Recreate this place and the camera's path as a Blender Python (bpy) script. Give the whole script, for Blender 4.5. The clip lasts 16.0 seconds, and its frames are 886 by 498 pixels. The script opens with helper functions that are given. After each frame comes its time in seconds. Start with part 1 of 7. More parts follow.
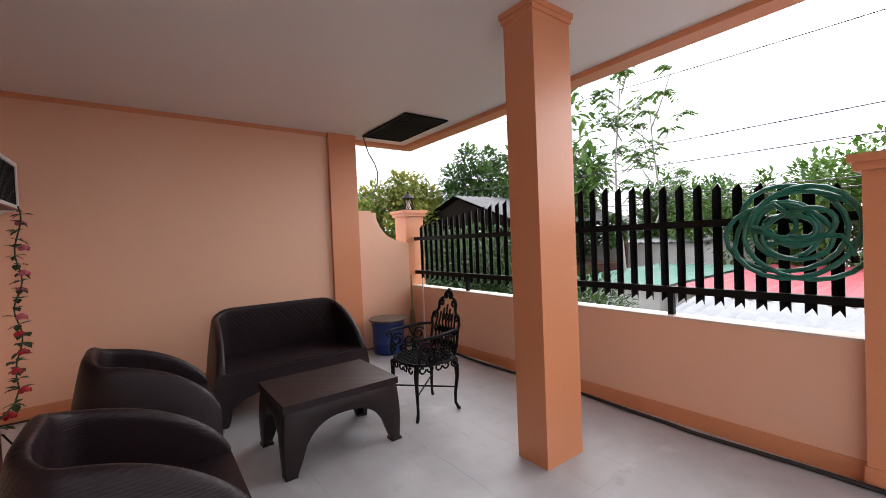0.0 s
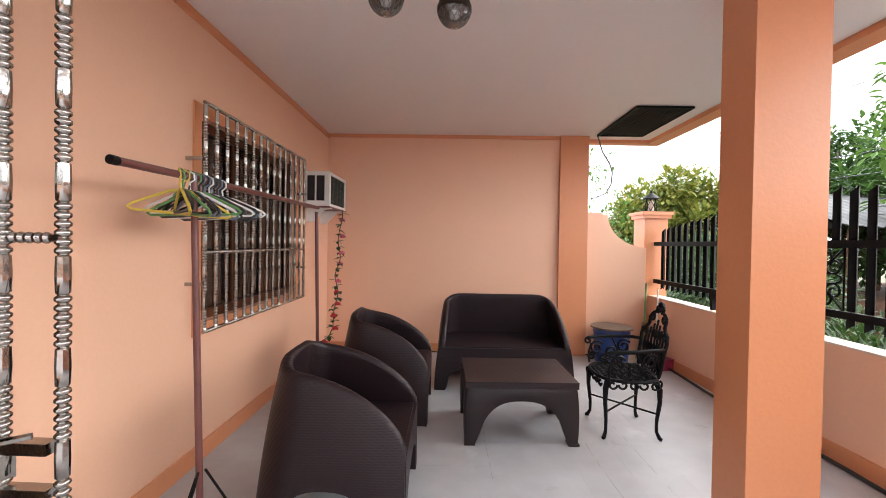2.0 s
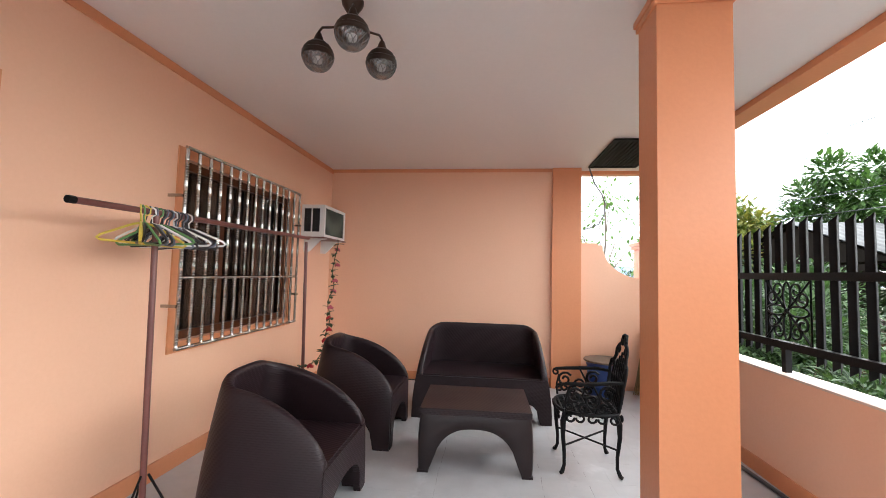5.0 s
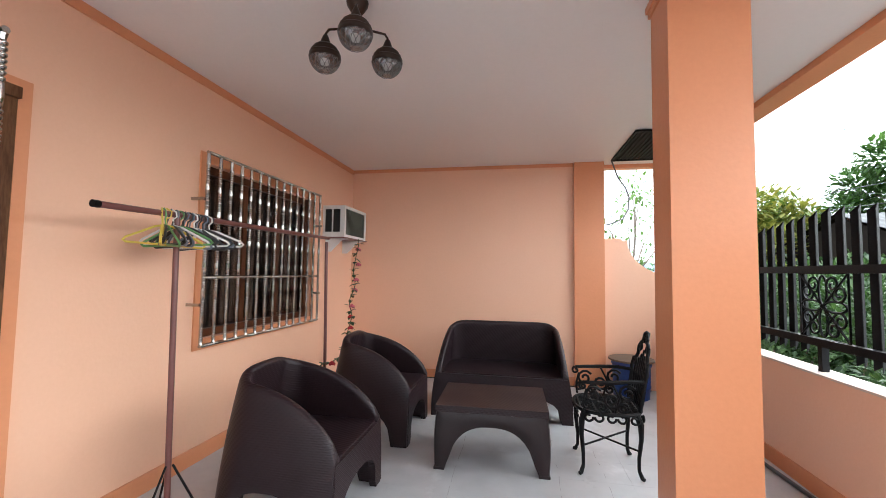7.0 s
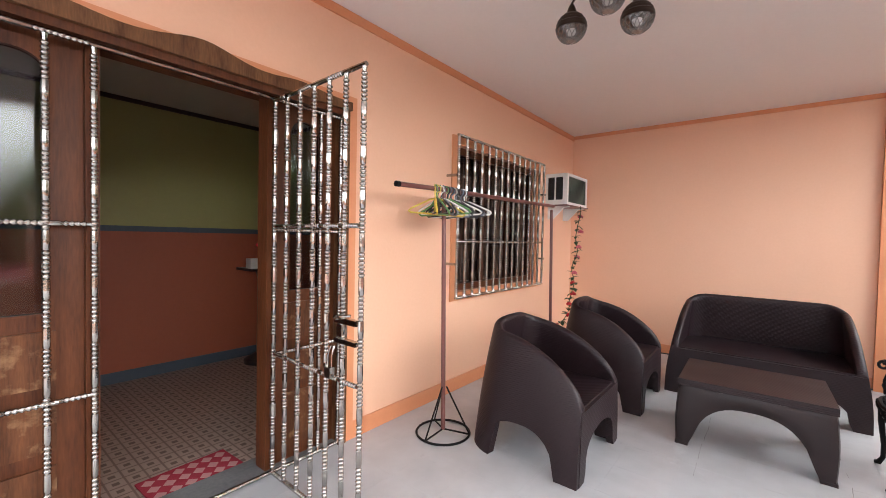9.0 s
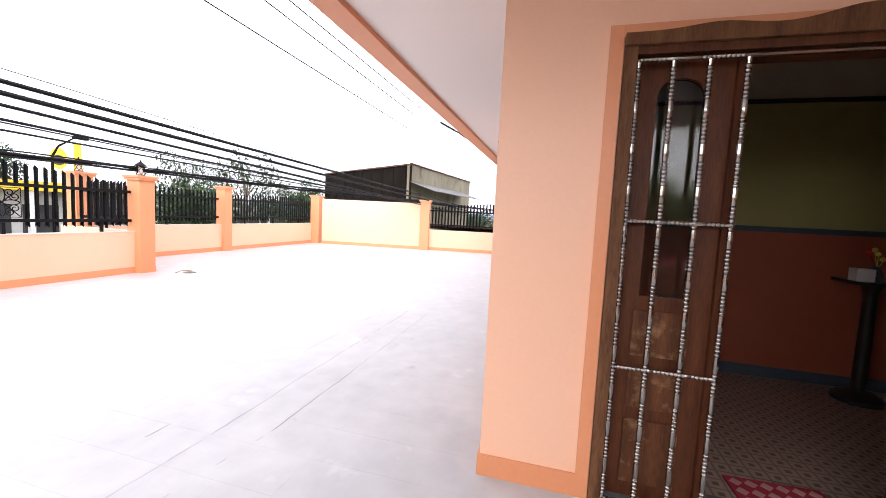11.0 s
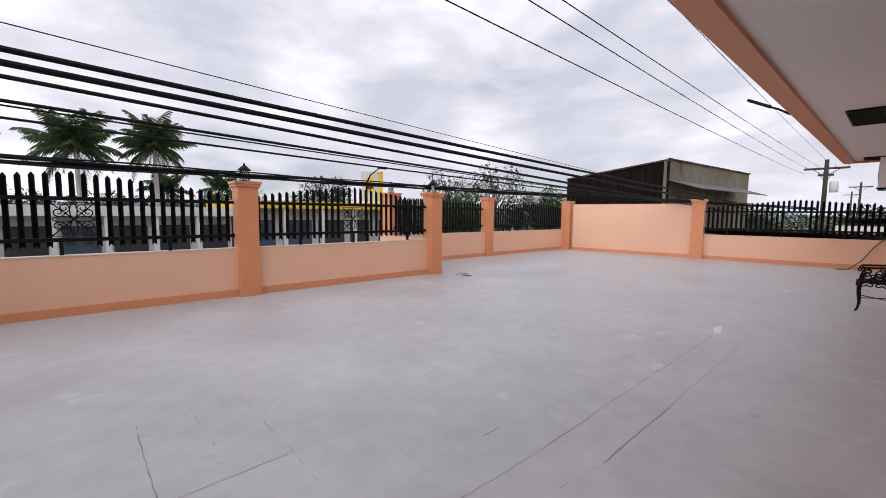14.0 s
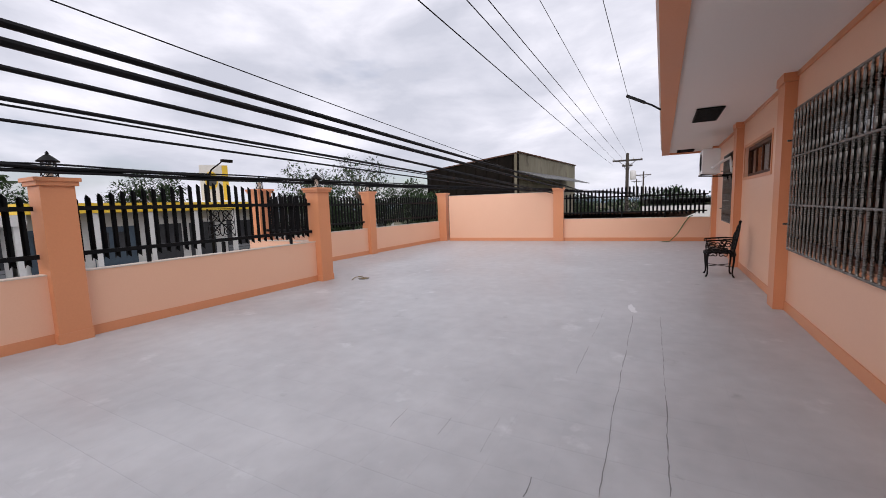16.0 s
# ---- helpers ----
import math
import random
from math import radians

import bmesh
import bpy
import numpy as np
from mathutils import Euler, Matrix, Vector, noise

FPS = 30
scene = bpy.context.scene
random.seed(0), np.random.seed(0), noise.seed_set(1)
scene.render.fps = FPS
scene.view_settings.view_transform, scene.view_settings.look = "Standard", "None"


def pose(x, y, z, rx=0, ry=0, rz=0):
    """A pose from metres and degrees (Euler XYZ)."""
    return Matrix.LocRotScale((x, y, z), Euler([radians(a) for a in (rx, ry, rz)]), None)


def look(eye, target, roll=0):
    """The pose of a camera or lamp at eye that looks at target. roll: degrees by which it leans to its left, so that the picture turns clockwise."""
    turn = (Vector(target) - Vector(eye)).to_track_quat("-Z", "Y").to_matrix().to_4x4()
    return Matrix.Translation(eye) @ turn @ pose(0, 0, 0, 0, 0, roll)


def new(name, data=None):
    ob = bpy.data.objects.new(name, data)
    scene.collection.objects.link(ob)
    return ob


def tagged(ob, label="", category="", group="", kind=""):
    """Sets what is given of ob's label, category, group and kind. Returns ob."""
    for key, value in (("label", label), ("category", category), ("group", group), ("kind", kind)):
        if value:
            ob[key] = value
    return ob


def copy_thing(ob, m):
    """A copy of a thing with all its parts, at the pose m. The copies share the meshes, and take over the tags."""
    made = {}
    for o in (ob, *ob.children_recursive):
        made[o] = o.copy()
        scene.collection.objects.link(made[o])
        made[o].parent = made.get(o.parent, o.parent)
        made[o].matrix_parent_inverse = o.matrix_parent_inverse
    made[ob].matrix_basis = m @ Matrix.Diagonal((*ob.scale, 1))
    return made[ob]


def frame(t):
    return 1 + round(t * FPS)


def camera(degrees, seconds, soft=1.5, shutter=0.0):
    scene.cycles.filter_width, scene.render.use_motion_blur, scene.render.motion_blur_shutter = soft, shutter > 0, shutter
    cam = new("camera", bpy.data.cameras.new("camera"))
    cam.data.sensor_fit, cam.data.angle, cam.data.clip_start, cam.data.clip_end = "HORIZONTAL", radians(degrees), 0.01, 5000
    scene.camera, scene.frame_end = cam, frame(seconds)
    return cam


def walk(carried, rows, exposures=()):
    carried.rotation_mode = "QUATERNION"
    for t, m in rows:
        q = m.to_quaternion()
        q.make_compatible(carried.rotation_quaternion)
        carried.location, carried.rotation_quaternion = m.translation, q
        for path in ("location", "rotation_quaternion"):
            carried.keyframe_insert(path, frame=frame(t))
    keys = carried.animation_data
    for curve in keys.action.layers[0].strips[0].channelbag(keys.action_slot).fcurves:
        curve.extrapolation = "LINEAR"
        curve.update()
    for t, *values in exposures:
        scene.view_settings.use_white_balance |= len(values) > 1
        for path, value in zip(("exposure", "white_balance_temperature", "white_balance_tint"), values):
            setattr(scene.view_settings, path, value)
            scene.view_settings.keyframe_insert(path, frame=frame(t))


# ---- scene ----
cam = camera(95.3, 16.0, 0.9)
PATH = [
    (0, (1.085, -0.044, 1.396), (2.272, 1.564, 1.357), -2.3),
    (0.5, (1.127, -0.144, 1.395), (1.746, 1.757, 1.348), -1.8),
    (1, (1.194, -0.291, 1.414), (1.508, 1.684, 1.355), -1.1),
    (1.5, (1.394, -0.327, 1.405), (1.512, 1.67, 1.38), 0.4),
    (2, (1.563, -0.348, 1.406), (1.538, 1.651, 1.379), 0.9),
    (2.5, (1.714, -0.386, 1.416), (1.574, 1.609, 1.385), 1.0),
    (3, (1.895, -0.317, 1.414), (1.703, 1.673, 1.377), 1.2),
    (3.5, (1.995, -0.328, 1.401), (1.79, 1.661, 1.376), 1.4),
    (4, (2.075, -0.439, 1.395), (1.861, 1.549, 1.416), 1.6),
    (4.2, (2.096, -0.468, 1.408), (1.889, 1.521, 1.462), 1.6),
    (6.5, (2.275, -0.434, 1.404), (1.953, 1.534, 1.548), 0.8),
    (7, (2.28, -0.437, 1.395), (1.916, 1.527, 1.508), 0.8),
    (7.5, (2.27, -0.442, 1.38), (1.823, 1.506, 1.449), 0.9),
    (8, (2.256, -0.473, 1.372), (1.642, 1.43, 1.39), 0.9),
    (8.5, (2.217, -0.547, 1.378), (1.355, 1.258, 1.358), 0.9),
    (9, (2.138, -0.678, 1.36), (0.891, 0.884, 1.305), 1.2),
    (9.5, (2.07, -0.8, 1.331), (0.444, 0.362, 1.254), 1.6),
    (10, (2.03, -0.917, 1.357), (0.137, -0.284, 1.233), 2.3),
    (10.2, (2.023, -0.934, 1.365), (0.066, -0.547, 1.228), 2.7),
    (12.3, (2.1, -1.101, 1.377), (0.686, -2.504, 1.192), 2.1),
    (12.5, (2.101, -1.115, 1.385), (0.735, -2.563, 1.193), 2.2),
    (13, (2.157, -1.211, 1.375), (0.859, -2.721, 1.186), 1.5),
    (13.5, (2.162, -1.371, 1.357), (0.879, -2.894, 1.174), 1.0),
    (14, (2.122, -1.608, 1.364), (0.802, -3.101, 1.187), 0.6),
    (14.5, (2.08, -1.889, 1.372), (0.657, -3.283, 1.185), 0.1),
    (15, (2.105, -2.167, 1.389), (0.55, -3.41, 1.191), -0.4),
    (15.5, (2.099, -2.4, 1.395), (0.432, -3.485, 1.184), -1.0),
    (16, (2.098, -2.663, 1.403), (0.352, -3.614, 1.187), -1.8),
]
EXPOSURES = [(0.0, 1.75, 6300, 13), (0.5, 2.15, 6330, 12), (1.0, 2.2, 6350, 11), (2.5, 2.5, 6350, 10), (4.2, 2.5, 6300, 8), (7.0, 2.5, 5950, 5), (8.3, 2.5, 6100, 7), (9.0, 2.8, 6200, 9), (10.2, 2.6, 6350, 14),
             (12.3, 0.25, 6400, 18), (16.0, 0.17, 6350, 17)]
walk(cam, [(t, look(eye, target, roll)) for t, eye, target, roll in PATH], EXPOSURES)

# ---- sky and light ----
world = bpy.data.worlds.new("overcast_sky")
scene.world = world
world.use_nodes = True
wn, wl = world.node_tree.nodes, world.node_tree.links
wn.clear()
w_out, w_bg = wn.new("ShaderNodeOutputWorld"), wn.new("ShaderNodeBackground")
sky = wn.new("ShaderNodeTexSky")
sky.sky_type, sky.sun_disc = "NISHITA", False
sky.sun_elevation, sky.sun_rotation = radians(29), radians(79)
w_co, w_map = wn.new("ShaderNodeTexCoord"), wn.new("ShaderNodeMapping")
w_map.inputs["Scale"].default_value = (1.0, 1.0, 2.6)
w_noise, w_ramp = wn.new("ShaderNodeTexNoise"), wn.new("ShaderNodeValToRGB")
w_noise.inputs["Scale"].default_value, w_noise.inputs["Detail"].default_value = 3.2, 7.0
w_noise.inputs["Roughness"].default_value, w_noise.inputs["Distortion"].default_value = 0.52, 0.25
w_ramp.color_ramp.elements[0].position, w_ramp.color_ramp.elements[0].color = 0.36, (7.0, 7.35, 8.0, 1)
w_ramp.color_ramp.elements[1].position, w_ramp.color_ramp.elements[1].color = 0.64, (11.6, 11.7, 12.0, 1)
w_mid = w_ramp.color_ramp.elements.new(0.5)
w_mid.color = (8.9, 9.15, 9.7, 1)
w_noise2, w_ramp2 = wn.new("ShaderNodeTexNoise"), wn.new("ShaderNodeValToRGB")
w_noise2.inputs["Scale"].default_value, w_noise2.inputs["Detail"].default_value = 1.7, 5.0
w_ramp2.color_ramp.elements[0].position, w_ramp2.color_ramp.elements[1].position = 0.27, 0.42
w_mix = wn.new("ShaderNodeMix")
w_mix.data_type = "RGBA"
wl.new(w_co.outputs["Generated"], w_map.inputs["Vector"])
wl.new(w_map.outputs["Vector"], w_noise.inputs["Vector"])
wl.new(w_map.outputs["Vector"], w_noise2.inputs["Vector"])
wl.new(w_noise.outputs["Fac"], w_ramp.inputs["Fac"])
wl.new(w_noise2.outputs["Fac"], w_ramp2.inputs["Fac"])
wl.new(w_ramp2.outputs["Color"], w_mix.inputs["Factor"])
wl.new(sky.outputs["Color"], w_mix.inputs["A"])
wl.new(w_ramp.outputs["Color"], w_mix.inputs["B"])
wl.new(w_mix.outputs["Result"], w_bg.inputs["Color"])
w_bg.inputs["Strength"].default_value = 0.08
wl.new(w_bg.outputs["Background"], w_out.inputs["Surface"])

sun = new("sun", bpy.data.lights.new("sun", "SUN"))
sun.data.energy, sun.data.angle, sun.data.color = 1.9, radians(95), (1.0, 0.97, 0.92)
sun.matrix_world = look((27, 5, 15.2), (0, 0, 0))


# ---- materials ----
def ramp_node(nt, stops):
    r = nt.nodes.new("ShaderNodeValToRGB")
    while len(r.color_ramp.elements) < len(stops):
        r.color_ramp.elements.new(0.5)
    for e, (p, c) in zip(r.color_ramp.elements, stops):
        e.position, e.color = p, (*c, 1)
    return r


def surface(name, low, high, rough=0.6, metal=0.0, big=1.2, fine=60.0, bump=0.05, rough_var=0.1, stretch=(1, 1, 1), per_object=0.0, spec=0.5, placed=False):
    """A painted or raw surface: two scales of noise between two colours, with fine relief."""
    m = bpy.data.materials.new(name)
    m.use_nodes = True
    nt = m.node_tree
    b = nt.nodes["Principled BSDF"]
    co, mp = nt.nodes.new("ShaderNodeTexCoord"), nt.nodes.new("ShaderNodeMapping")
    mp.inputs["Scale"].default_value = stretch
    n1, n2 = nt.nodes.new("ShaderNodeTexNoise"), nt.nodes.new("ShaderNodeTexNoise")
    n1.inputs["Scale"].default_value, n1.inputs["Detail"].default_value = big, 4
    n2.inputs["Scale"].default_value, n2.inputs["Detail"].default_value = fine, 3
    mix = nt.nodes.new("ShaderNodeMath")
    mix.operation = "MULTIPLY_ADD"
    mix.inputs[1].default_value = 0.35
    half = nt.nodes.new("ShaderNodeMath")
    half.operation = "MULTIPLY"
    half.inputs[1].default_value = 0.65
    r = ramp_node(nt, [(0.3, low), (0.7, high)])
    geo_in = mp.outputs["Vector"]
    where = nt.nodes.new("ShaderNodeNewGeometry").outputs["Position"] if placed else co.outputs["Object"]
    nt.links.new(where, mp.inputs["Vector"])
    nt.links.new(geo_in, n1.inputs["Vector"])
    nt.links.new(geo_in, n2.inputs["Vector"])
    nt.links.new(n1.outputs["Fac"], half.inputs[0])
    nt.links.new(n2.outputs["Fac"], mix.inputs[0])
    nt.links.new(half.outputs[0], mix.inputs[2])
    nt.links.new(mix.outputs[0], r.inputs["Fac"])
    colour = r.outputs["Color"]
    if per_object:
        info, hsv = nt.nodes.new("ShaderNodeObjectInfo"), nt.nodes.new("ShaderNodeHueSaturation")
        mr = nt.nodes.new("ShaderNodeMapRange")
        mr.inputs["To Min"].default_value, mr.inputs["To Max"].default_value = 1 - per_object, 1 + per_object
        nt.links.new(info.outputs["Random"], mr.inputs["Value"])
        nt.links.new(mr.outputs["Result"], hsv.inputs["Value"])
        nt.links.new(colour, hsv.inputs["Color"])
        colour = hsv.outputs["Color"]
    nt.links.new(colour, b.inputs["Base Color"])
    rr = nt.nodes.new("ShaderNodeMapRange")
    rr.inputs["To Min"].default_value, rr.inputs["To Max"].default_value = max(0.02, rough - rough_var), min(1, rough + rough_var)
    nt.links.new(n1.outputs["Fac"], rr.inputs["Value"])
    nt.links.new(rr.outputs["Result"], b.inputs["Roughness"])
    b.inputs["Metallic"].default_value = metal
    b.inputs["Specular IOR Level"].default_value = spec
    if bump:
        bp = nt.nodes.new("ShaderNodeBump")
        bp.inputs["Strength"].default_value, bp.inputs["Distance"].default_value = bump, 0.01
        nt.links.new(n2.outputs["Fac"], bp.inputs["Height"])
        nt.links.new(bp.outputs["Normal"], b.inputs["Normal"])
    return m


M = {}
M["peach"] = surface("peach_paint", (0.80, 0.468, 0.31), (0.84, 0.505, 0.34), 0.42, big=0.7, fine=45, bump=0.08)
M["orange"] = surface("orange_paint", (0.65, 0.262, 0.122), (0.71, 0.295, 0.14), 0.4, big=0.9, fine=45, bump=0.08)
M["cream"] = surface("ceiling_paint", (0.77, 0.73, 0.70), (0.81, 0.77, 0.74), 0.5, big=0.5, fine=30, bump=0.04)
M["black_metal"] = surface("black_painted_steel", (0.004, 0.004, 0.0045), (0.008, 0.008, 0.009), 0.55, big=6, fine=90, bump=0.1, spec=0.14)
M["white_top"] = surface("pale_coping_paint", (0.56, 0.46, 0.38), (0.68, 0.58, 0.5), 0.55, big=3, fine=60)


# ---- mesh helpers ----
def box(bm, x0, y0, z0, x1, y1, z1):
    v = [bm.verts.new(c) for c in ((x0, y0, z0), (x1, y0, z0), (x1, y1, z0), (x0, y1, z0), (x0, y0, z1), (x1, y0, z1), (x1, y1, z1), (x0, y1, z1))]
    for f in ((3, 2, 1, 0), (4, 5, 6, 7), (0, 1, 5, 4), (1, 2, 6, 5), (2, 3, 7, 6), (3, 0, 4, 7)):
        bm.faces.new([v[i] for i in f])
    return v


def ring_pts(p, axis, r, seg, up=None, turn=0.0):
    a = Vector(axis).normalized()
    u = Vector(up) if up else (Vector((0, 0, 1)) if abs(a.z) < 0.9 else Vector((1, 0, 0)))
    s = a.cross(u).normalized()
    w = s.cross(a)
    return [Vector(p) + (s * math.cos(turn + i * math.tau / seg) + w * math.sin(turn + i * math.tau / seg)) * r for i in range(seg)]


def tube(bm, pts, r, seg=8, closed=False, cap=True):
    """A round bar along points; r is one radius or one for each point."""
    pts = [Vector(p) for p in pts]
    n = len(pts)
    rs = r if isinstance(r, (list, tuple)) else [r] * n
    rings = []
    prev_up = None
    for i, p in enumerate(pts):
        a = pts[(i + 1) % n] if (closed or i < n - 1) else pts[i]
        b = pts[i - 1] if (closed or i > 0) else pts[i]
        d = (a - b)
        if d.length < 1e-9:
            d = Vector((0, 0, 1))
        d.normalize()
        if prev_up is None:
            prev_up = Vector((0, 0, 1)) if abs(d.z) < 0.9 else Vector((1, 0, 0))
        s = d.cross(prev_up)
        if s.length < 1e-6:
            s = d.cross(Vector((0.3, 0.9, 0.2)))
        s.normalize()
        w = s.cross(d).normalized()
        prev_up = w
        rings.append([bm.verts.new(p + (s * math.cos(k * math.tau / seg) + w * math.sin(k * math.tau / seg)) * rs[i]) for k in range(seg)])
    for i in range(n if closed else n - 1):
        A, B = rings[i], rings[(i + 1) % n]
        for k in range(seg):
            bm.faces.new((A[k], A[(k + 1) % seg], B[(k + 1) % seg], B[k]))
    if cap and not closed:
        bm.faces.new(rings[0][::-1])
        bm.faces.new(rings[-1])
    return rings


def lathe(bm, profile, seg=16, m=None, cap=True):
    """A turned shape: profile of (radius, height) from the bottom up."""
    m = m or Matrix()
    rings = [[bm.verts.new(m @ Vector((r * math.cos(k * math.tau / seg), r * math.sin(k * math.tau / seg), z))) for k in range(seg)] for r, z in profile]
    for A, B in zip(rings, rings[1:]):
        for k in range(seg):
            bm.faces.new((A[k], A[(k + 1) % seg], B[(k + 1) % seg], B[k]))
    if cap:
        bm.faces.new(rings[0][::-1])
        bm.faces.new(rings[-1])


def prism(bm, outline, axis, a, b):
    """A flat outline of (u, v) pulled along an axis from a to b. axis 'x': (y, z); 'y': (x, z); 'z': (x, y)."""
    def at(u, v, w):
        return {"x": (w, u, v), "y": (u, w, v), "z": (u, v, w)}[axis]
    A = [bm.verts.new(at(u, v, a)) for u, v in outline]
    B = [bm.verts.new(at(u, v, b)) for u, v in outline]
    n = len(outline)
    bm.faces.new(A)
    bm.faces.new(B[::-1])
    for i in range(n):
        bm.faces.new((A[i], B[i], B[(i + 1) % n], A[(i + 1) % n]))


def wall_cells(bm, axis, a, b, us, vs, holes):
    """A wall of thickness a..b across an axis ('x' or 'y'), cut into a grid, with true holes (u0, v0, u1, v1)."""
    us = sorted(set(us) | {h[0] for h in holes} | {h[2] for h in holes})
    vs = sorted(set(vs) | {h[1] for h in holes} | {h[3] for h in holes})
    full = {}
    for i in range(len(us) - 1):
        for j in range(len(vs) - 1):
            cu, cv = (us[i] + us[i + 1]) / 2, (vs[j] + vs[j + 1]) / 2
            full[i, j] = not any(h[0] < cu < h[2] and h[1] < cv < h[3] for h in holes)
    verts = {}

    def vert(i, j, w):
        if (i, j, w) not in verts:
            verts[i, j, w] = bm.verts.new((w, us[i], vs[j]) if axis == "x" else (us[i], w, vs[j]))
        return verts[i, j, w]
    for (i, j), on in full.items():
        if not on:
            continue
        for w in (a, b):
            bm.faces.new([vert(*c, w) for c in ((i, j), (i + 1, j), (i + 1, j + 1), (i, j + 1))])
        for (di, dj), (p, q) in (((-1, 0), ((i, j), (i, j + 1))), ((1, 0), ((i + 1, j), (i + 1, j + 1))), ((0, -1), ((i, j), (i + 1, j))), ((0, 1), ((i, j + 1), (i + 1, j + 1)))):
            if not full.get((i + di, j + dj)):
                bm.faces.new((vert(*p, a), vert(*q, a), vert(*q, b), vert(*p, b)))


def part(name, bm, material, parent=None, label="", smooth=False, bevel=0.0):
    """Links a bmesh as one mesh object, under a thing or a part."""
    if bevel:
        sharp = [e for e in bm.edges if len(e.link_faces) == 2 and e.calc_face_angle(0) > 0.6]
        bmesh.ops.bevel(bm, geom=sharp, offset=bevel, segments=2, profile=0.6, affect="EDGES", clamp_overlap=True)
    bmesh.ops.recalc_face_normals(bm, faces=bm.faces[:])
    if smooth:
        for f in bm.faces:
            f.smooth = True
        for e in bm.edges:
            if len(e.link_faces) == 2 and e.calc_face_angle(0) > 0.75:
                e.smooth = False
    me = bpy.data.meshes.new(name)
    bm.to_mesh(me)
    bm.free()
    for m in material if isinstance(material, (list, tuple)) else (material,):
        me.materials.append(m)
    ob = new(name, me)
    if parent:
        ob.parent = parent
    if label:
        ob["label"] = label
    return ob


def shared(name, ob, m, parent):
    """One more object on the mesh of ob."""
    o = new(name, ob.data)
    o.parent = parent
    o.matrix_basis = m
    return o


def thing(name, m, label, category, group="", kind=""):
    e = new(name)
    e.empty_display_size = 0.1
    e.matrix_basis = m
    return tagged(e, label, category, group, kind)


def B(*boxes):
    bm = bmesh.new()
    for b in boxes:
        box(bm, *b)
    return bm


def structure(name, bm, material, label, category, bevel=0.0, smooth=False):
    return tagged(part(name, bm, material, None, "", smooth, bevel), label, category, "", "structure")


# ---- the large structure ----
# plan: the house's east wall is x = 0, its south wall y = -1.32, the porch's end wall y = 4.865
CEIL, WX, SY, NY = 2.80, 0.0, -1.32, 4.865
EX = 4.17          # inner face of the east parapet
PAR = 0.765         # height of the parapets

bm = bmesh.new()
wall_cells(bm, "x", WX - 0.2, WX, [SY, NY + 0.2], [-0.3, 2.95], [(-0.77, -0.31, 0.99, 2.2), (2.17, 0.88, 3.74, 2.18)])
wall_w = structure("wall_west", bm, M["peach"], "peach painted house wall with a doorway and a window", "wall")

bm = bmesh.new()
wall_cells(bm, "y", SY, SY + 0.2, [-12.75, -0.2], [-0.3, 2.95], [(-3.88, 0.80, -1.2, 2.3), (-7.4, 1.74, -5.25, 2.28), (-9.9, 0.85, -8.3, 2.3)])
wall_s = structure("wall_south", bm, M["peach"], "peach painted side wall of the house with windows", "wall")

bm = B((0, NY, -0.3, 3.0, NY + 0.2, 2.95))
structure("wall_north", bm, M["peach"], "peach painted end wall of the porch", "wall")

ceil_t = bmesh.new()
prism(ceil_t, [(0, NY), (0, SY), (-12.75, SY), (-12.75, -2.52), (4.165, -2.52), (4.165, NY + 0.12), (0, NY + 0.12)], "z", CEIL, CEIL + 0.12)
structure("ceiling", ceil_t, M["cream"], "cream painted flat porch ceiling and eaves soffit", "ceiling")

# ---- deck, parapets, posts, fences ----
M["floor"] = surface("grey_deck_paint", (0.37, 0.37, 0.38), (0.54, 0.54, 0.55), 0.42, big=0.8, fine=5, bump=0.02, rough_var=0.22, per_object=0.008, placed=True)


def add_wear(m, scale, lo, hi, colour, detail=6.0):
    """Worn or chalky spots with soft uneven edges over a surface's colour."""
    nt = m.node_tree
    b = nt.nodes["Principled BSDF"]
    old = b.inputs["Base Color"].links[0].from_socket
    geo, n = nt.nodes.new("ShaderNodeNewGeometry"), nt.nodes.new("ShaderNodeTexNoise")
    n.inputs["Scale"].default_value, n.inputs["Detail"].default_value, n.inputs["Roughness"].default_value = scale, detail, 0.6
    nt.links.new(geo.outputs["Position"], n.inputs["Vector"])
    mr, mx = nt.nodes.new("ShaderNodeMapRange"), nt.nodes.new("ShaderNodeMix")
    mr.inputs["From Min"].default_value, mr.inputs["From Max"].default_value = lo, hi
    mx.data_type = "RGBA"
    mx.inputs["B"].default_value = (*colour, 1)
    nt.links.new(n.outputs["Fac"], mr.inputs["Value"])
    nt.links.new(mr.outputs["Result"], mx.inputs["Factor"])
    nt.links.new(old, mx.inputs["A"])
    nt.links.new(mx.outputs["Result"], b.inputs["Base Color"])


add_wear(M["floor"], 1.9, 0.62, 0.80, (0.66, 0.66, 0.67))
add_wear(M["floor"], 2.6, 0.66, 0.80, (0.27, 0.27, 0.275))
M["grout"] = surface("painted_over_joint", (0.37, 0.37, 0.375), (0.52, 0.52, 0.53), 0.7, big=0.4, fine=2, placed=True)

bm = bmesh.new()
prism(bm, [(-13.9, -10.8), (4.6, -10.8), (4.6, 5.5), (0.0, 5.5), (0.0, SY), (-13.9, SY)], "z", -0.3, -0.0008)
structure("floor", bm, M["grout"], "grey painted concrete tile roof deck", "floor")

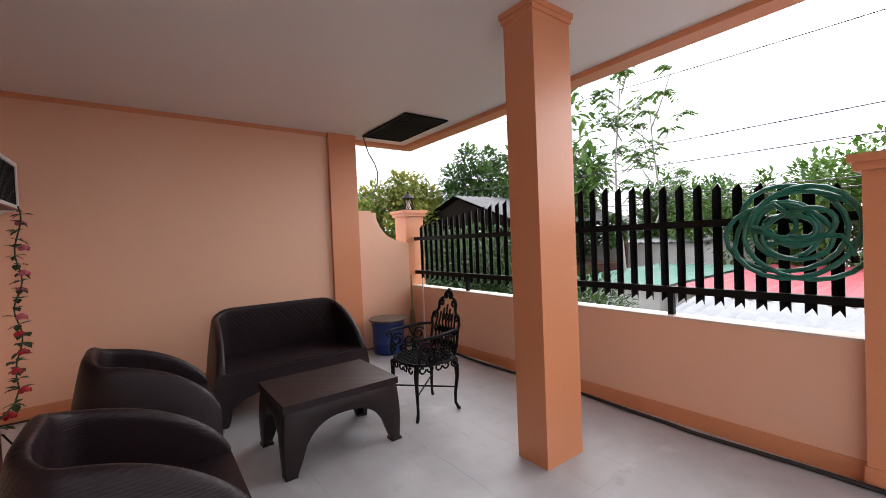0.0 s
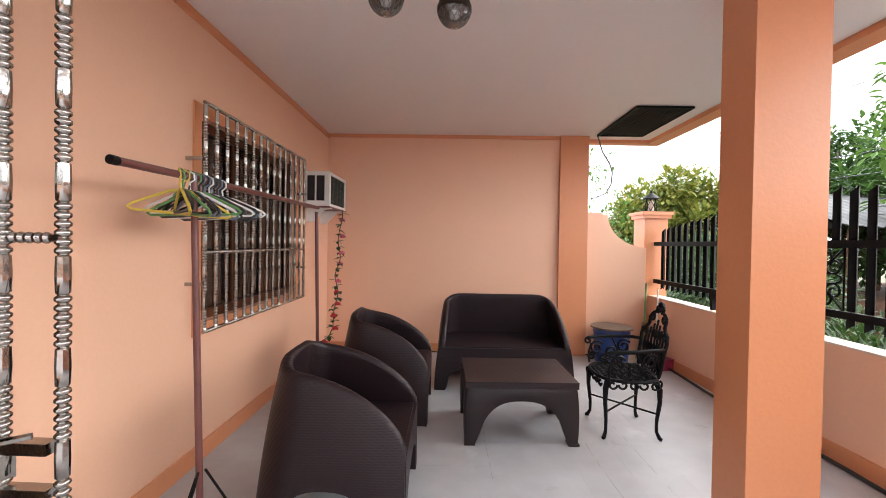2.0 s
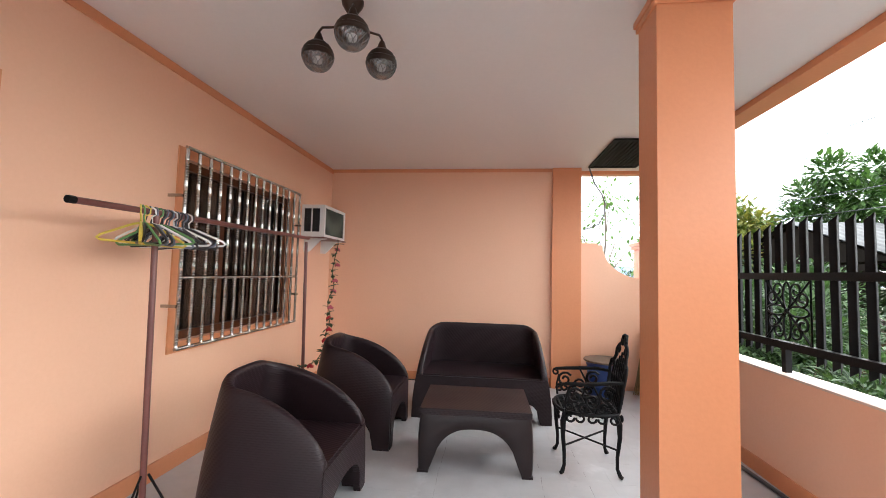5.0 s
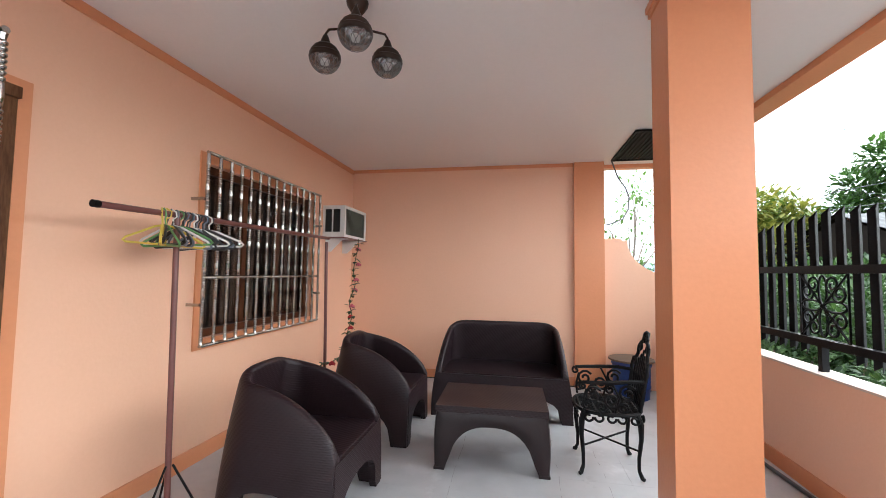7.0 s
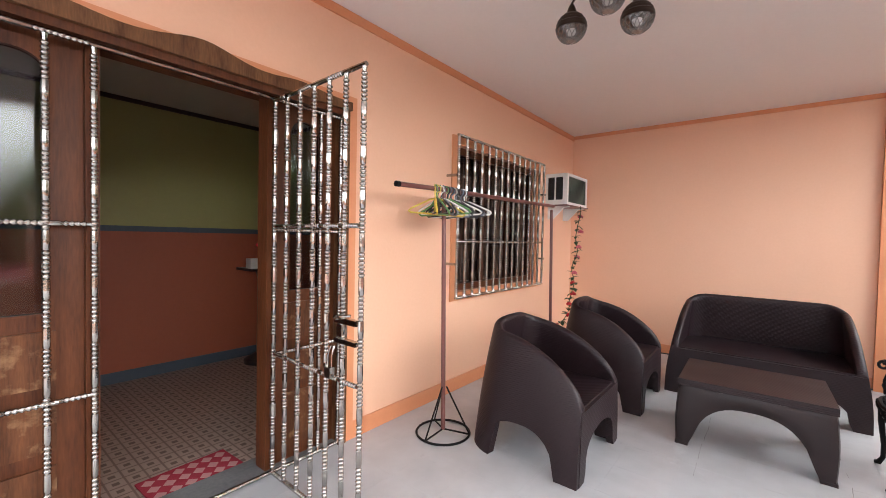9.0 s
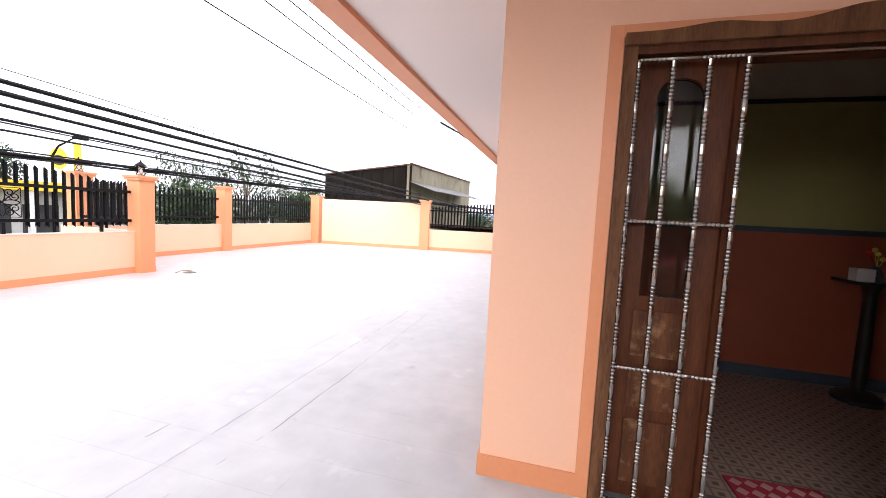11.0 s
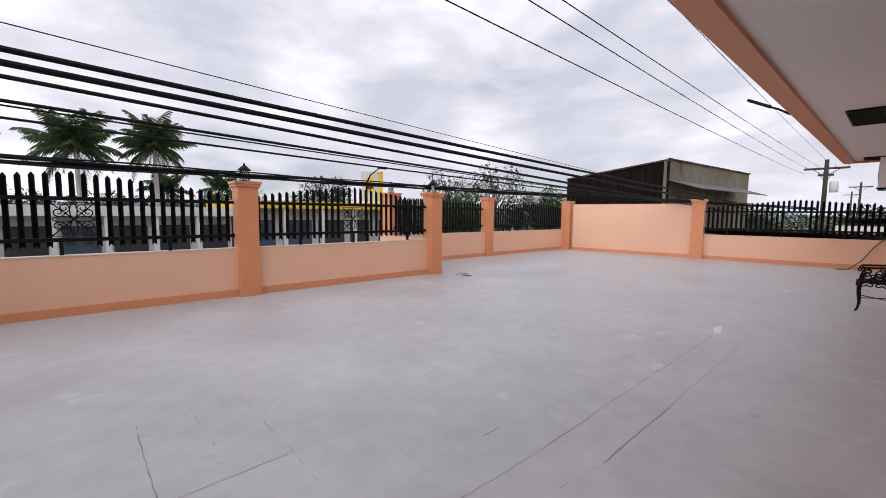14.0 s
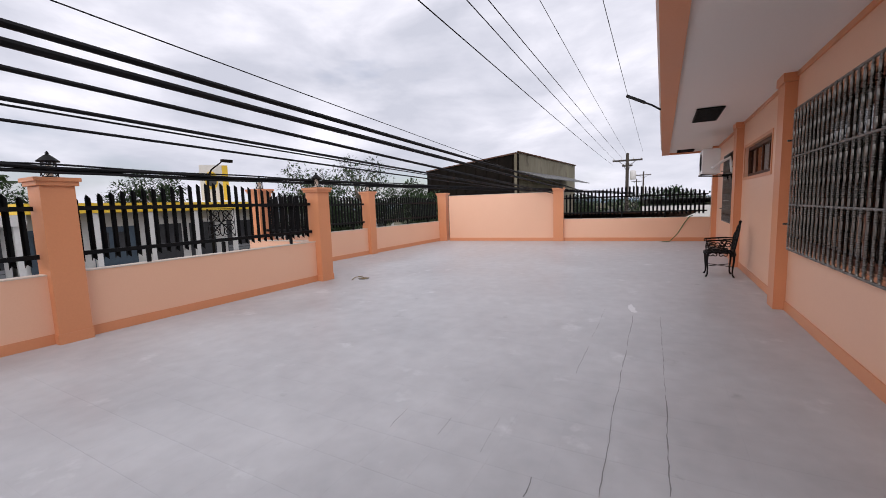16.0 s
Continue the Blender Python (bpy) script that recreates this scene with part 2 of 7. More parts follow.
FAR0, FAR1 = Vector((-11.95, -10.2, 0)), Vector((-13.25, -1.15, 0))
far_yaw = math.degrees(math.atan2(FAR1.y - FAR0.y, FAR1.x - FAR0.x)) - 90
FAR = pose(FAR0.x, FAR0.y, 0, 0, 0, far_yaw)      # local y runs along the far wall
far_len = (FAR1 - FAR0).length


def parapet(name, m, length, height=PAR, thick=0.15, cope=True, label="low peach painted parapet wall with an orange skirting"):
    """A low wall along local y; its inner face is local x = 0 and the wall lies towards -x."""
    w = tagged(part(name, B((-thick, 0, -0.3, 0, length, height)), M["peach"], None, "", bevel=0.006), label, "parapet", "", "structure")
    w.matrix_basis = m
    part("skirting", B((0.0, 0, 0.0, 0.012, length, 0.115)), M["orange"], w, "orange skirting band")
    if cope:
        part("coping", B((-thick - 0.01, 0, height + 0.001, 0.008, length, height + 0.014)), M["white_top"], w, "pale worn coping")
    return w


parapet("parapet_east", pose(EX, 5.05, 0, 0, 0, 180), 14.0)
parapet("parapet_south", pose(4.2, -8.57, 0, 0, 0, 90), 7.95)
parapet("parapet_southwest", pose(-3.6, -10.4, 0, 0, 0, 90), 8.6)
parapet("parapet_return", pose(-3.75, -8.57, 0, 0, 0, 180), 1.83)
parapet("wall_far", FAR @ pose(0, 0.2, 0, 0, 0, 0) @ pose(0, 0, 0), 4.1, 1.74, label="tall peach painted boundary wall section with an orange skirting")
parapet("parapet_west", FAR @ pose(0, 4.5, 0), far_len - 4.5)


def lantern(m, tall=0.31):
    """A small black post lantern with a crossed lattice and a peaked cap."""
    e = thing("post_lantern", m, "small black metal lantern with lattice sides on a post", "lantern", "lanterns on the posts")
    bm = bmesh.new()
    lathe(bm, [(0.085, 0.0), (0.085, 0.012), (0.06, 0.02)], 12)
    part("base", bm, M["black_metal"], e)
    bm = bmesh.new()
    n, h = 6, 0.16
    for k in range(n):
        for s in (1, -1):
            a0, a1 = k * math.tau / n, (k + 1.15 * s) * math.tau / n
            p = [(math.cos(a0 + (a1 - a0) * i / 4) * (0.075 - 0.015 * i / 4), math.sin(a0 + (a1 - a0) * i / 4) * (0.075 - 0.015 * i / 4), 0.02 + h * i / 4) for i in range(5)]
            tube(bm, p, 0.0045, 5)
    part("lattice", bm, M["black_metal"], e)
    bm = bmesh.new()
    lathe(bm, [(0.10, 0.178), (0.102, 0.186), (0.062, 0.222), (0.03, 0.25), (0.014, 0.262), (0.018, 0.275), (0.004, 0.295)], 14)
    part("cap", bm, M["black_metal"], e, "", True)
    bm = bmesh.new()
    lathe(bm, [(0.035, 0.02), (0.035, 0.13), (0.02, 0.16)], 10)
    part("lamp_glass", bm, M["white_top"], e, "frosted white glass", True)
    return e


def post(m, w, d, height, label="orange painted square post with a moulded cap"):
    """A square post on the deck; local origin at the middle of its foot."""
    e = thing("fence_post", m, label, "post", "fence posts", "structure")
    part("shaft", B((-w / 2, -d / 2, -0.02, w / 2, d / 2, height)), M["orange"], e, bevel=0.006)
    part("foot_band", B((-w / 2 - 0.008, -d / 2 - 0.008, 0.0, w / 2 + 0.008, d / 2 + 0.008, 0.115)), M["orange"], e, bevel=0.004)
    part("cap", B((-w / 2 - 0.03, -d / 2 - 0.03, height - 0.075, w / 2 + 0.03, d / 2 + 0.03, height - 0.03), (-w / 2 - 0.05, -d / 2 - 0.05, height - 0.0298, w / 2 + 0.05, d / 2 + 0.05, height + 0.012)), M["orange"], e, bevel=0.008)
    return e


def column_post(x, y, w=0.34, d=0.34, height=1.85, lamp=True, yaw=0):
    post(pose(x, y, 0, 0, 0, yaw), w, d, height)
    if lamp:
        lantern(pose(x, y, height + 0.013))


column_post(4.26, 5.08, 0.30, 0.30, 1.85)            # by the curved wall
column_post(4.29, 0.17, 0.36, 0.36, 1.75, False)     # by the coiled hose
column_post(0.18, -8.62, 0.30, 0.32, 1.82)
column_post(-3.725, -8.59, 0.29, 0.32, 1.80)
column_post(4.29, -8.63, 0.34, 0.34, 1.85)
column_post(-7.58, -10.44, 0.28, 0.30, 1.86)
column_post(-12.05, -10.3, 0.34, 0.34, 1.86, False, far_yaw)
p5 = FAR @ Vector((-0.03, 4.33, 0))
column_post(p5.x, p5.y, 0.34, 0.34, 1.87, False, far_yaw)


def iron_panel(at, parent, half=0.215, r=0.0075):
    """Wrought iron panel: crossed bars, four lens-shaped petals and eight curls, each a part."""
    def bar(name, pts, closed=False, rad=r):
        bm = bmesh.new()
        tube(bm, [at @ Vector((0, u, v)) for u, v in pts], rad, 5, closed)
        return part(name, bm, M["black_metal"], parent, "", True)
    bar("panel_frame", [(-half, -half), (half, -half), (half, half), (-half, half)], True)
    for sx in (1, -1):
        bar("diagonal_bar", [(-half * sx, -half), (0, 0), (half * sx, half)])
    for k in range(4):
        a = k * math.pi / 2
        c, n = math.cos(a), math.sin(a)
        lens = [(0.105 - 0.095 * math.cos(i / 14 * math.tau), 0.036 * math.sin(i / 14 * math.tau)) for i in range(14)]
        bar("petal", [(c * p - n * q, n * p + c * q) for p, q in lens], True)
        for sg in (1, -1):
            curl = []
            for i in range(18):
                t = i / 17 * 2.7 * math.pi
                q = 0.062 * (1 - 0.72 * i / 17)
                curl.append((0.142 - q * math.cos(t), sg * (0.088 - 0.002 * i / 17 - q * math.sin(t))))
            bar("curl", [(c * p - n * q, n * p + c * q) for p, q in [(0.03, sg * 0.02)] + curl])
    bm = bmesh.new()
    bmesh.ops.create_uvsphere(bm, u_segments=8, v_segments=6, radius=0.018, matrix=at)
    part("boss", bm, M["black_metal"], parent, "", True)


def fence(m, length, feet, ornament=True, hump=0.22, base=1.64, step=0.12, label="black painted steel picket fence panel with a scrollwork panel", side=-1, rails=(0.95, 1.475)):
    """A picket fence along local y on a parapet; local z = 0 is the deck. side: the way of local x in which the pickets stand off the rails."""
    e = thing("picket_fence", m, label, "fence", "fence panels")
    for z in rails:
        part("rail", B((-0.024, 0, z, 0.024, length, z + 0.05)), M["black_metal"], e, bevel=0.005)
    mid = length / 2
    n = int(length / step)
    off = (length - (n - 1) * step) / 2
    for i in range(n):
        y = off + i * step
        u = (y - mid) / mid
        top = base + hump * max(0.0, 1 - abs(u) * 1.05) ** 0.8
        inside = ornament and abs(y - mid) < 0.215
        lo = rails[1] + 0.02 if inside else 0.865
        wd, dp, t, x0 = 0.029, 0.034, 0.004, 0.0255
        bm = bmesh.new()
        for sg in (1, -1):       # two flanges of an angle bar, meeting at a pointed ridge
            v = []
            for tt in (0.0, t):
                v += [bm.verts.new(c) for c in ((side * (x0 + tt), y + sg * wd, lo), (side * (x0 + dp + tt), y, lo + (0.0 if inside else 0.035)), (side * (x0 + dp + tt), y, top), (side * (x0 + tt), y + sg * wd, top - 0.045))]
            for f in ((0, 1, 2, 3), (7, 6, 5, 4), (0, 4, 5, 1), (1, 5, 6, 2), (2, 6, 7, 3), (3, 7, 4, 0)):
                bm.faces.new([v[q] for q in f])
        part("picket", bm, M["black_metal"], e)
    if ornament:
        iron_panel(Matrix.Translation((0, mid, (rails[0] + rails[1] + 0.05) / 2)), e)
    for y in feet:
        part("foot", B((-0.02, y - 0.02, PAR, 0.02, y + 0.02, 0.947)), M["black_metal"], e)
    return e


fence(pose(4.25, 0.36, 0, 0, 0, 0), 4.55, (1.02, 2.29, 3.4), side=1, rails=(0.94, 1.42))
fence(pose(4.12, -8.65, 0, 0, 0, 90), 3.77, (0.6, 1.75, 2.9))
fence(pose(0.03, -8.65, 0, 0, 0, 90), 3.6, (0.75, 1.8, 3.1))
fence(pose(-3.9, -10.48, 0, 0, 0, 90), 3.5, (0.7, 1.9, 3.0), False, 0.05, 1.70)
fence(pose(-7.74, -10.48, 0, 0, 0, 90), 4.15, (0.7, 2.0, 3.4), True, 0.1, 1.66)
fence(FAR @ pose(-0.08, 4.5, 0), far_len - 4.75, (0.6, 1.9, 3.2))
fence(pose(4.25, -8.6, 0, 0, 0, 0), 8.5, (1.0, 3.0, 5.0, 7.0), True, 0.22, 1.64, side=1, rails=(0.94, 1.42))

# tapering curved wall between the end wall and the corner post
bm = bmesh.new()
out = [(3.2, -0.3), (4.12, -0.3), (4.12, 1.395)]
for i in range(15):
    a = i / 14 * math.pi / 2
    out.append((4.12 - 0.5 * math.sin(a), 1.395 + 0.42 * (1 - math.cos(a))))
out += [(3.56, 1.815), (3.545, 1.84), (3.2, 1.84)]
prism(bm, out, "y", NY + 0.03, NY + 0.17)
structure("wall_curved", bm, M["peach"], "low peach wall with a concave curved top", "wall", smooth=True)

# pilaster at the end of the north wall, free column and trims
structure("pilaster_north", B((2.975, NY - 0.05, -0.02, 3.335, NY + 0.25, CEIL)), M["orange"], "orange painted pilaster on the end wall", "pilaster", 0.006)
col = structure("column", B((2.96, 1.53, -0.02, 3.305, 1.765, CEIL)), M["orange"], "free-standing orange painted square porch column", "column", 0.008)
cc = part("column_cap", B((2.949, 1.519, 2.735, 3.316, 1.776, 2.765), (2.94, 1.51, 2.7652, 3.325, 1.785, CEIL - 0.001)), M["orange"], col, "", bevel=0.01)
structure("trim_west", B((0, SY, CEIL - 0.06, 0.014, NY, CEIL - 0.001)), M["orange"], "thin orange cornice strip", "trim", 0.004)
structure("trim_north", B((0.02, NY - 0.02, CEIL - 0.045, 2.972, NY - 0.0005, CEIL - 0.001)), M["orange"], "thin orange cornice strip", "trim", 0.004)
structure("trim_south", B((-12.7, SY - 0.02, CEIL - 0.055, 0.02, SY - 0.0005, CEIL - 0.001)), M["orange"], "thin orange cornice strip", "trim", 0.004)
structure("baseboard_west", B((0.0005, 1.05, 0, 0.012, NY - 0.013, 0.115), (0.0005, SY, 0, 0.012, -0.835, 0.115)), M["orange"], "orange painted skirting band", "baseboard", 0.003)
structure("baseboard_north", B((0.013, NY - 0.012, 0, 2.972, NY - 0.0005, 0.115)), M["orange"], "orange painted skirting band", "baseboard", 0.003)
structure("baseboard_south", B((-13.2, SY - 0.012, 0, 0.012, SY - 0.0005, 0.115)), M["orange"], "orange painted skirting band", "baseboard", 0.003)
structure("fascia_south", B((-12.75, -2.72, 2.755, 4.35, -2.52, 2.96)), M["orange"], "orange painted eaves board", "fascia", 0.006)
structure("fascia_east", B((4.17, -2.515, 2.755, 4.35, NY + 0.25, 2.96)), M["orange"], "orange painted eaves board", "fascia", 0.006)
structure("fascia_north", B((3.34, NY + 0.125, 2.755, 4.165, NY + 0.25, 2.96)), M["orange"], "orange painted eaves board", "fascia", 0.006)
structure("fascia_west", B((-12.9, -2.72, 2.755, -12.76, SY, 2.96)), M["orange"], "orange painted eaves board", "fascia", 0.006)
structure("roof", B((-13.2, -2.75, 2.965, 4.38, 5.2, 3.05)), M["cream"], "flat concrete roof slab", "roof")
for x0, x1 in ((-4.42, -4.11), (-7.95, -7.6), (-11.9, -11.6)):
    structure("pilaster_south", B((x0, SY - 0.12, -0.02, x1, SY - 0.0005, CEIL - 0.1), (x0 - 0.02, SY - 0.14, CEIL - 0.0995, x1 + 0.02, SY - 0.0005, CEIL - 0.001)), M["orange"], "orange painted pilaster on the side wall", "pilaster", 0.006)

# ---- the house: room behind the door, door, gate, window grilles ----
M["steel"] = surface("polished_stainless_tube", (0.29, 0.268, 0.245), (0.48, 0.45, 0.415), 0.17, 1.0, big=9, fine=120, bump=0.05, rough_var=0.1)
M["wood"] = surface("dark_varnished_wood", (0.045, 0.013, 0.006), (0.13, 0.042, 0.015), 0.45, big=2.5, fine=22, bump=0.12, stretch=(6, 6, 0.7), spec=0.2)
M["worn_wood"] = surface("worn_brown_wood", (0.055, 0.020, 0.009), (0.19, 0.088, 0.038), 0.6, big=3.5, fine=26, bump=0.18, stretch=(5, 5, 0.8), spec=0.2)
M["scratched"] = surface("scratched_brown_wood", (0.05, 0.017, 0.008), (0.15, 0.056, 0.022), 0.6, big=3.5, fine=30, bump=0.2, stretch=(5, 5, 0.7), spec=0.2)
add_wear(M["scratched"], 11.0, 0.55, 0.74, (0.27, 0.15, 0.075))
M["olive"] = surface("olive_room_paint", (0.33, 0.31, 0.115), (0.37, 0.345, 0.13), 0.6, big=1, fine=40)
M["rust"] = surface("terracotta_room_paint", (0.34, 0.085, 0.04), (0.38, 0.1, 0.05), 0.6, big=1, fine=40)
M["blue_grey"] = surface("blue_grey_trim_paint", (0.055, 0.075, 0.10), (0.07, 0.095, 0.125), 0.5, big=2, fine=40)
M["room_ceiling"] = surface("room_ceiling_board", (0.5, 0.45, 0.38), (0.56, 0.5, 0.43), 0.6, big=1, fine=40)
M["dark"] = surface("dark_interior_cloth", (0.02, 0.012, 0.01), (0.06, 0.03, 0.022), 0.85, big=3, fine=30, stretch=(8, 8, 0.5))
M["concrete"] = surface("worn_cement", (0.1, 0.1, 0.1), (0.2, 0.2, 0.2), 0.7, big=4, fine=50)


def glass(name, tint, rough=0.03):
    m = bpy.data.materials.new(name)
    m.use_nodes = True
    b = m.node_tree.nodes["Principled BSDF"]
    b.inputs["Base Color"].default_value = (*tint, 1)
    b.inputs["Roughness"].default_value = rough
    b.inputs["Transmission Weight"].default_value = 1.0
    b.inputs["IOR"].default_value = 1.45
    return m


# darker, rougher copy of the steel, for the side window bars
M["dull_steel"] = surface("darker_stainless_tube", (0.11, 0.104, 0.096), (0.26, 0.245, 0.225), 0.3, 1.0, big=9, fine=120, bump=0.08, rough_var=0.12)
M["glass"] = glass("smoked_glass", (0.45, 0.47, 0.47), 0.06)


def thin_glass(name, clear, gloss_rough):
    """A thin clear shell: mostly see-through, partly glossy."""
    m = bpy.data.materials.new(name)
    m.use_nodes = True
    nt = m.node_tree
    t, g, mx = nt.nodes.new("ShaderNodeBsdfTransparent"), nt.nodes.new("ShaderNodeBsdfGlossy"), nt.nodes.new("ShaderNodeMixShader")
    t.inputs["Color"].default_value = (0.66, 0.65, 0.63, 1)
    g.inputs["Roughness"].default_value = gloss_rough
    mx.inputs[0].default_value = 1 - clear
    nt.links.new(t.outputs["BSDF"], mx.inputs[1])
    nt.links.new(g.outputs["BSDF"], mx.inputs[2])
    nt.links.new(mx.outputs["Shader"], nt.nodes["Material Output"].inputs["Surface"])
    return m


M["lamp_glass"] = thin_glass("cut_lamp_glass", 0.78, 0.2)


def mosaic(name):
    """Small patterned floor tiles: pale octagons with dark dots."""
    m = bpy.data.materials.new(name)
    m.use_nodes = True
    nt = m.node_tree
    b = nt.nodes["Principled BSDF"]
    co, mp = nt.nodes.new("ShaderNodeTexCoord"), nt.nodes.new("ShaderNodeMapping")
    mp.inputs["Scale"].default_value = (11, 11, 11)
    v1 = nt.nodes.new("ShaderNodeTexVoronoi")
    v1.inputs["Randomness"].default_value, v1.inputs["Scale"].default_value = 0.0, 1.0
    v1.distance = "CHEBYCHEV"
    r = ramp_node(nt, [(0.0, (0.15, 0.09, 0.07)), (0.16, (0.13, 0.08, 0.06)), (0.2, (0.42, 0.32, 0.26)), (0.43, (0.40, 0.30, 0.25)), (0.46, (0.2, 0.13, 0.10))])
    nt.links.new(co.outputs["Object"], mp.inputs["Vector"])
    nt.links.new(mp.outputs["Vector"], v1.inputs["Vector"])
    nt.links.new(v1.outputs["Distance"], r.inputs["Fac"])
    nt.links.new(r.outputs["Color"], b.inputs["Base Color"])
    b.inputs["Roughness"].default_value = 0.35
    return m


M["mosaic"] = mosaic("patterned_room_tile")

# the room: closed box west of the door
RX, RY0, RY1, RZ = -2.36, -1.0, 1.9, 2.55
rooms = [("room_wall_far", (RX - 0.1, RY0, 0), (RX, RY1 + 0.1, 0)), ("room_wall_side", (RX, RY1, 0), (-0.2, RY1 + 0.1, 0)), ("room_wall_near", (RX, RY0 - 0.1, 0), (-0.2, RY0, 0))]
for nm, a, b in rooms:
    w = structure(nm, B((a[0], a[1], 0, b[0], b[1], 1.36)), M["rust"], "interior wall painted terracotta below and olive above", "wall")
    part("upper_wall", B((a[0], a[1], 1.4101, b[0], b[1], RZ)), M["olive"], w, "olive green upper wall")
    part("dado_band", B((a[0] - 0.004, a[1] - 0.004, 1.3601, b[0] + 0.004, b[1] + 0.004, 1.41)), M["blue_grey"], w, "blue grey dado stripe")
    part("skirting", B((a[0] - 0.008, a[1] - 0.008, 0, b[0] + 0.008, b[1] + 0.008, 0.1)), M["blue_grey"], w, "dark blue grey skirting")
structure("room_floor", B((RX - 0.1, RY0 - 0.1, -0.12, -0.205, RY1 + 0.1, 0.0)), M["mosaic"], "small patterned brown floor tiles", "floor")
rc = structure("room_ceiling", B((RX - 0.1, RY0 - 0.1, RZ + 0.001, -0.205, RY1 + 0.1, RZ + 0.1)), M["room_ceiling"], "plain interior ceiling with a dark border", "ceiling")
structure("room_cornice", B((RX, RY0, RZ - 0.035, RX + 0.03, RY1 - 0.03, RZ), (RX, RY1 - 0.03, RZ - 0.035, -0.2, RY1, RZ)), M["dark"], "dark wooden cornice strip in the room", "trim")
structure("house_core", B((-12.6, SY + 0.21, -0.3, RX - 0.7, 5.0, 2.94), (RX - 0.69, 2.6, -0.3, -0.75, 5.0, 2.94)), M["dark"], "dark closed inner part of the house", "wall")
structure("threshold", B((-0.21, -0.77, -0.1, -0.02, 0.99, 0.02)), M["concrete"], "worn dark cement door sill", "threshold", 0.005)

# door surround
structure("door_trim", B((0.0005, -0.835, 0, 0.014, -0.775, 2.26), (0.0005, 0.995, 0, 0.014, 1.05, 2.26), (0.0005, -0.7745, 2.205, 0.014, 0.9945, 2.26)), M["orange"], "flat orange painted band round the doorway", "trim", 0.002)
door = thing("entrance_door", pose(0, 0, 0), "dark wooden entrance door frame with arched glass side panels", "door", "", "structure")
part("jamb", B((-0.17, -0.77, 0, 0.02, -0.715, 2.2)), M["worn_wood"], door, bevel=0.004)
part("jamb", B((-0.17, 0.935, 0, 0.02, 0.99, 2.2)), M["worn_wood"], door, bevel=0.004)
part("head", B((-0.17, -0.7145, 2.125, 0.02, 0.9345, 2.2)), M["wood"], door, bevel=0.004)
bm = bmesh.new()
out = [(-0.77, 2.16), (0.99, 2.16)]
for i in range(41):
    y = 0.99 - 1.76 * i / 40
    u = (y - 0.11) / 0.88
    z = 2.212 + 0.055 * math.exp(-(u / 0.2) ** 2) + 0.022 * math.exp(-((abs(u) - 0.58) / 0.16) ** 2)
    out.append((y, z))
prism(bm, out, "x", 0.0205, 0.045)
part("valance", bm, M["worn_wood"], door, "carved brown wooden valance with a wavy top")
for y0, y1 in ((-0.30, -0.255), (0.465, 0.51)):
    part("mullion", B((-0.13, y0, 0.02, -0.03, y1, 2.1245)), M["wood"], door, bevel=0.004)


def side_panel(y0, y1):
    """A wooden door leaf with an arched glass light above two raised panels."""
    e = new("side_leaf")
    e.parent = door
    mid, xa, xb = (y0 + y1) / 2, -0.10, -0.06
    gw, gz0, gz1 = 0.1, 1.03, 2.02
    bm = bmesh.new()
    box(bm, xa, y0, 0.02, xb, mid - gw, 2.12)
    box(bm, xa, mid + gw, 0.02, xb, y1, 2.12)
    box(bm, xa, mid - gw + 0.0003, 0.02, xb, mid + gw - 0.0003, gz0)
    arch = [(mid + gw, 2.1199), (mid - gw, 2.1199)]
    for i in range(13):
        a = math.pi - i / 12 * math.pi
        arch.append((mid + gw * math.cos(a), gz1 - 0.07 + 0.09 * max(0.0, math.sin(a)) ** 0.8))
    prism(bm, arch, "x", xa, xb)
    part("leaf_frame", bm, M["wood"], e)
    pane = part("pane", B((xa + 0.015, mid - gw - 0.01, gz0 - 0.01, xa + 0.02, mid + gw + 0.01, gz1 + 0.03)), M["glass"], e, "smoked glass pane")
    for z0, z1 in ((0.10, 0.42), (0.48, 0.68), (0.74, 0.96)):
        part("raised_panel", B((xb + 0.0005, mid - 0.12, z0, xb + 0.014, mid + 0.12, z1)), M["scratched"], e, "worn scratched wooden panel", bevel=0.01)
    return e


side_panel(-0.714, -0.301)
side_panel(0.511, 0.934)


# turned steel bars
def bead_profile(length, r=0.0125, period=0.19):
    prof = [(r, 0.0)]
    z = 0.015
    while z < length - 0.03:
        for _ in range(6):
            if z > length - 0.03:
                break
            prof += [(r * 0.68, z), (r * 1.1, z + 0.005), (r * 1.14, z + 0.0085), (r * 1.1, z + 0.012), (r * 0.68, z + 0.017)]
            z += 0.018
        if z < length - 0.1:
            prof += [(r * 0.98, z + 0.003), (r * 1.06, z + (period - 0.11) / 2), (r * 0.98, z + period - 0.113)]
            z += period - 0.11
    prof.append((r, length))
    return [p for i, p in enumerate(prof) if i == 0 or p[1] > prof[i - 1][1] + 1e-5]


def beaded(p0, p1, r=0.0125, seg=8, period=0.19):
    """A turned bar between two points."""
    p0, p1 = Vector(p0), Vector(p1)
    d = p1 - p0
    m = Matrix.Translation(p0) @ d.to_track_quat("Z", "Y").to_matrix().to_4x4()
    bm = bmesh.new()
    lathe(bm, bead_profile(d.length, r, period), seg, m)
    return bm


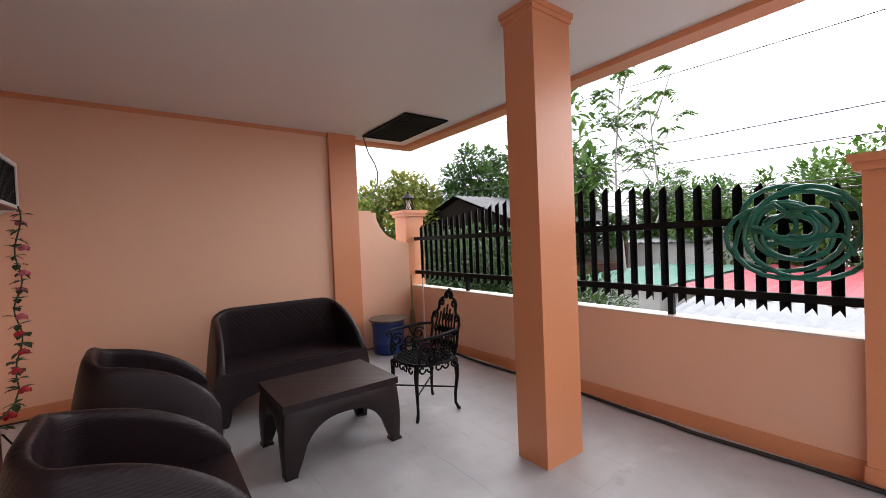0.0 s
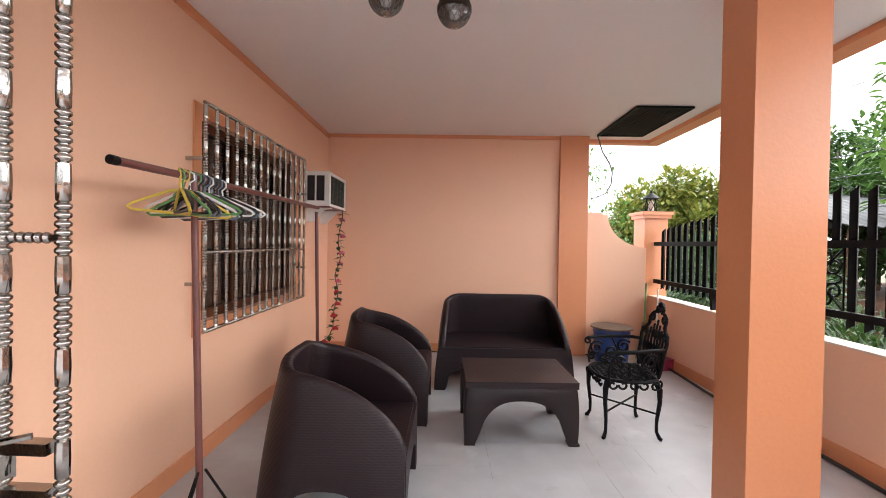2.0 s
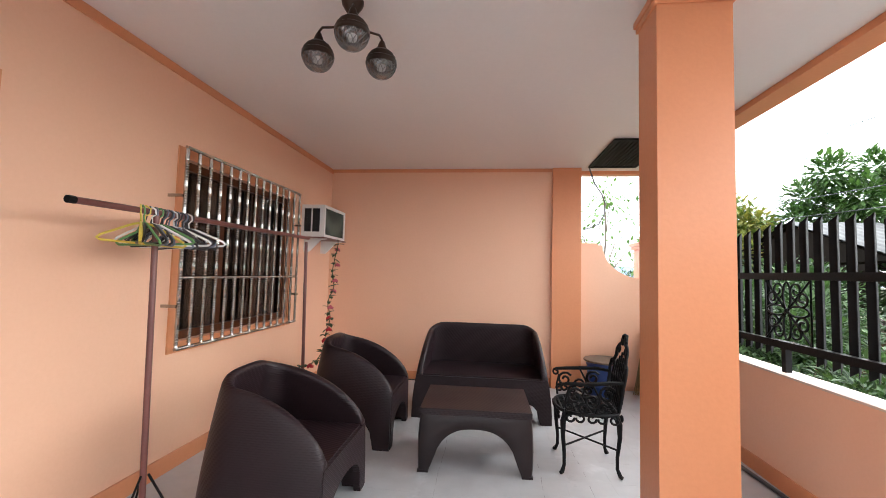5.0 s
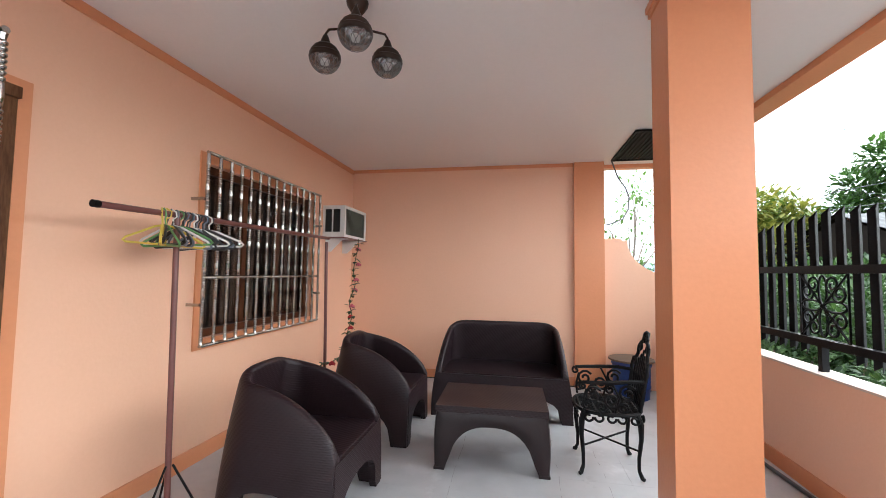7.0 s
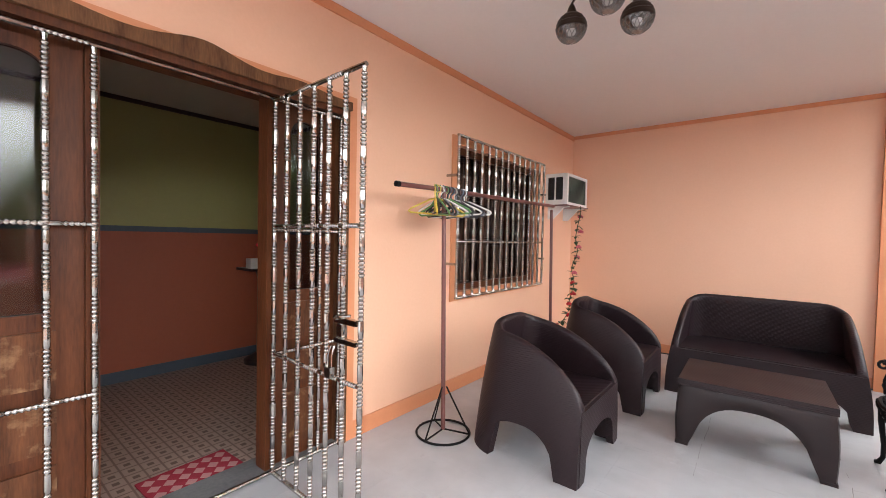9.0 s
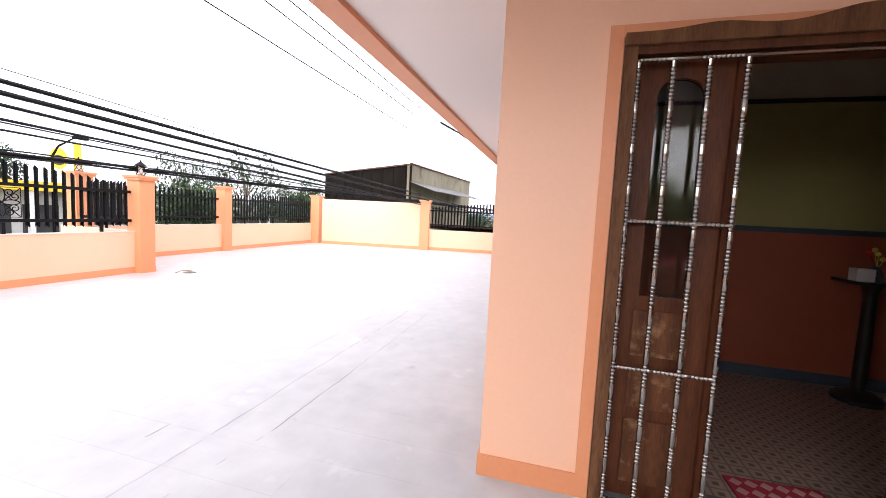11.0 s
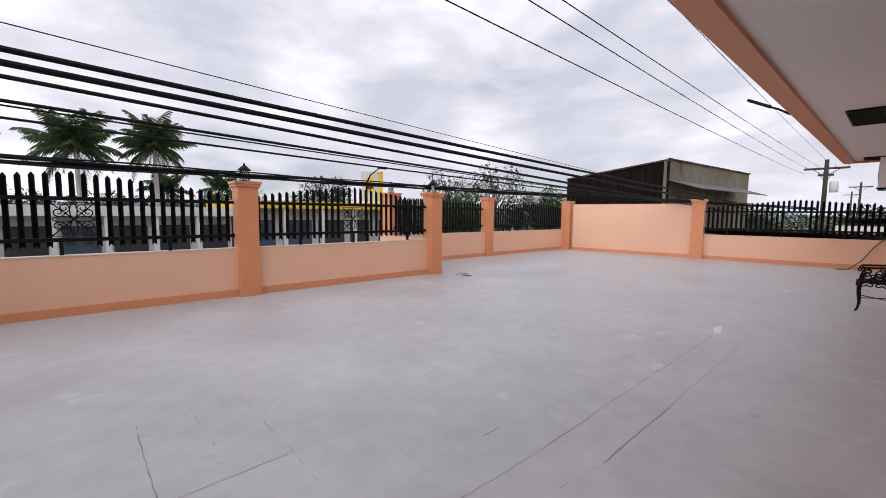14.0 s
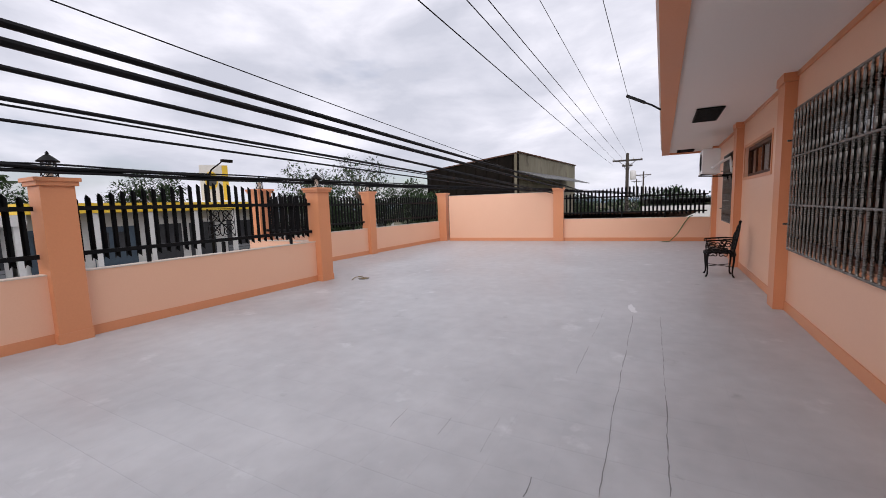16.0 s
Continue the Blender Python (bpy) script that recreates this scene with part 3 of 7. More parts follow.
def grille(name, m, width, z0, z1, n, mids, label, category="grille", group="", r=0.0125, parent=None, seg=8, period=0.19, first=0.0, metal="steel"):
    """Upright turned bars between plain cross bars, in the local y-z plane."""
    e = thing(name, m, label, category, group) if parent is None else parent
    proto = part("bar", beaded((0, 0, 0), (0, 0, z1 - z0 - 0.02), r, seg, period), M[metal], e, "", True)
    proto.matrix_basis = pose(0, first, z0 + 0.01)
    for i in range(1, n):
        shared("bar", proto, pose(0, first + width * i / (n - 1), z0 + 0.01), e)
    for z in (z0, z1):
        part("cross_bar", beaded((0, first - 0.012, z), (0, first + width + 0.012, z), r * 0.9, seg, 0.25), M[metal], e, "", True)
    for z in mids:
        part("cross_bar", beaded((0, first, z), (0, first + width, z), r * 0.85, seg, 0.16), M[metal], e, "", True)
    return e


grille("fixed_gate", pose(0.005, -0.705, 0), 0.425, 0.02, 2.105, 4, (0.69, 1.385), "fixed polished steel grille panel beside the entrance door", "gate", "entrance gate panels")
grille("fixed_gate", pose(0.005, 0.49, 0), 0.44, 0.02, 2.105, 4, (0.69, 1.385), "fixed polished steel grille panel beside the entrance door", "gate", "entrance gate panels")
bm = bmesh.new()
tube(bm, [(0.005, -0.28, 2.105), (0.005, 0.49, 2.105)], 0.0115, 8)
tagged(part("gate_head_bar", bm, M["steel"], None, "", True), "plain polished steel bar over the entrance", "bar")
bm = bmesh.new()
tube(bm, [(0.005, -0.28, 0.022), (0.005, 0.49, 0.022)], 0.0115, 8)
tagged(part("gate_sill_bar", bm, M["steel"], None, "", True), "plain polished steel bar on the door sill", "bar")
leaf = grille("gate_leaf", pose(0.022, 0.48, 0, 0, 0, -91.5), 0.762, 0.03, 2.09, 7, (0.70, 1.405), "open polished steel entrance gate leaf of turned bars", "gate")
part("latch_bar", B((-0.014, 0.585, 0.965, 0.014, 0.74, 0.99)), M["steel"], leaf, bevel=0.003)
part("latch_bar", B((-0.014, 0.585, 0.875, 0.014, 0.74, 0.895)), M["steel"], leaf, bevel=0.003)
bm = bmesh.new()
box(bm, -0.016, 0.61, 0.905, 0.016, 0.645, 0.96)
part("latch_box", bm, M["steel"], leaf, "", bevel=0.004)
bm = bmesh.new()
tube(bm, [(0.02, 0.62, 0.985), (0.05, 0.64, 1.0), (0.055, 0.69, 1.012), (0.03, 0.73, 1.015)], 0.007, 6)
part("handle", bm, M["steel"], leaf, "", True)
for z in (0.35, 1.1, 1.85):
    bm = bmesh.new()
    lathe(bm, [(0.017, z), (0.017, z + 0.07)], 8)
    part("hinge", bm, M["steel"], leaf)
lock = thing("padlock", leaf.matrix_basis @ pose(0.045, 0.60, 0.72), "small grey padlock hanging on the steel gate", "padlock")
part("lock_body", B((-0.012, -0.022, 0, 0.012, 0.022, 0.05)), M["steel"], lock, bevel=0.004)
bm = bmesh.new()
tube(bm, [(0, -0.014, 0.05), (0, -0.014, 0.1), (-0.01, -0.007, 0.14), (-0.02, 0.007, 0.14), (0, 0.014, 0.1), (0, 0.014, 0.05)], 0.004, 6)
part("shackle", bm, M["steel"], lock, "", True)


def window(name, axis, a0, a1, z0, z1, face, inward, label, n, mids, trim=0.075, proud=0.05, bar_seg=8, period=0.19):
    """A window in a wall: painted band, dark wooden sashes with glass, cloth behind, and a steel grille proud of the wall.
    axis 'y': in the east wall; 'x': in the south wall. face: the wall's outer face; inward: sign of the way into the house."""
    def bx(u0, w0, v0, u1, w1, v1):
        return (w0, u0, v0, w1, u1, v1) if axis == "y" else (u0, w0, v0, u1, w1, v1)

    def span(d0, d1):
        p = sorted((face + inward * d0, face + inward * d1))
        return p
    w = thing(name, pose(0, 0, 0), label, "window", "", "structure")
    o0, o1 = span(-0.012, -0.0005)
    part("window_trim", B(bx(a0 - trim, o0, z0 - trim, a0, o1, z1 + trim), bx(a1, o0, z0 - trim, a1 + trim, o1, z1 + trim), bx(a0, o0, z1, a1, o1, z1 + trim), bx(a0, o0, z0 - trim, a1, o1, z0)), M["orange"], w, "flat orange painted band")
    f0, f1 = span(0.05, 0.12)
    part("window_frame", B(bx(a0, f0, z0, a0 + 0.05, f1, z1), bx(a1 - 0.05, f0, z0, a1, f1, z1), bx(a0 + 0.05, f0, z1 - 0.06, a1 - 0.05, f1, z1), bx(a0 + 0.05, f0, z0, a1 - 0.05, f1, z0 + 0.06)), M["wood"], w, "dark wooden window frame")
    k = max(2, round((a1 - a0) / 0.5))
    g0, g1 = span(0.085, 0.09)
    s0, s1 = span(0.07, 0.11)
    for i in range(k):
        u0, u1 = a0 + 0.05 + (a1 - a0 - 0.1) * i / k, a0 + 0.05 + (a1 - a0 - 0.1) * (i + 1) / k
        p = part("pane", B(bx(u0, g0, z0 + 0.06, u1, g1, z1 - 0.06)), M["glass"], w, "dark glass pane")
        if i:
            part("sash_bar", B(bx(u0 - 0.025, s0, z0 + 0.06, u0 + 0.025, s1, z1 - 0.06)), M["wood"], w)
    bm = bmesh.new()
    pts, d = [], 0.2
    nn = int((a1 - a0) / 0.03)
    for i in range(nn + 1):
        u = a0 - 0.05 + (a1 - a0 + 0.1) * i / nn
        v = face + inward * (0.22 + 0.02 * math.sin(i * 1.3) + 0.012 * math.sin(i * 0.47))
        pts.append((u, v))
    lo = [bm.verts.new((v, u, z0 - 0.05) if axis == "y" else (u, v, z0 - 0.05)) for u, v in pts]
    hi = [bm.verts.new((v, u, z1 + 0.05) if axis == "y" else (u, v, z1 + 0.05)) for u, v in pts]
    for i in range(nn):
        bm.faces.new((lo[i], lo[i + 1], hi[i + 1], hi[i]))
    part("curtain", bm, M["dark"], w, "dark brown drawn curtain", True)
    gm = pose(face + proud, a0 - 0.1, 0) if axis == "y" else pose(a1 + 0.05, face - proud, 0, 0, 0, 90)
    if n:
        g = grille("window_grille", gm, a1 - a0 + 0.1, z0 - 0.03, z1 + 0.05, n, mids, "polished stainless steel window grille of turned upright bars", "grille", "window grilles", 0.013, None, bar_seg, period, 0.0, "steel" if axis == "y" else "dull_steel")
        for z in (z0 + 0.25, z1 - 0.3):
            for y in (-0.03, a1 - a0 + 0.13):
                part("bracket", B((-proud, y - 0.012, z, 0.006, y + 0.012, z + 0.02), (-0.006, min(y, y + (0.04 if y < 0 else -0.04)), z, 0.006, max(y, y + (0.04 if y < 0 else -0.04)), z + 0.02)), M["steel"], g)
    return w


window("window_1", "y", 2.17, 3.74, 0.88, 2.18, 0.0, -1, "wide porch window with dark wooden sashes", 15, (1.33,), 0.075, 0.095)
window("window_2", "x", -3.88, -1.2, 0.80, 2.3, SY, 1, "wide side window with dark glass behind steel bars", 24, (1.28, 1.82), 0.05)
window("window_3", "x", -7.4, -5.25, 1.74, 2.28, SY, 1, "small high side window with dark glass", 0, (), 0.05)
window("window_4", "x", -9.9, -8.3, 0.85, 2.3, SY, 1, "side window with dark glass behind steel bars", 13, (1.3, 1.8), 0.05, 0.05, 6, 0.25)

# things in the room
M["red_cloth"] = surface("crimson_woven_rug", (0.30, 0.012, 0.03), (0.42, 0.03, 0.06), 0.9, big=20, fine=200, bump=0.3)
M["pink_cloth"] = surface("pale_pink_rug_pattern", (0.5, 0.22, 0.22), (0.6, 0.32, 0.30), 0.9, big=20, fine=200, bump=0.3)
mat = thing("door_mat", pose(-0.29, 0.205, 0.001, 0, 0, 3), "crimson woven door mat with a pale lozenge pattern", "door mat")
part("weave", B((-0.17, -0.23, 0, 0.17, 0.23, 0.010)), M["red_cloth"], mat, bevel=0.003)
bm = bmesh.new()
prism(bm, [(-0.034, 0), (0, -0.032), (0.034, 0), (0, 0.032)], "z", 0.0101, 0.0115)
loz = part("lozenge", bm, M["pink_cloth"], mat, "pale pink woven lozenge")
loz.matrix_basis = pose(-0.12, -0.185, 0)
for k in range(1, 24):
    shared("lozenge", loz, pose(-0.12 + (k % 4) * 0.08, -0.185 + (k // 4) * 0.074, 0), mat)
M["black_wood"] = surface("black_lacquered_wood", (0.01, 0.009, 0.009), (0.02, 0.018, 0.018), 0.4, big=4, fine=60)
M["white_plastic"] = surface("white_plastic", (0.72, 0.71, 0.69), (0.8, 0.79, 0.77), 0.45, big=3, fine=80, bump=0.02)
stand = thing("pedestal_stand", pose(-2.05, 1.48, 0), "black wooden pedestal stand with a round foot", "stand")
bm = bmesh.new()
lathe(bm, [(0.17, 0), (0.17, 0.035), (0.12, 0.07), (0.06, 0.1)], 20)
part("foot", bm, M["black_wood"], stand, "", True)
bm = bmesh.new()
lathe(bm, [(0.05, 0.1), (0.045, 0.9), (0.07, 0.98)], 14)
part("stem", bm, M["black_wood"], stand, "", True)
part("stand_top", B((-0.17, -0.19, 0.98, 0.17, 0.19, 1.005)), M["black_wood"], stand, bevel=0.006)
bx = thing("white_box", pose(-1.98, 1.36, 1.006), "small white plastic box on the pedestal stand", "box")
part("case", B((-0.05, -0.06, 0, 0.05, 0.06, 0.1)), M["white_plastic"], bx, bevel=0.008)
M["flower_red"] = surface("red_silk_petals", (0.42, 0.01, 0.02), (0.6, 0.03, 0.05), 0.7, big=20, fine=90)
M["leaf"] = surface("green_silk_leaf", (0.02, 0.075, 0.015), (0.05, 0.14, 0.03), 0.6, big=14, fine=70)
M["yellow"] = surface("yellow_plastic", (0.62, 0.46, 0.06), (0.7, 0.54, 0.09), 0.4, big=6, fine=70)
vase = thing("flower_vase", pose(-2.06, 1.5, 1.006), "small vase with red and yellow flowers on a black stand", "vase")
bm = bmesh.new()
lathe(bm, [(0.03, 0), (0.045, 0.04), (0.025, 0.1), (0.035, 0.12)], 12)
part("vase_body", bm, M["blue_grey"], vase, "", True)
for i in range(7):
    bm = bmesh.new()
    a = i * 0.9
    tip = Vector((0.05 * math.cos(a), 0.06 * math.sin(a), 0.18 + 0.012 * i))
    tube(bm, [(0, 0, 0.1), tip * 0.8, tip], 0.003, 5)
    bmesh.ops.create_icosphere(bm, subdivisions=1, radius=0.022, matrix=Matrix.Translation(tip))
    part("flower", bm, M["flower_red"] if i % 3 else M["yellow"], vase)

# ---- porch things ----
def weave(name, low, high):
    """Moulded plastic with a woven rattan relief."""
    m = surface(name, low, high, 0.46, big=3, fine=120, bump=0.0, spec=0.32)
    nt = m.node_tree
    b = nt.nodes["Principled BSDF"]
    co = nt.nodes.new("ShaderNodeTexCoord")
    w1, w2 = nt.nodes.new("ShaderNodeTexWave"), nt.nodes.new("ShaderNodeTexWave")
    w1.wave_type, w1.bands_direction, w2.wave_type, w2.bands_direction = "BANDS", "Z", "BANDS", "DIAGONAL"
    w1.inputs["Scale"].default_value, w2.inputs["Scale"].default_value = 26, 17
    w1.inputs["Distortion"].default_value = 0.6
    mul, bp = nt.nodes.new("ShaderNodeMath"), nt.nodes.new("ShaderNodeBump")
    mul.operation = "MULTIPLY"
    bp.inputs["Strength"].default_value, bp.inputs["Distance"].default_value = 0.3, 0.004
    nt.links.new(co.outputs["Object"], w1.inputs["Vector"])
    nt.links.new(co.outputs["Object"], w2.inputs["Vector"])
    nt.links.new(w1.outputs["Fac"], mul.inputs[0])
    nt.links.new(w2.outputs["Fac"], mul.inputs[1])
    nt.links.new(mul.outputs[0], bp.inputs["Height"])
    nt.links.new(bp.outputs["Normal"], b.inputs["Normal"])
    return m


M["rattan"] = weave("dark_brown_moulded_rattan", (0.013, 0.0063, 0.008), (0.02, 0.0098, 0.0125))
M["rattan_plain"] = surface("dark_brown_plastic", (0.014, 0.0085, 0.009), (0.021, 0.0135, 0.0145), 0.46, big=3, fine=160, bump=0.06, spec=0.32)


def shell(bm, cols, closed, thick=0.04, rows=10):
    """A bent panel. cols: for each step along it the outer foot, outer head (both Vector), and the inward way (Vector)."""
    rings = []
    for foot, head, inw in cols:
        r = []
        for i in range(rows + 1):
            k = i / rows
            p = foot.lerp(head, k)
            r.append(p + inw * (-0.012 * math.sin(k * math.pi)))
        up = (head - foot).normalized()
        rr_ = thick / 2
        r[-1] = head - up * rr_
        for a in (0.2, 0.4, 0.6, 0.8):
            r.append(head - up * rr_ + inw * (rr_ - rr_ * math.cos(a * math.pi)) + up * (rr_ * math.sin(a * math.pi)))
        for i in range(rows, -1, -1):
            k = i / rows
            q = foot.lerp(head, k) + inw * thick
            if i == rows:
                q -= up * thick / 2
            r.append(q)
        rings.append([bm.verts.new(v) for v in r])
    n = len(rings)
    for i in range(n if closed else n - 1):
        A, C = rings[i], rings[(i + 1) % n]
        for k in range(len(A) - 1):
            bm.faces.new((A[k], A[k + 1], C[k + 1], C[k]))
        bm.faces.new((A[-1], A[0], C[0], C[-1]))
    if not closed:
        for e, rev in ((rings[0], False), (rings[-1], True)):
            m = len(e)
            for k in range(m // 2 - 1 + m % 2):
                f = [e[k], e[k + 1], e[m - 2 - k], e[m - 1 - k]]
                if len(set(f)) == 4:
                    bm.faces.new(f[::-1] if rev else f)


def arch_gap(u, lo, hi, h):
    """Height of an arched cut-out at u between lo and hi."""
    if u <= lo or u >= hi:
        return 0.0
    c, r = (lo + hi) / 2, (hi - lo) / 2
    return h * (1 - abs((u - c) / r) ** 2.6) ** 0.5


def tub_seat(name, m, width, depth, label, category, group="", back=0.835, seat_h=0.42):
    """Moulded tub armchair or sofa; faces local -y, stands on its legs at z = 0."""
    e = thing(name, m, label, category, group)
    w, d, rad = width / 2, depth / 2, 0.26
    path = []                       # (x, y, inward x, inward y, side share or None, back share or None)
    N = 16
    for i in range(N + 1):
        k = i / N
        y = -d + (2 * d - rad) * k
        path.append((-w, y, 1.0, 0.0, ("s", (y + d) / (2 * d))))
    for i in range(1, 10):
        a = i / 10 * math.pi / 2
        path.append((-w + rad - rad * math.cos(a), d - rad + rad * math.sin(a), math.cos(a), -math.sin(a), ("c", a)))
    K = max(12, int((2 * w - 2 * rad) / 0.04))
    for i in range(K + 1):
        x = -w + rad + (2 * w - 2 * rad) * i / K
        path.append((x, d, 0.0, -1.0, ("b", (x + w) / (2 * w))))
    for x, y, ix, iy, tag in [p for p in path if p[4][0] != "b"][::-1]:
        path.append((-x, y, -ix, iy, tag))
    cols = []
    for x, y, ix, iy, (kind, u) in path:
        v = max(0.0, min(1.0, (d - y) / (2 * d)))
        top = 0.44 + (back - 0.44) * (1 - max(0.0, (v - 0.12) / 0.88) ** 2.0) ** 0.75 if v > 0.12 else back
        top -= 0.07 * min(1.0, (abs(x) / w) ** (2.5 if width < 1 else 9)) * (1 - v)      # rounded shoulders
        gap = 0.0
        if kind == "s":
            gap = arch_gap(u, 0.17, 0.80, 0.245)
        elif kind == "b":
            gap = arch_gap(u, 0.2, 0.8, 0.2)
        inw = Vector((ix, iy, 0))
        lean = 0.085
        foot = Vector((x, y, 0)) + inw * lean * (gap / back)
        foot.z = gap
        head = Vector((x, y, 0)) + inw * lean * (top / back)
        tip = 0.05 * max(0.0, min(1.0, (y - d + rad + 0.1) / (rad + 0.1)))      # the back leans a little inwards
        head.y -= tip * top / back
        foot.y -= tip * gap / back
        head.z = top
        cols.append((foot, head, inw))
    bm = bmesh.new()
    shell(bm, cols, False, 0.058)
    part("shell", bm, M["rattan"], e, "dark brown woven-look plastic shell", True)
    # seat and front apron
    wi = w - 0.075
    bm = bmesh.new()
    pts = [(-wi, -d + 0.015), (wi, -d + 0.015), (wi, d - 0.3)]
    for i in range(9):
        a = i / 8 * math.pi / 2
        pts.append((wi - 0.2 + 0.2 * math.cos(a), d - 0.3 + 0.2 * math.sin(a)))
    for i in range(9):
        a = math.pi / 2 + i / 8 * math.pi / 2
        pts.append((-wi + 0.2 + 0.2 * math.cos(a), d - 0.3 + 0.2 * math.sin(a)))
    prism(bm, pts, "z", seat_h - 0.05, seat_h)
    part("seat", bm, M["rattan"], e, "woven-look seat", bevel=0.012)
    bm = bmesh.new()
    out = [(wi + 0.03, seat_h - 0.012), (-wi - 0.03, seat_h - 0.012), (-w + 0.03, 0.0), (-w + 0.105, 0.0)]
    for i in range(15):
        a = math.pi - i / 14 * math.pi
        out.append(((w - 0.125) * math.cos(a), 0.05 + 0.20 * math.sin(a) ** 0.6))
    out += [(w - 0.105, 0.0), (w - 0.03, 0.0)]
    prism(bm, out[::-1], "y", -d - 0.004, -d + 0.04)
    part("front_apron", bm, M["rattan"], e, "", bevel=0.006)
    return e


SOFAS = "dark plastic rattan lounge set"
tub_seat("armchair", pose(0.985, 1.86, 0, 0, 0, 90), 0.77, 0.79, "dark brown moulded rattan armchair beside the clothes rack", "armchair", SOFAS)
tub_seat("armchair", pose(1.03, 3.11, 0, 0, 0, 90), 0.76, 0.78, "dark brown moulded rattan armchair near the end wall", "armchair", SOFAS)
tub_seat("sofa", pose(2.12, 3.90, 0, 0, 0, 0), 1.34, 0.78, "dark brown moulded rattan two-seat sofa by the end wall", "sofa", SOFAS, 0.86)

# low table
tab = thing("coffee_table", pose(2.095, 2.765, 0, 0, 0, 1), "low dark brown moulded plastic rattan table", "table", SOFAS)
TW, TD, TH = 0.40, 0.305, 0.445
bm = bmesh.new()
cols, per = [], []
for (ax, ay), (bx_, by), inw in (((-1, -1), (1, -1), (0, 1)), ((1, -1), (1, 1), (-1, 0)), ((1, 1), (-1, 1), (0, -1)), ((-1, 1), (-1, -1), (1, 0))):
    for i in range(24):
        k = i / 24
        per.append((ax + (bx_ - ax) * k, ay + (by - ay) * k, inw, k))
for sx, sy, inw, k in per:
    gap = arch_gap(k, 0.115 if inw[0] == 0 else 0.15, 0.885 if inw[0] == 0 else 0.85, 0.31)
    corner = Vector((-sx, -sy, 0)).normalized() * (0.012 if k in (0.0,) else 0.0)
    iv = Vector((-sx, -sy, 0)) if k == 0.0 else Vector((*inw, 0))
    foot = Vector((sx * (TW - 0.025 * gap), sy * (TD - 0.025 * gap), gap)) + corner
    head = Vector((sx * (TW - 0.008), sy * (TD - 0.008), TH - 0.03)) + corner
    cols.append((foot, head, iv.normalized() * (1.3 if k == 0.0 else 1.0)))
shell(bm, cols, True, 0.035, 8)
part("legs_and_apron", bm, M["rattan_plain"], tab, "", True)
part("tabletop", B((-TW + 0.004, -TD + 0.004, TH - 0.045, TW - 0.004, TD - 0.004, TH)), M["rattan"], tab, "woven-look tabletop with rounded edges", bevel=0.018)
for sx in (-1, 1):
    for sy in (-1, 1):
        part("foot", B((sx * (TW - 0.035) - 0.038, sy * (TD - 0.035) - 0.038, 0.0, sx * (TW - 0.035) + 0.038, sy * (TD - 0.035) + 0.038, 0.018)), M["rattan_plain"], tab, bevel=0.006)


def spiral(c, u, v, r0, r1, a0, turns, n=14):
    c, u, v = Vector(c), Vector(u), Vector(v)
    out = []
    for i in range(n + 1):
        k = i / n
        a, r = a0 + turns * math.tau * k, r0 + (r1 - r0) * k
        out.append(c + u * r * math.cos(a) + v * r * math.sin(a))
    return out


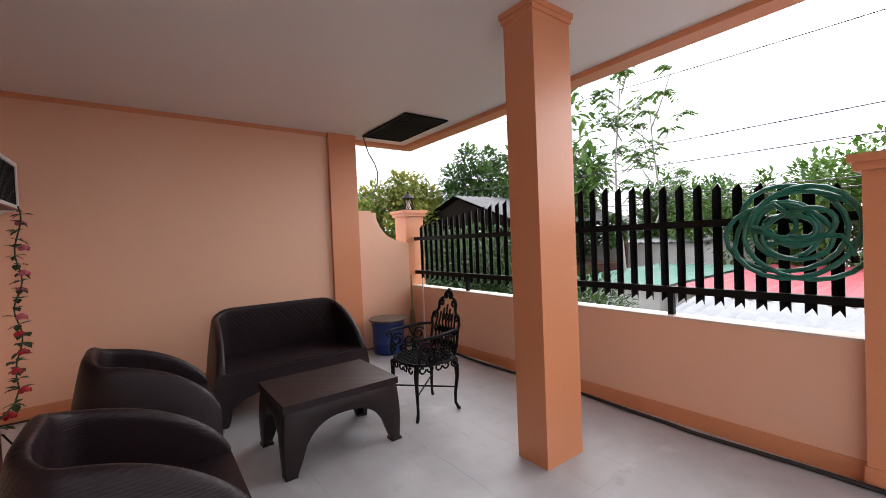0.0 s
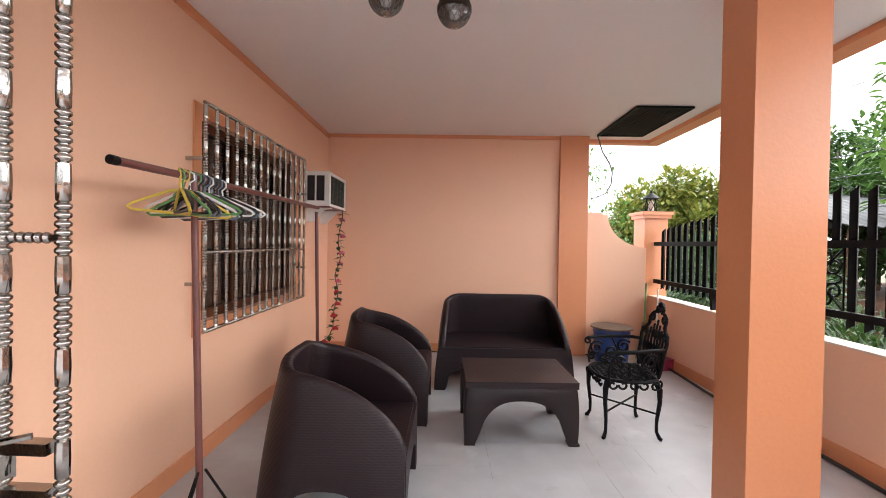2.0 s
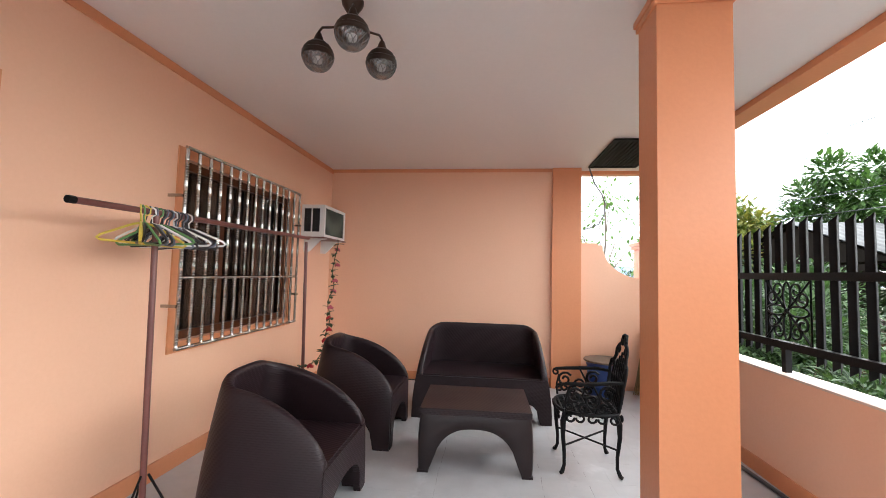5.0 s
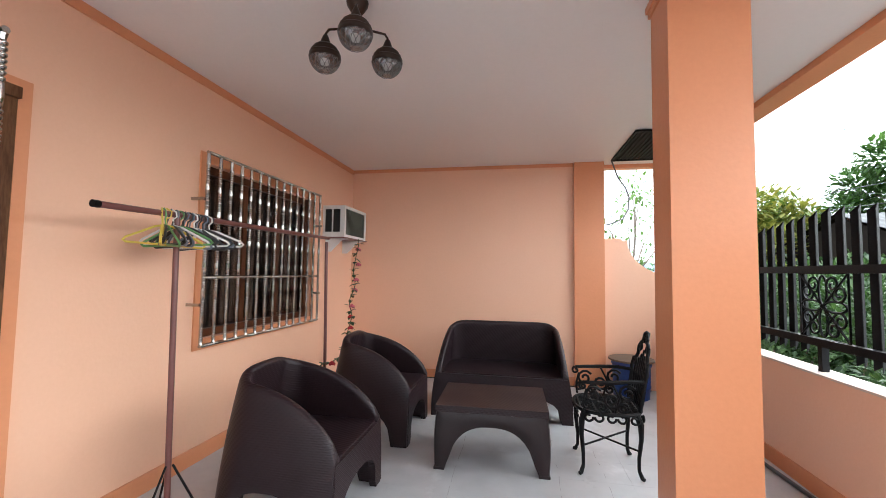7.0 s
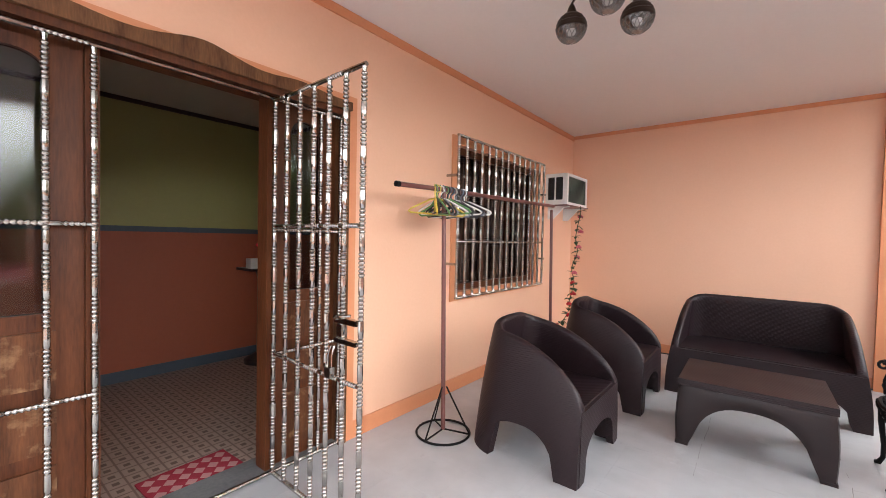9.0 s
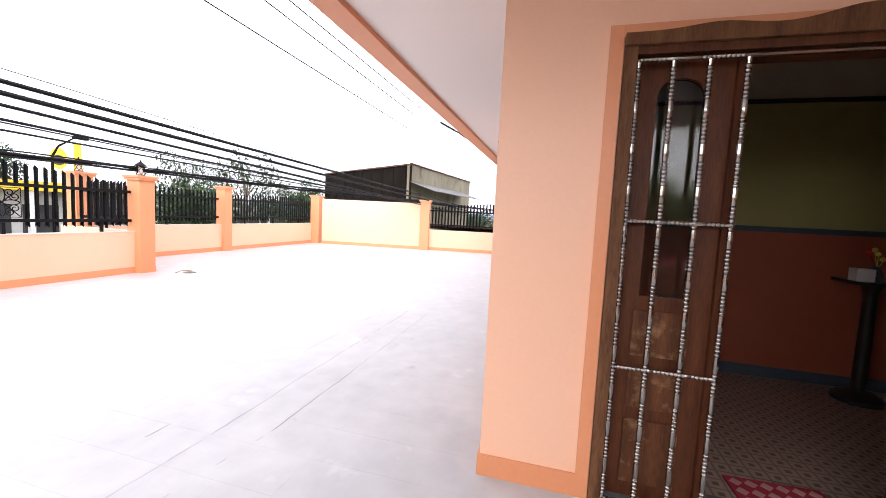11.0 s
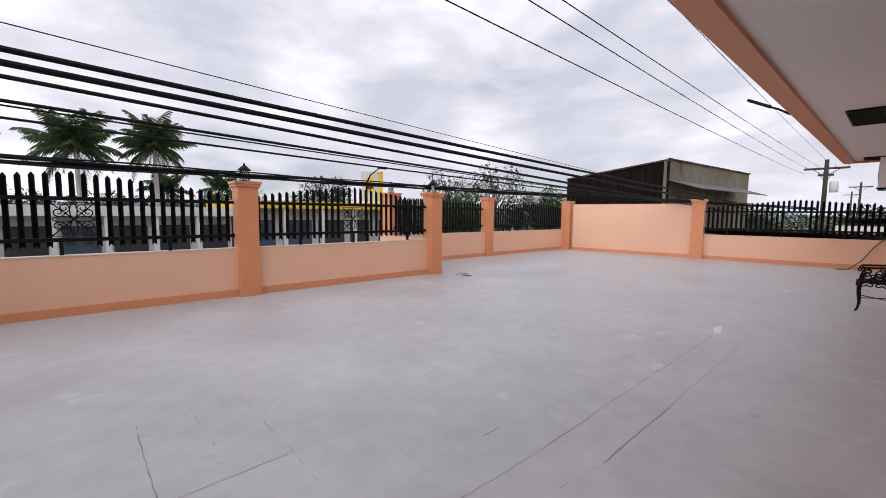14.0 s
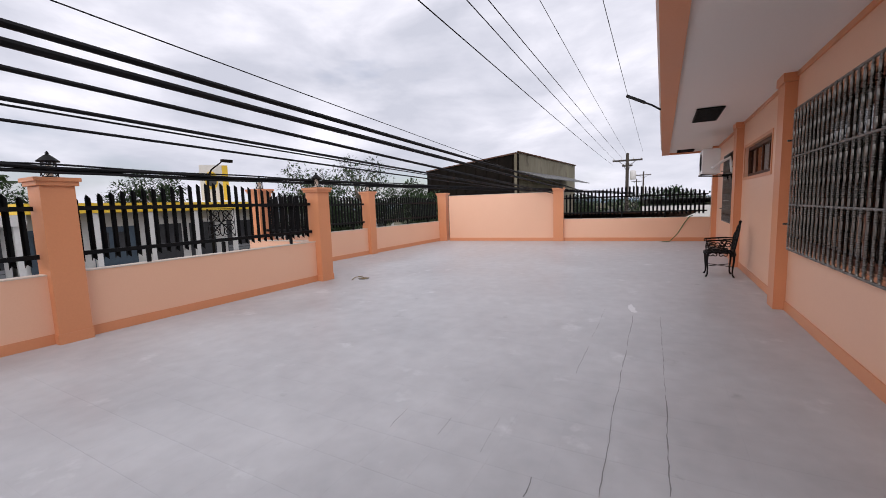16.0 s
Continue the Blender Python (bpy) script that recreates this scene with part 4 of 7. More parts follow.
def garden_chair(m, label):
    """Cast metal garden armchair with a pierced seat and back; faces local -y."""
    e = thing("garden_armchair", m, label, "chair", "cast metal garden chairs")
    K = M["black_metal"]
    for sx in (-1, 1):
        for sy, oy in ((-1, -0.02), (1, 0.02)):
            bm = bmesh.new()
            x, y = sx * 0.185, sy * 0.185
            pts = [(x * 0.94, y * 0.92, 0.43), (x * 1.05, y * 1.04, 0.37), (x * 1.06, y * 1.05, 0.28), (x * 0.98, y * 0.98, 0.14), (x * 0.98, y * 0.98, 0.06), (x * 1.07, y * 1.07, 0.016), (x * 1.13, y * 1.13, 0.014)]
            tube(bm, pts, [0.022, 0.021, 0.016, 0.0125, 0.012, 0.015, 0.013], 8)
            part("leg", bm, K, e, "", True)
    bm = bmesh.new()
    tube(bm, [(-0.18, -0.18, 0.19), (0.18, 0.18, 0.19)], 0.007, 6)
    tube(bm, [(0.18, -0.18, 0.195), (-0.18, 0.18, 0.195)], 0.007, 6)
    part("stretcher", bm, K, e, "", True)
    # pierced seat: rings of small arcs inside a rounded rim
    bm = bmesh.new()
    rim = [(0.235 * math.copysign(abs(math.cos(a)) ** 0.75, math.cos(a)), 0.225 * math.copysign(abs(math.sin(a)) ** 0.75, math.sin(a)), 0.435) for a in [i * math.tau / 32 for i in range(32)]]
    tube(bm, rim, 0.013, 6, True)
    for q in range(-4, 5):
        o = q * 0.048
        ln = 0.215 * (1 - (o / 0.25) ** 2) ** 0.5
        tube(bm, [(o, -ln, 0.437), (o, ln, 0.437)], 0.0085, 5)
        tube(bm, [(-ln, o, 0.437), (ln, o, 0.437)], 0.0085, 5)
        for p in range(-4, 5):
            c = (o + 0.024, p * 0.048 + 0.024)
            if (c[0] / 0.215) ** 2 + (c[1] / 0.205) ** 2 < 0.9 and (q + p) % 2 == 0:
                tube(bm, [(c[0] + 0.016 * math.cos(a), c[1] + 0.016 * math.sin(a), 0.438) for a in [i * math.tau / 7 for i in range(7)]], 0.006, 4, True)
    part("seat", bm, K, e, "pierced cast seat", True)
    for s in range(4):
        t = Matrix.Rotation(s * math.pi / 2, 4, "Z")
        for j in range(-2, 3):
            bm = bmesh.new()
            p = spiral((j * 0.075, -0.218, 0.405), (1, 0, 0), (0, 0, 1), 0.034, 0.012, math.pi if j % 2 else 0, 0.9 if j % 2 else -0.9, 10)
            tube(bm, [t @ v for v in p], 0.0085, 4)
            part("apron_scroll", bm, K, e, "", True)
    # back with loops and a crest
    bm = bmesh.new()
    U, V = Vector((1, 0, 0)), Vector((0, 0.16, 0.987))
    base = Vector((0, 0.2, 0.43))

    def bp(x, h):
        return base + U * x + V * h + Vector((0, -0.35 * x * x, 0))
    outline = [(-0.17, 0.02), (-0.195, 0.1), (-0.19, 0.2), (-0.205, 0.27), (-0.19, 0.33), (-0.145, 0.345), (-0.12, 0.38), (-0.125, 0.43), (-0.085, 0.47), (-0.05, 0.48), (-0.04, 0.52), (0, 0.545)]
    tube(bm, [bp(x, h) for x, h in outline + [(-x, h) for x, h in outline[-2::-1]]], 0.013, 6)
    for j in range(-3, 4):
        x0 = j * 0.046
        hh = 0.42 - 0.035 * abs(j)
        tube(bm, [bp(x0 * 0.9, 0.03), bp(x0 + 0.012, hh * 0.35), bp(x0 - 0.010, hh * 0.7), bp(x0 * 0.92, hh)], 0.0085, 5)
        for h in (0.09, 0.2, 0.31):
            if h < hh - 0.04:
                tube(bm, [bp(x0 + 0.018 * math.cos(a), h + 0.032 * math.sin(a)) for a in [i * math.tau / 9 for i in range(9)]], 0.007, 4, True)
    for sx in (-1, 1):
        for cx, ch, r in ((0.155, 0.315, 0.035), (0.09, 0.43, 0.036), (0.035, 0.49, 0.026), (0.165, 0.07, 0.035)):
            tube(bm, spiral(bp(sx * cx, ch), U * sx, V, r, r * 0.3, 0.4, 1.3, 12), 0.010, 5)
    bmesh.ops.create_icosphere(bm, subdivisions=1, radius=0.028, matrix=Matrix.Translation(bp(0, 0.535)))
    part("backrest", bm, K, e, "pierced cast backrest with a scrolled crest", True)
    for sx in (-1, 1):
        bm = bmesh.new()
        x = sx * 0.235
        tube(bm, [(sx * 0.195, 0.22, 0.66), (x, 0.12, 0.665), (x + sx * 0.02, 0.0, 0.655), (x + sx * 0.015, -0.12, 0.648), (x, -0.19, 0.645)], [0.013, 0.014, 0.015, 0.014, 0.012], 7)
        tube(bm, spiral((x, -0.19, 0.618), (0, 1, 0), (0, 0, 1), 0.027, 0.01, math.pi / 2, 1.1, 12), 0.009, 5)
        part("armrest", bm, K, e, "", True)
        for cy, cz, r, s in ((-0.12, 0.56, 0.06, 1), (0.0, 0.53, 0.055, -1), (0.1, 0.58, 0.06, 1), (-0.06, 0.48, 0.04, -1), (0.07, 0.48, 0.038, 1), (-0.16, 0.49, 0.034, 1)):
            bm = bmesh.new()
            tube(bm, spiral((x, cy, cz), (0, 1, 0), (0, 0, 1), r, r * 0.25, 0.6 * s, 1.4 * s, 14), 0.010, 5)
            part("arm_scroll", bm, K, e, "", True)
        bm = bmesh.new()
        tube(bm, [(x - sx * 0.01, -0.18, 0.44), (x, -0.185, 0.52), (x, -0.165, 0.6)], 0.009, 5)
        part("arm_post", bm, K, e, "", True)
        bm = bmesh.new()
        tube(bm, [(x - sx * 0.01, 0.02, 0.44), (x, 0.05, 0.55), (x, 0.0, 0.65)], 0.008, 5)
        part("arm_post", bm, K, e, "", True)
    return e


garden_chair(pose(2.925, 2.78, 0, 0, 0, -92), "black cast metal garden armchair with a pierced back on the porch")
garden_chair(pose(-6.47, -1.76, 0, 0, 0, 0), "black cast metal garden armchair against the side wall of the house")

# clothes rack: two stands and a crossbar
M["maroon"] = surface("maroon_painted_steel", (0.13, 0.045, 0.04), (0.18, 0.065, 0.055), 0.4, big=6, fine=80)
rack = thing("clothes_rack", pose(0.36, 1.56, 0), "maroon painted steel clothes rack with round wire feet", "clothes rack")
for px, py in ((0.065, -0.05), (-0.035, 1.96)):
    bm = bmesh.new()
    tube(bm, [(px, py, 0.03), (-0.01 if px > 0 else px - 0.03, max(py, 0.0), 1.69)], 0.016, 10)
    part("upright", bm, M["maroon"], rack, "", True)
    bm = bmesh.new()
    tube(bm, [(px + 0.185 * math.cos(a), py + 0.185 * math.sin(a), 0.011) for a in [i * math.tau / 28 for i in range(28)]], 0.008, 6, True)
    part("foot_ring", bm, M["black_metal"], rack, "round black wire foot", True)
    for k in range(3):
        a = k * math.tau / 3 + 0.5
        bm = bmesh.new()
        tube(bm, [(px + 0.185 * math.cos(a), py + 0.185 * math.sin(a), 0.012), (px + 0.018 * math.cos(a), py + 0.018 * math.sin(a), 0.33)], 0.006, 6)
        part("brace", bm, M["black_metal"], rack, "", True)
        bm = bmesh.new()
        tube(bm, [(px + 0.185 * math.cos(a), py + 0.185 * math.sin(a), 0.012), (px, py, 0.032)], 0.006, 6)
        part("spoke", bm, M["black_metal"], rack, "", True)
bm = bmesh.new()
tube(bm, [(-0.015, -0.46, 1.69), (-0.01, 0.0, 1.70), (-0.07, 2.02, 1.735)], 0.0165, 10)
part("crossbar", bm, M["maroon"], rack, "", True)
bm = bmesh.new()
tube(bm, [(-0.015, -0.472, 1.69), (-0.015, -0.44, 1.69)], 0.018, 10)
part("end_cap", bm, M["black_metal"], rack, "black plastic end cap")


def hanger(colour, label):
    e = thing("clothes_hanger", pose(0, 0, 0), label, "hanger", "hangers on the rack")
    bm = bmesh.new()
    hook = [(0.0, 0, -0.075), (0, 0, -0.035), (0.022, 0, -0.018), (0.022, 0, 0.008), (0.0, 0, 0.022), (-0.019, 0, 0.012), (-0.022, 0, -0.008)]
    tube(bm, hook, 0.0045, 6)
    part("hook", bm, M[colour], e, "", True)
    bm = bmesh.new()
    tri = [(0, 0, -0.07), (0.05, 0, -0.082), (0.19, 0, -0.155), (0.205, 0, -0.172), (0.19, 0, -0.182), (-0.19, 0, -0.182), (-0.205, 0, -0.172), (-0.19, 0, -0.155), (-0.05, 0, -0.082)]
    tube(bm, tri, 0.0066, 6, True)
    part("shoulder_bar", bm, M[colour], e, "", True)
    return e


M["h_green"] = surface("green_plastic", (0.10, 0.26, 0.08), (0.15, 0.33, 0.12), 0.4, big=6, fine=70)
M["h_black"] = surface("black_plastic", (0.015, 0.015, 0.017), (0.03, 0.03, 0.034), 0.4, big=6, fine=70)
M["h_blue"] = surface("slate_blue_plastic", (0.12, 0.15, 0.21), (0.18, 0.21, 0.28), 0.4, big=6, fine=70)
protos = {"yellow": hanger("yellow", "yellow plastic clothes hanger on a rack"), "h_green": hanger("h_green", "green plastic clothes hanger on a rack"),
          "white_plastic": hanger("white_plastic", "white plastic clothes hanger on a rack"), "h_black": hanger("h_black", "black plastic clothes hanger on a rack"), "h_blue": hanger("h_blue", "slate blue plastic clothes hanger on a rack")}
rng = random.Random(5)
order = ["yellow", "h_green", "yellow", "h_black", "white_plastic", "h_black", "h_blue", "h_green", "h_black", "h_black", "h_blue", "h_black", "h_blue", "white_plastic", "h_black", "h_blue", "h_black", "h_black", "h_blue", "h_black", "white_plastic", "h_black"]
used = set()
for i, c in enumerate(order):
    y = 1.46 + (0.033 * i if i > 2 else 0.03 * i) * 0.52
    k = (y - 1.56) / 2.0
    m = pose(0.348 - 0.03 * max(0, k), y, 1.705, rng.uniform(-14, 14), rng.uniform(-5, 5), rng.uniform(-34, 14) if i > 3 else (-48, -30, 24, -40)[i])
    if c in used:
        copy_thing(protos[c], m)
    else:
        protos[c].matrix_basis = m
        used.add(c)

# window air conditioner on brackets
M["ac_dark"] = surface("dark_grille_plastic", (0.008, 0.008, 0.008), (0.02, 0.02, 0.02), 0.8, big=5, fine=100)
M["ac_fin"] = surface("grey_green_fins", (0.16, 0.19, 0.15), (0.24, 0.27, 0.22), 0.5, 0.4, big=5, fine=150, stretch=(1, 1, 1))
ac = thing("air_conditioner", pose(0, 4.0, 1.79), "white window air conditioner on wall brackets", "air conditioner")
part("casing", B((0.0, 0, 0, 0.26, 0.67, 0.375)), M["white_plastic"], ac, "white sheet casing", bevel=0.012)
part("rear_frame", B((0.2605, 0.0, 0.0, 0.276, 0.67, 0.03), (0.2605, 0, 0.345, 0.276, 0.67, 0.375), (0.2605, 0, 0.03, 0.276, 0.04, 0.345), (0.2605, 0.63, 0.03, 0.276, 0.67, 0.345)), M["white_plastic"], ac, bevel=0.004)
part("condenser", B((0.2605, 0.045, 0.035, 0.265, 0.625, 0.34)), M["ac_fin"], ac, "grey green condenser fins")
for i in range(18):
    y = 0.06 + i * 0.0325
    part("fin_guard", B((0.2652, y, 0.035, 0.270, y + 0.004, 0.34)), M["ac_dark"], ac)
for x0, x1 in ((0.035, 0.115), (0.135, 0.22)):
    part("side_vent", B((x0, -0.004, 0.06, x1, -0.0005, 0.33)), M["ac_dark"], ac, "dark louvred side vent")
    for i in range(9):
        z = 0.075 + i * 0.029
        part("louvre", B((x0 + 0.003, -0.010, z, x1 - 0.003, -0.0042, z + 0.006)), M["ac_dark"], ac)
for y in (0.08, 0.56):
    bm = bmesh.new()
    prism(bm, [(0.0, 0.0), (0.27, 0.0), (0.27, -0.02), (0.2, -0.03), (0.06, -0.17), (0.0, -0.17)], "y", y, y + 0.03)
    part("bracket", bm, M["white_plastic"], ac, "grey steel wall bracket")
part("shelf_board", B((0.0, -0.02, -0.012, 0.285, 0.7, -0.0005)), M["maroon"], ac)

# artificial rose garland hanging from the air conditioner
M["pink"] = surface("pink_silk_petals", (0.50, 0.08, 0.13), (0.60, 0.16, 0.21), 0.7, big=20, fine=90)
gar = thing("rose_garland", pose(0.335, 4.27, 0), "hanging garland of artificial red and pink roses", "garland")
vine = [Vector((0.0 + 0.02 * math.sin(i * 0.9), -0.012 * i + 0.02 * math.cos(i * 1.3), 1.785 - 0.062 * i)) for i in range(21)]
vine += [Vector((0.02, -0.36, 0.50)), Vector((0.02, -0.5, 0.44)), Vector((0.0, -0.66, 0.42)), Vector((-0.01, -0.78, 0.44)), Vector((0.02, -0.85, 0.40))]
bm = bmesh.new()
tube(bm, vine, 0.005, 6)
M["vine_leaf"] = surface("dark_green_silk_leaf", (0.008, 0.03, 0.008), (0.022, 0.065, 0.016), 0.6, big=14, fine=70)
part("stem", bm, M["vine_leaf"], gar, "thin dark green stem", True)


def leaf_mesh(bm, at, size, yaw, tilt):
    m = Matrix.Translation(at) @ Matrix.Rotation(yaw, 4, "Z") @ Matrix.Rotation(tilt, 4, "Y")
    prof = [(0.0, 0.0), (0.3, 0.28), (0.6, 0.3), (1.0, 0.0)]
    mid = [bm.verts.new(m @ Vector((x * size, 0, 0.06 * size * math.sin(x * 3)))) for x, _ in prof]
    for s in (1, -1):
        edge = [bm.verts.new(m @ Vector((x * size, s * w * size, 0.12 * size))) for x, w in prof[1:3]]
        bm.faces.new((mid[0], mid[1], edge[0]))
        bm.faces.new((mid[1], mid[2], edge[1], edge[0]))
        bm.faces.new((mid[2], mid[3], edge[1]))


rng = random.Random(11)
for i, p in enumerate(vine[1:]):
    bm = bmesh.new()
    for _ in range(4):
        leaf_mesh(bm, p, rng.uniform(0.05, 0.085), rng.uniform(0, 6.28), rng.uniform(-0.3, 0.8))
    part("leaf", bm, M["vine_leaf"], gar)
for i in (2, 5, 8, 10, 13, 15, 17, 19, 21, 23):
    p = vine[i] + Vector((rng.uniform(-0.02, 0.04), rng.uniform(-0.03, 0.03), 0))
    bm = bmesh.new()
    for k in range(9):
        a, r = k * 2.4, 0.006 + 0.0028 * k
        bmesh.ops.create_icosphere(bm, subdivisions=1, radius=0.018, matrix=Matrix.Translation(p + Vector((r * math.cos(a), r * math.sin(a), 0.006 - 0.002 * k))) @ Matrix.Rotation(a, 4, "Z") @ Matrix.Diagonal((0.5, 1.1, 1.0, 1)))
    part("rose", bm, M["flower_red"] if i > 14 else M["pink"], gar, "", True)

# ceiling lamp with three cut-glass globes
M["old_glass"] = surface("grey_cut_glass_edge", (0.10, 0.095, 0.09), (0.2, 0.19, 0.18), 0.3, big=9, fine=60)
M["bronze"] = surface("dark_bronze_metal", (0.03, 0.02, 0.016), (0.06, 0.04, 0.03), 0.4, 0.7, big=6, fine=80)
lamp = thing("ceiling_lamp", pose(1.45, 1.485, CEIL), "dark bronze ceiling lamp with three cut-glass globes", "ceiling lamp")
bm = bmesh.new()
lathe(bm, [(0.012, -0.075), (0.03, -0.06), (0.055, -0.02), (0.058, -0.001)], 16)
part("canopy", bm, M["bronze"], lamp, "", True)
for gx, gy in ((-0.19, 0.03), (0.06, -0.155), (0.125, 0.13)):
    g = Vector((gx, gy, -0.268))
    bm = bmesh.new()
    d = Vector((gx, gy, 0))
    tube(bm, [(0, 0, -0.06), d * 0.2 + Vector((0, 0, -0.10)), d * 0.45 + Vector((0, 0, -0.125)), d * 0.7 + Vector((0, 0, -0.12)), d * 0.9 + Vector((0, 0, -0.115)), d + Vector((0, 0, -0.135)), d + Vector((0, 0, -0.17))], 0.0065, 7)
    part("arm", bm, M["bronze"], lamp, "", True)
    at = Matrix.Translation(g)
    bm = bmesh.new()
    lathe(bm, [(0.083, -0.012), (0.085, 0.0), (0.082, 0.006), (0.083, 0.016), (0.077, 0.021), (0.076, 0.034), (0.067, 0.039), (0.064, 0.052), (0.052, 0.058), (0.045, 0.069), (0.028, 0.078), (0.022, 0.1), (0.012, 0.125)], 24, at)
    cap = part("globe_cap", bm, M["bronze"], lamp, "dark metal cap", True)
    bm = bmesh.new()
    prof = []
    for i in range(9):
        a = -math.pi / 2 + 0.3 + i / 8 * (math.pi / 2 - 0.15)
        prof.append((0.078 * math.cos(a), 0.078 * math.sin(a) + 0.0))
    seg = 24
    rows_ = [[bm.verts.new(g + Vector(((r * (1 + 0.035 * ((k + j) % 2))) * math.cos(k * math.tau / seg), (r * (1 + 0.035 * ((k + j) % 2))) * math.sin(k * math.tau / seg), z))) for k in range(seg)] for j, (r, z) in enumerate(prof)]
    for A, C in zip(rows_, rows_[1:]):
        for k in range(seg):
            bm.faces.new((A[k], A[(k + 1) % seg], C[(k + 1) % seg], C[k]))
    bm.faces.new(rows_[0][::-1])
    part("globe", bm, M["lamp_glass"], cap, "faceted cut-glass globe")
    bm = bmesh.new()
    for k in range(14):
        for sg in (1, -1):
            ln = []
            for i in range(7):
                el, az = -1.2 + 1.2 * i / 6, (k + sg * 0.55 * i / 2) * math.tau / 14
                ln.append(g + Vector((math.cos(el) * math.cos(az), math.cos(el) * math.sin(az), math.sin(el))) * 0.0815)
            tube(bm, ln, 0.0017, 4)
    tagged(part("cut_pattern", bm, M["old_glass"], cap, "diamond cuts in the glass"), kind="stuff")
    bm = bmesh.new()
    lathe(bm, [(0.004, -0.045), (0.022, -0.035), (0.027, -0.015), (0.018, 0.015), (0.014, 0.03)], 12, at)
    part("bulb", bm, M["white_plastic"], cap, "unlit white bulb", True)


def ceiling_vent(x0, y0, x1, y1, along="y", n=14):
    e = thing("ceiling_vent", pose((x0 + x1) / 2, (y0 + y1) / 2, CEIL), "black slatted ceiling vent grille set in the soffit", "vent", "ceiling vents")
    w, d = (x1 - x0) / 2, (y1 - y0) / 2
    # solid plate under the uncut soffit; its black stands for the shade within
    part("backing", B((-w, -d, -0.006, w, d, -0.002)), M["ac_dark"], e, "dark plate coloured as the shade behind the slats")
    part("frame", B((-w - 0.02, -d - 0.02, -0.026, w + 0.02, -d, -0.0065), (-w - 0.02, d, -0.026, w + 0.02, d + 0.02, -0.0065), (-w - 0.02, -d, -0.026, -w, d, -0.0065), (w, -d, -0.026, w + 0.02, d, -0.0065)), M["black_metal"], e)
    for i in range(n):
        k = (i + 0.5) / n
        if along == "y":
            x = -w + 2 * w * k
            part("slat", B((x - 0.007, -d, -0.022, x + 0.007, d, -0.0065)), M["ac_dark"], e)
        else:
            y = -d + 2 * d * k
            part("slat", B((-w, y - 0.007, -0.022, w, y + 0.007, -0.0065)), M["ac_dark"], e)
    return e


ceiling_vent(3.42, 3.69, 3.95, 4.72, "y", 12)
ceiling_vent(-6.9, -2.2, -5.68, -1.86, "y", 20)
ceiling_vent(-12.5, -2.3, -11.9, -1.9, "y", 10)

# loose wire hanging by the vent
bm = bmesh.new()
tube(bm, [(3.41, 4.74, 2.785), (3.43, 4.74, 2.72), (3.48, 4.75, 2.58), (3.57, 4.76, 2.45), (3.61, 4.76, 2.33), (3.60, 4.77, 2.18), (3.54, 4.78, 2.07), (3.45, 4.79, 2.03), (3.36, 4.80, 2.0)], 0.009, 6)
tagged(part("loose_wire", bm, M["concrete"], None, "", True), "grey loose electric wire hanging from the soffit", "wire")

# blue drum with a board on it, broom and dustpan
M["blue"] = surface("blue_plastic_drum", (0.004, 0.026, 0.14), (0.008, 0.045, 0.21), 0.4, big=4, fine=60)
M["board"] = surface("weathered_round_board", (0.07, 0.045, 0.03), (0.16, 0.11, 0.075), 0.7, big=4, fine=30, stretch=(1, 6, 1))
drum = thing("blue_drum", pose(3.56, 4.56, 0), "blue plastic drum in the porch corner", "drum")
bm = bmesh.new()
lathe(bm, [(0.17, 0), (0.19, 0.012), (0.195, 0.12), (0.203, 0.13), (0.203, 0.15), (0.197, 0.16), (0.205, 0.36), (0.214, 0.37), (0.214, 0.39), (0.205, 0.4), (0.205, 0.415)], 32)
part("body", bm, M["blue"], drum, "", True)
lid = thing("drum_lid", pose(3.56, 4.56, 0.416), "round weathered wooden board lying on the drum", "lid")
bm = bmesh.new()
lathe(bm, [(0.001, 0), (0.232, 0.0), (0.245, 0.006), (0.245, 0.018), (0.24, 0.024), (0.001, 0.026)], 32)
part("board", bm, M["board"], lid)
M["straw"] = surface("broom_straw", (0.16, 0.11, 0.05), (0.32, 0.24, 0.12), 0.85, big=14, fine=120, stretch=(4, 4, 1))
M["magenta"] = surface("magenta_plastic", (0.24, 0.015, 0.06), (0.32, 0.03, 0.09), 0.45, big=5, fine=70)
br = thing("broom", pose(4.02, 4.72, 0.0, -3, 3, 0), "straw broom with a green grip standing in the corner", "broom")
bm = bmesh.new()
tube(bm, [(0, 0, 0.42), (0, 0, 0.95)], 0.012, 8)
part("handle", bm, M["h_green"], br, "", True)
bm = bmesh.new()
for i in range(40):
    a, r = i * 2.4, 0.0045 * i ** 0.5
    tube(bm, [(r * math.cos(a), r * math.sin(a), 0.46), (2.2 * r * math.cos(a), 1.4 * r * math.sin(a), 0.2), (3.4 * r * math.cos(a), 2 * r * math.sin(a), 0.003)], 0.003, 4)
part("bristles", bm, M["straw"], br)
dp = thing("dustpan", pose(4.05, 4.35, 0, 0, 0, 15), "magenta dustpan with a long white handle", "dustpan")
bm = bmesh.new()
prism(bm, [(-0.12, 0.0), (0.12, 0.0), (0.1, 0.02), (0.1, 0.12), (-0.1, 0.12), (-0.1, 0.02)], "y", -0.1, 0.1)
part("pan", bm, M["magenta"], dp, "", bevel=0.01)
bm = bmesh.new()
tube(bm, [(0, 0.08, 0.1), (0.05, 0.12, 0.9)], 0.009, 8)
part("handle", bm, M["white_plastic"], dp, "white handle", True)

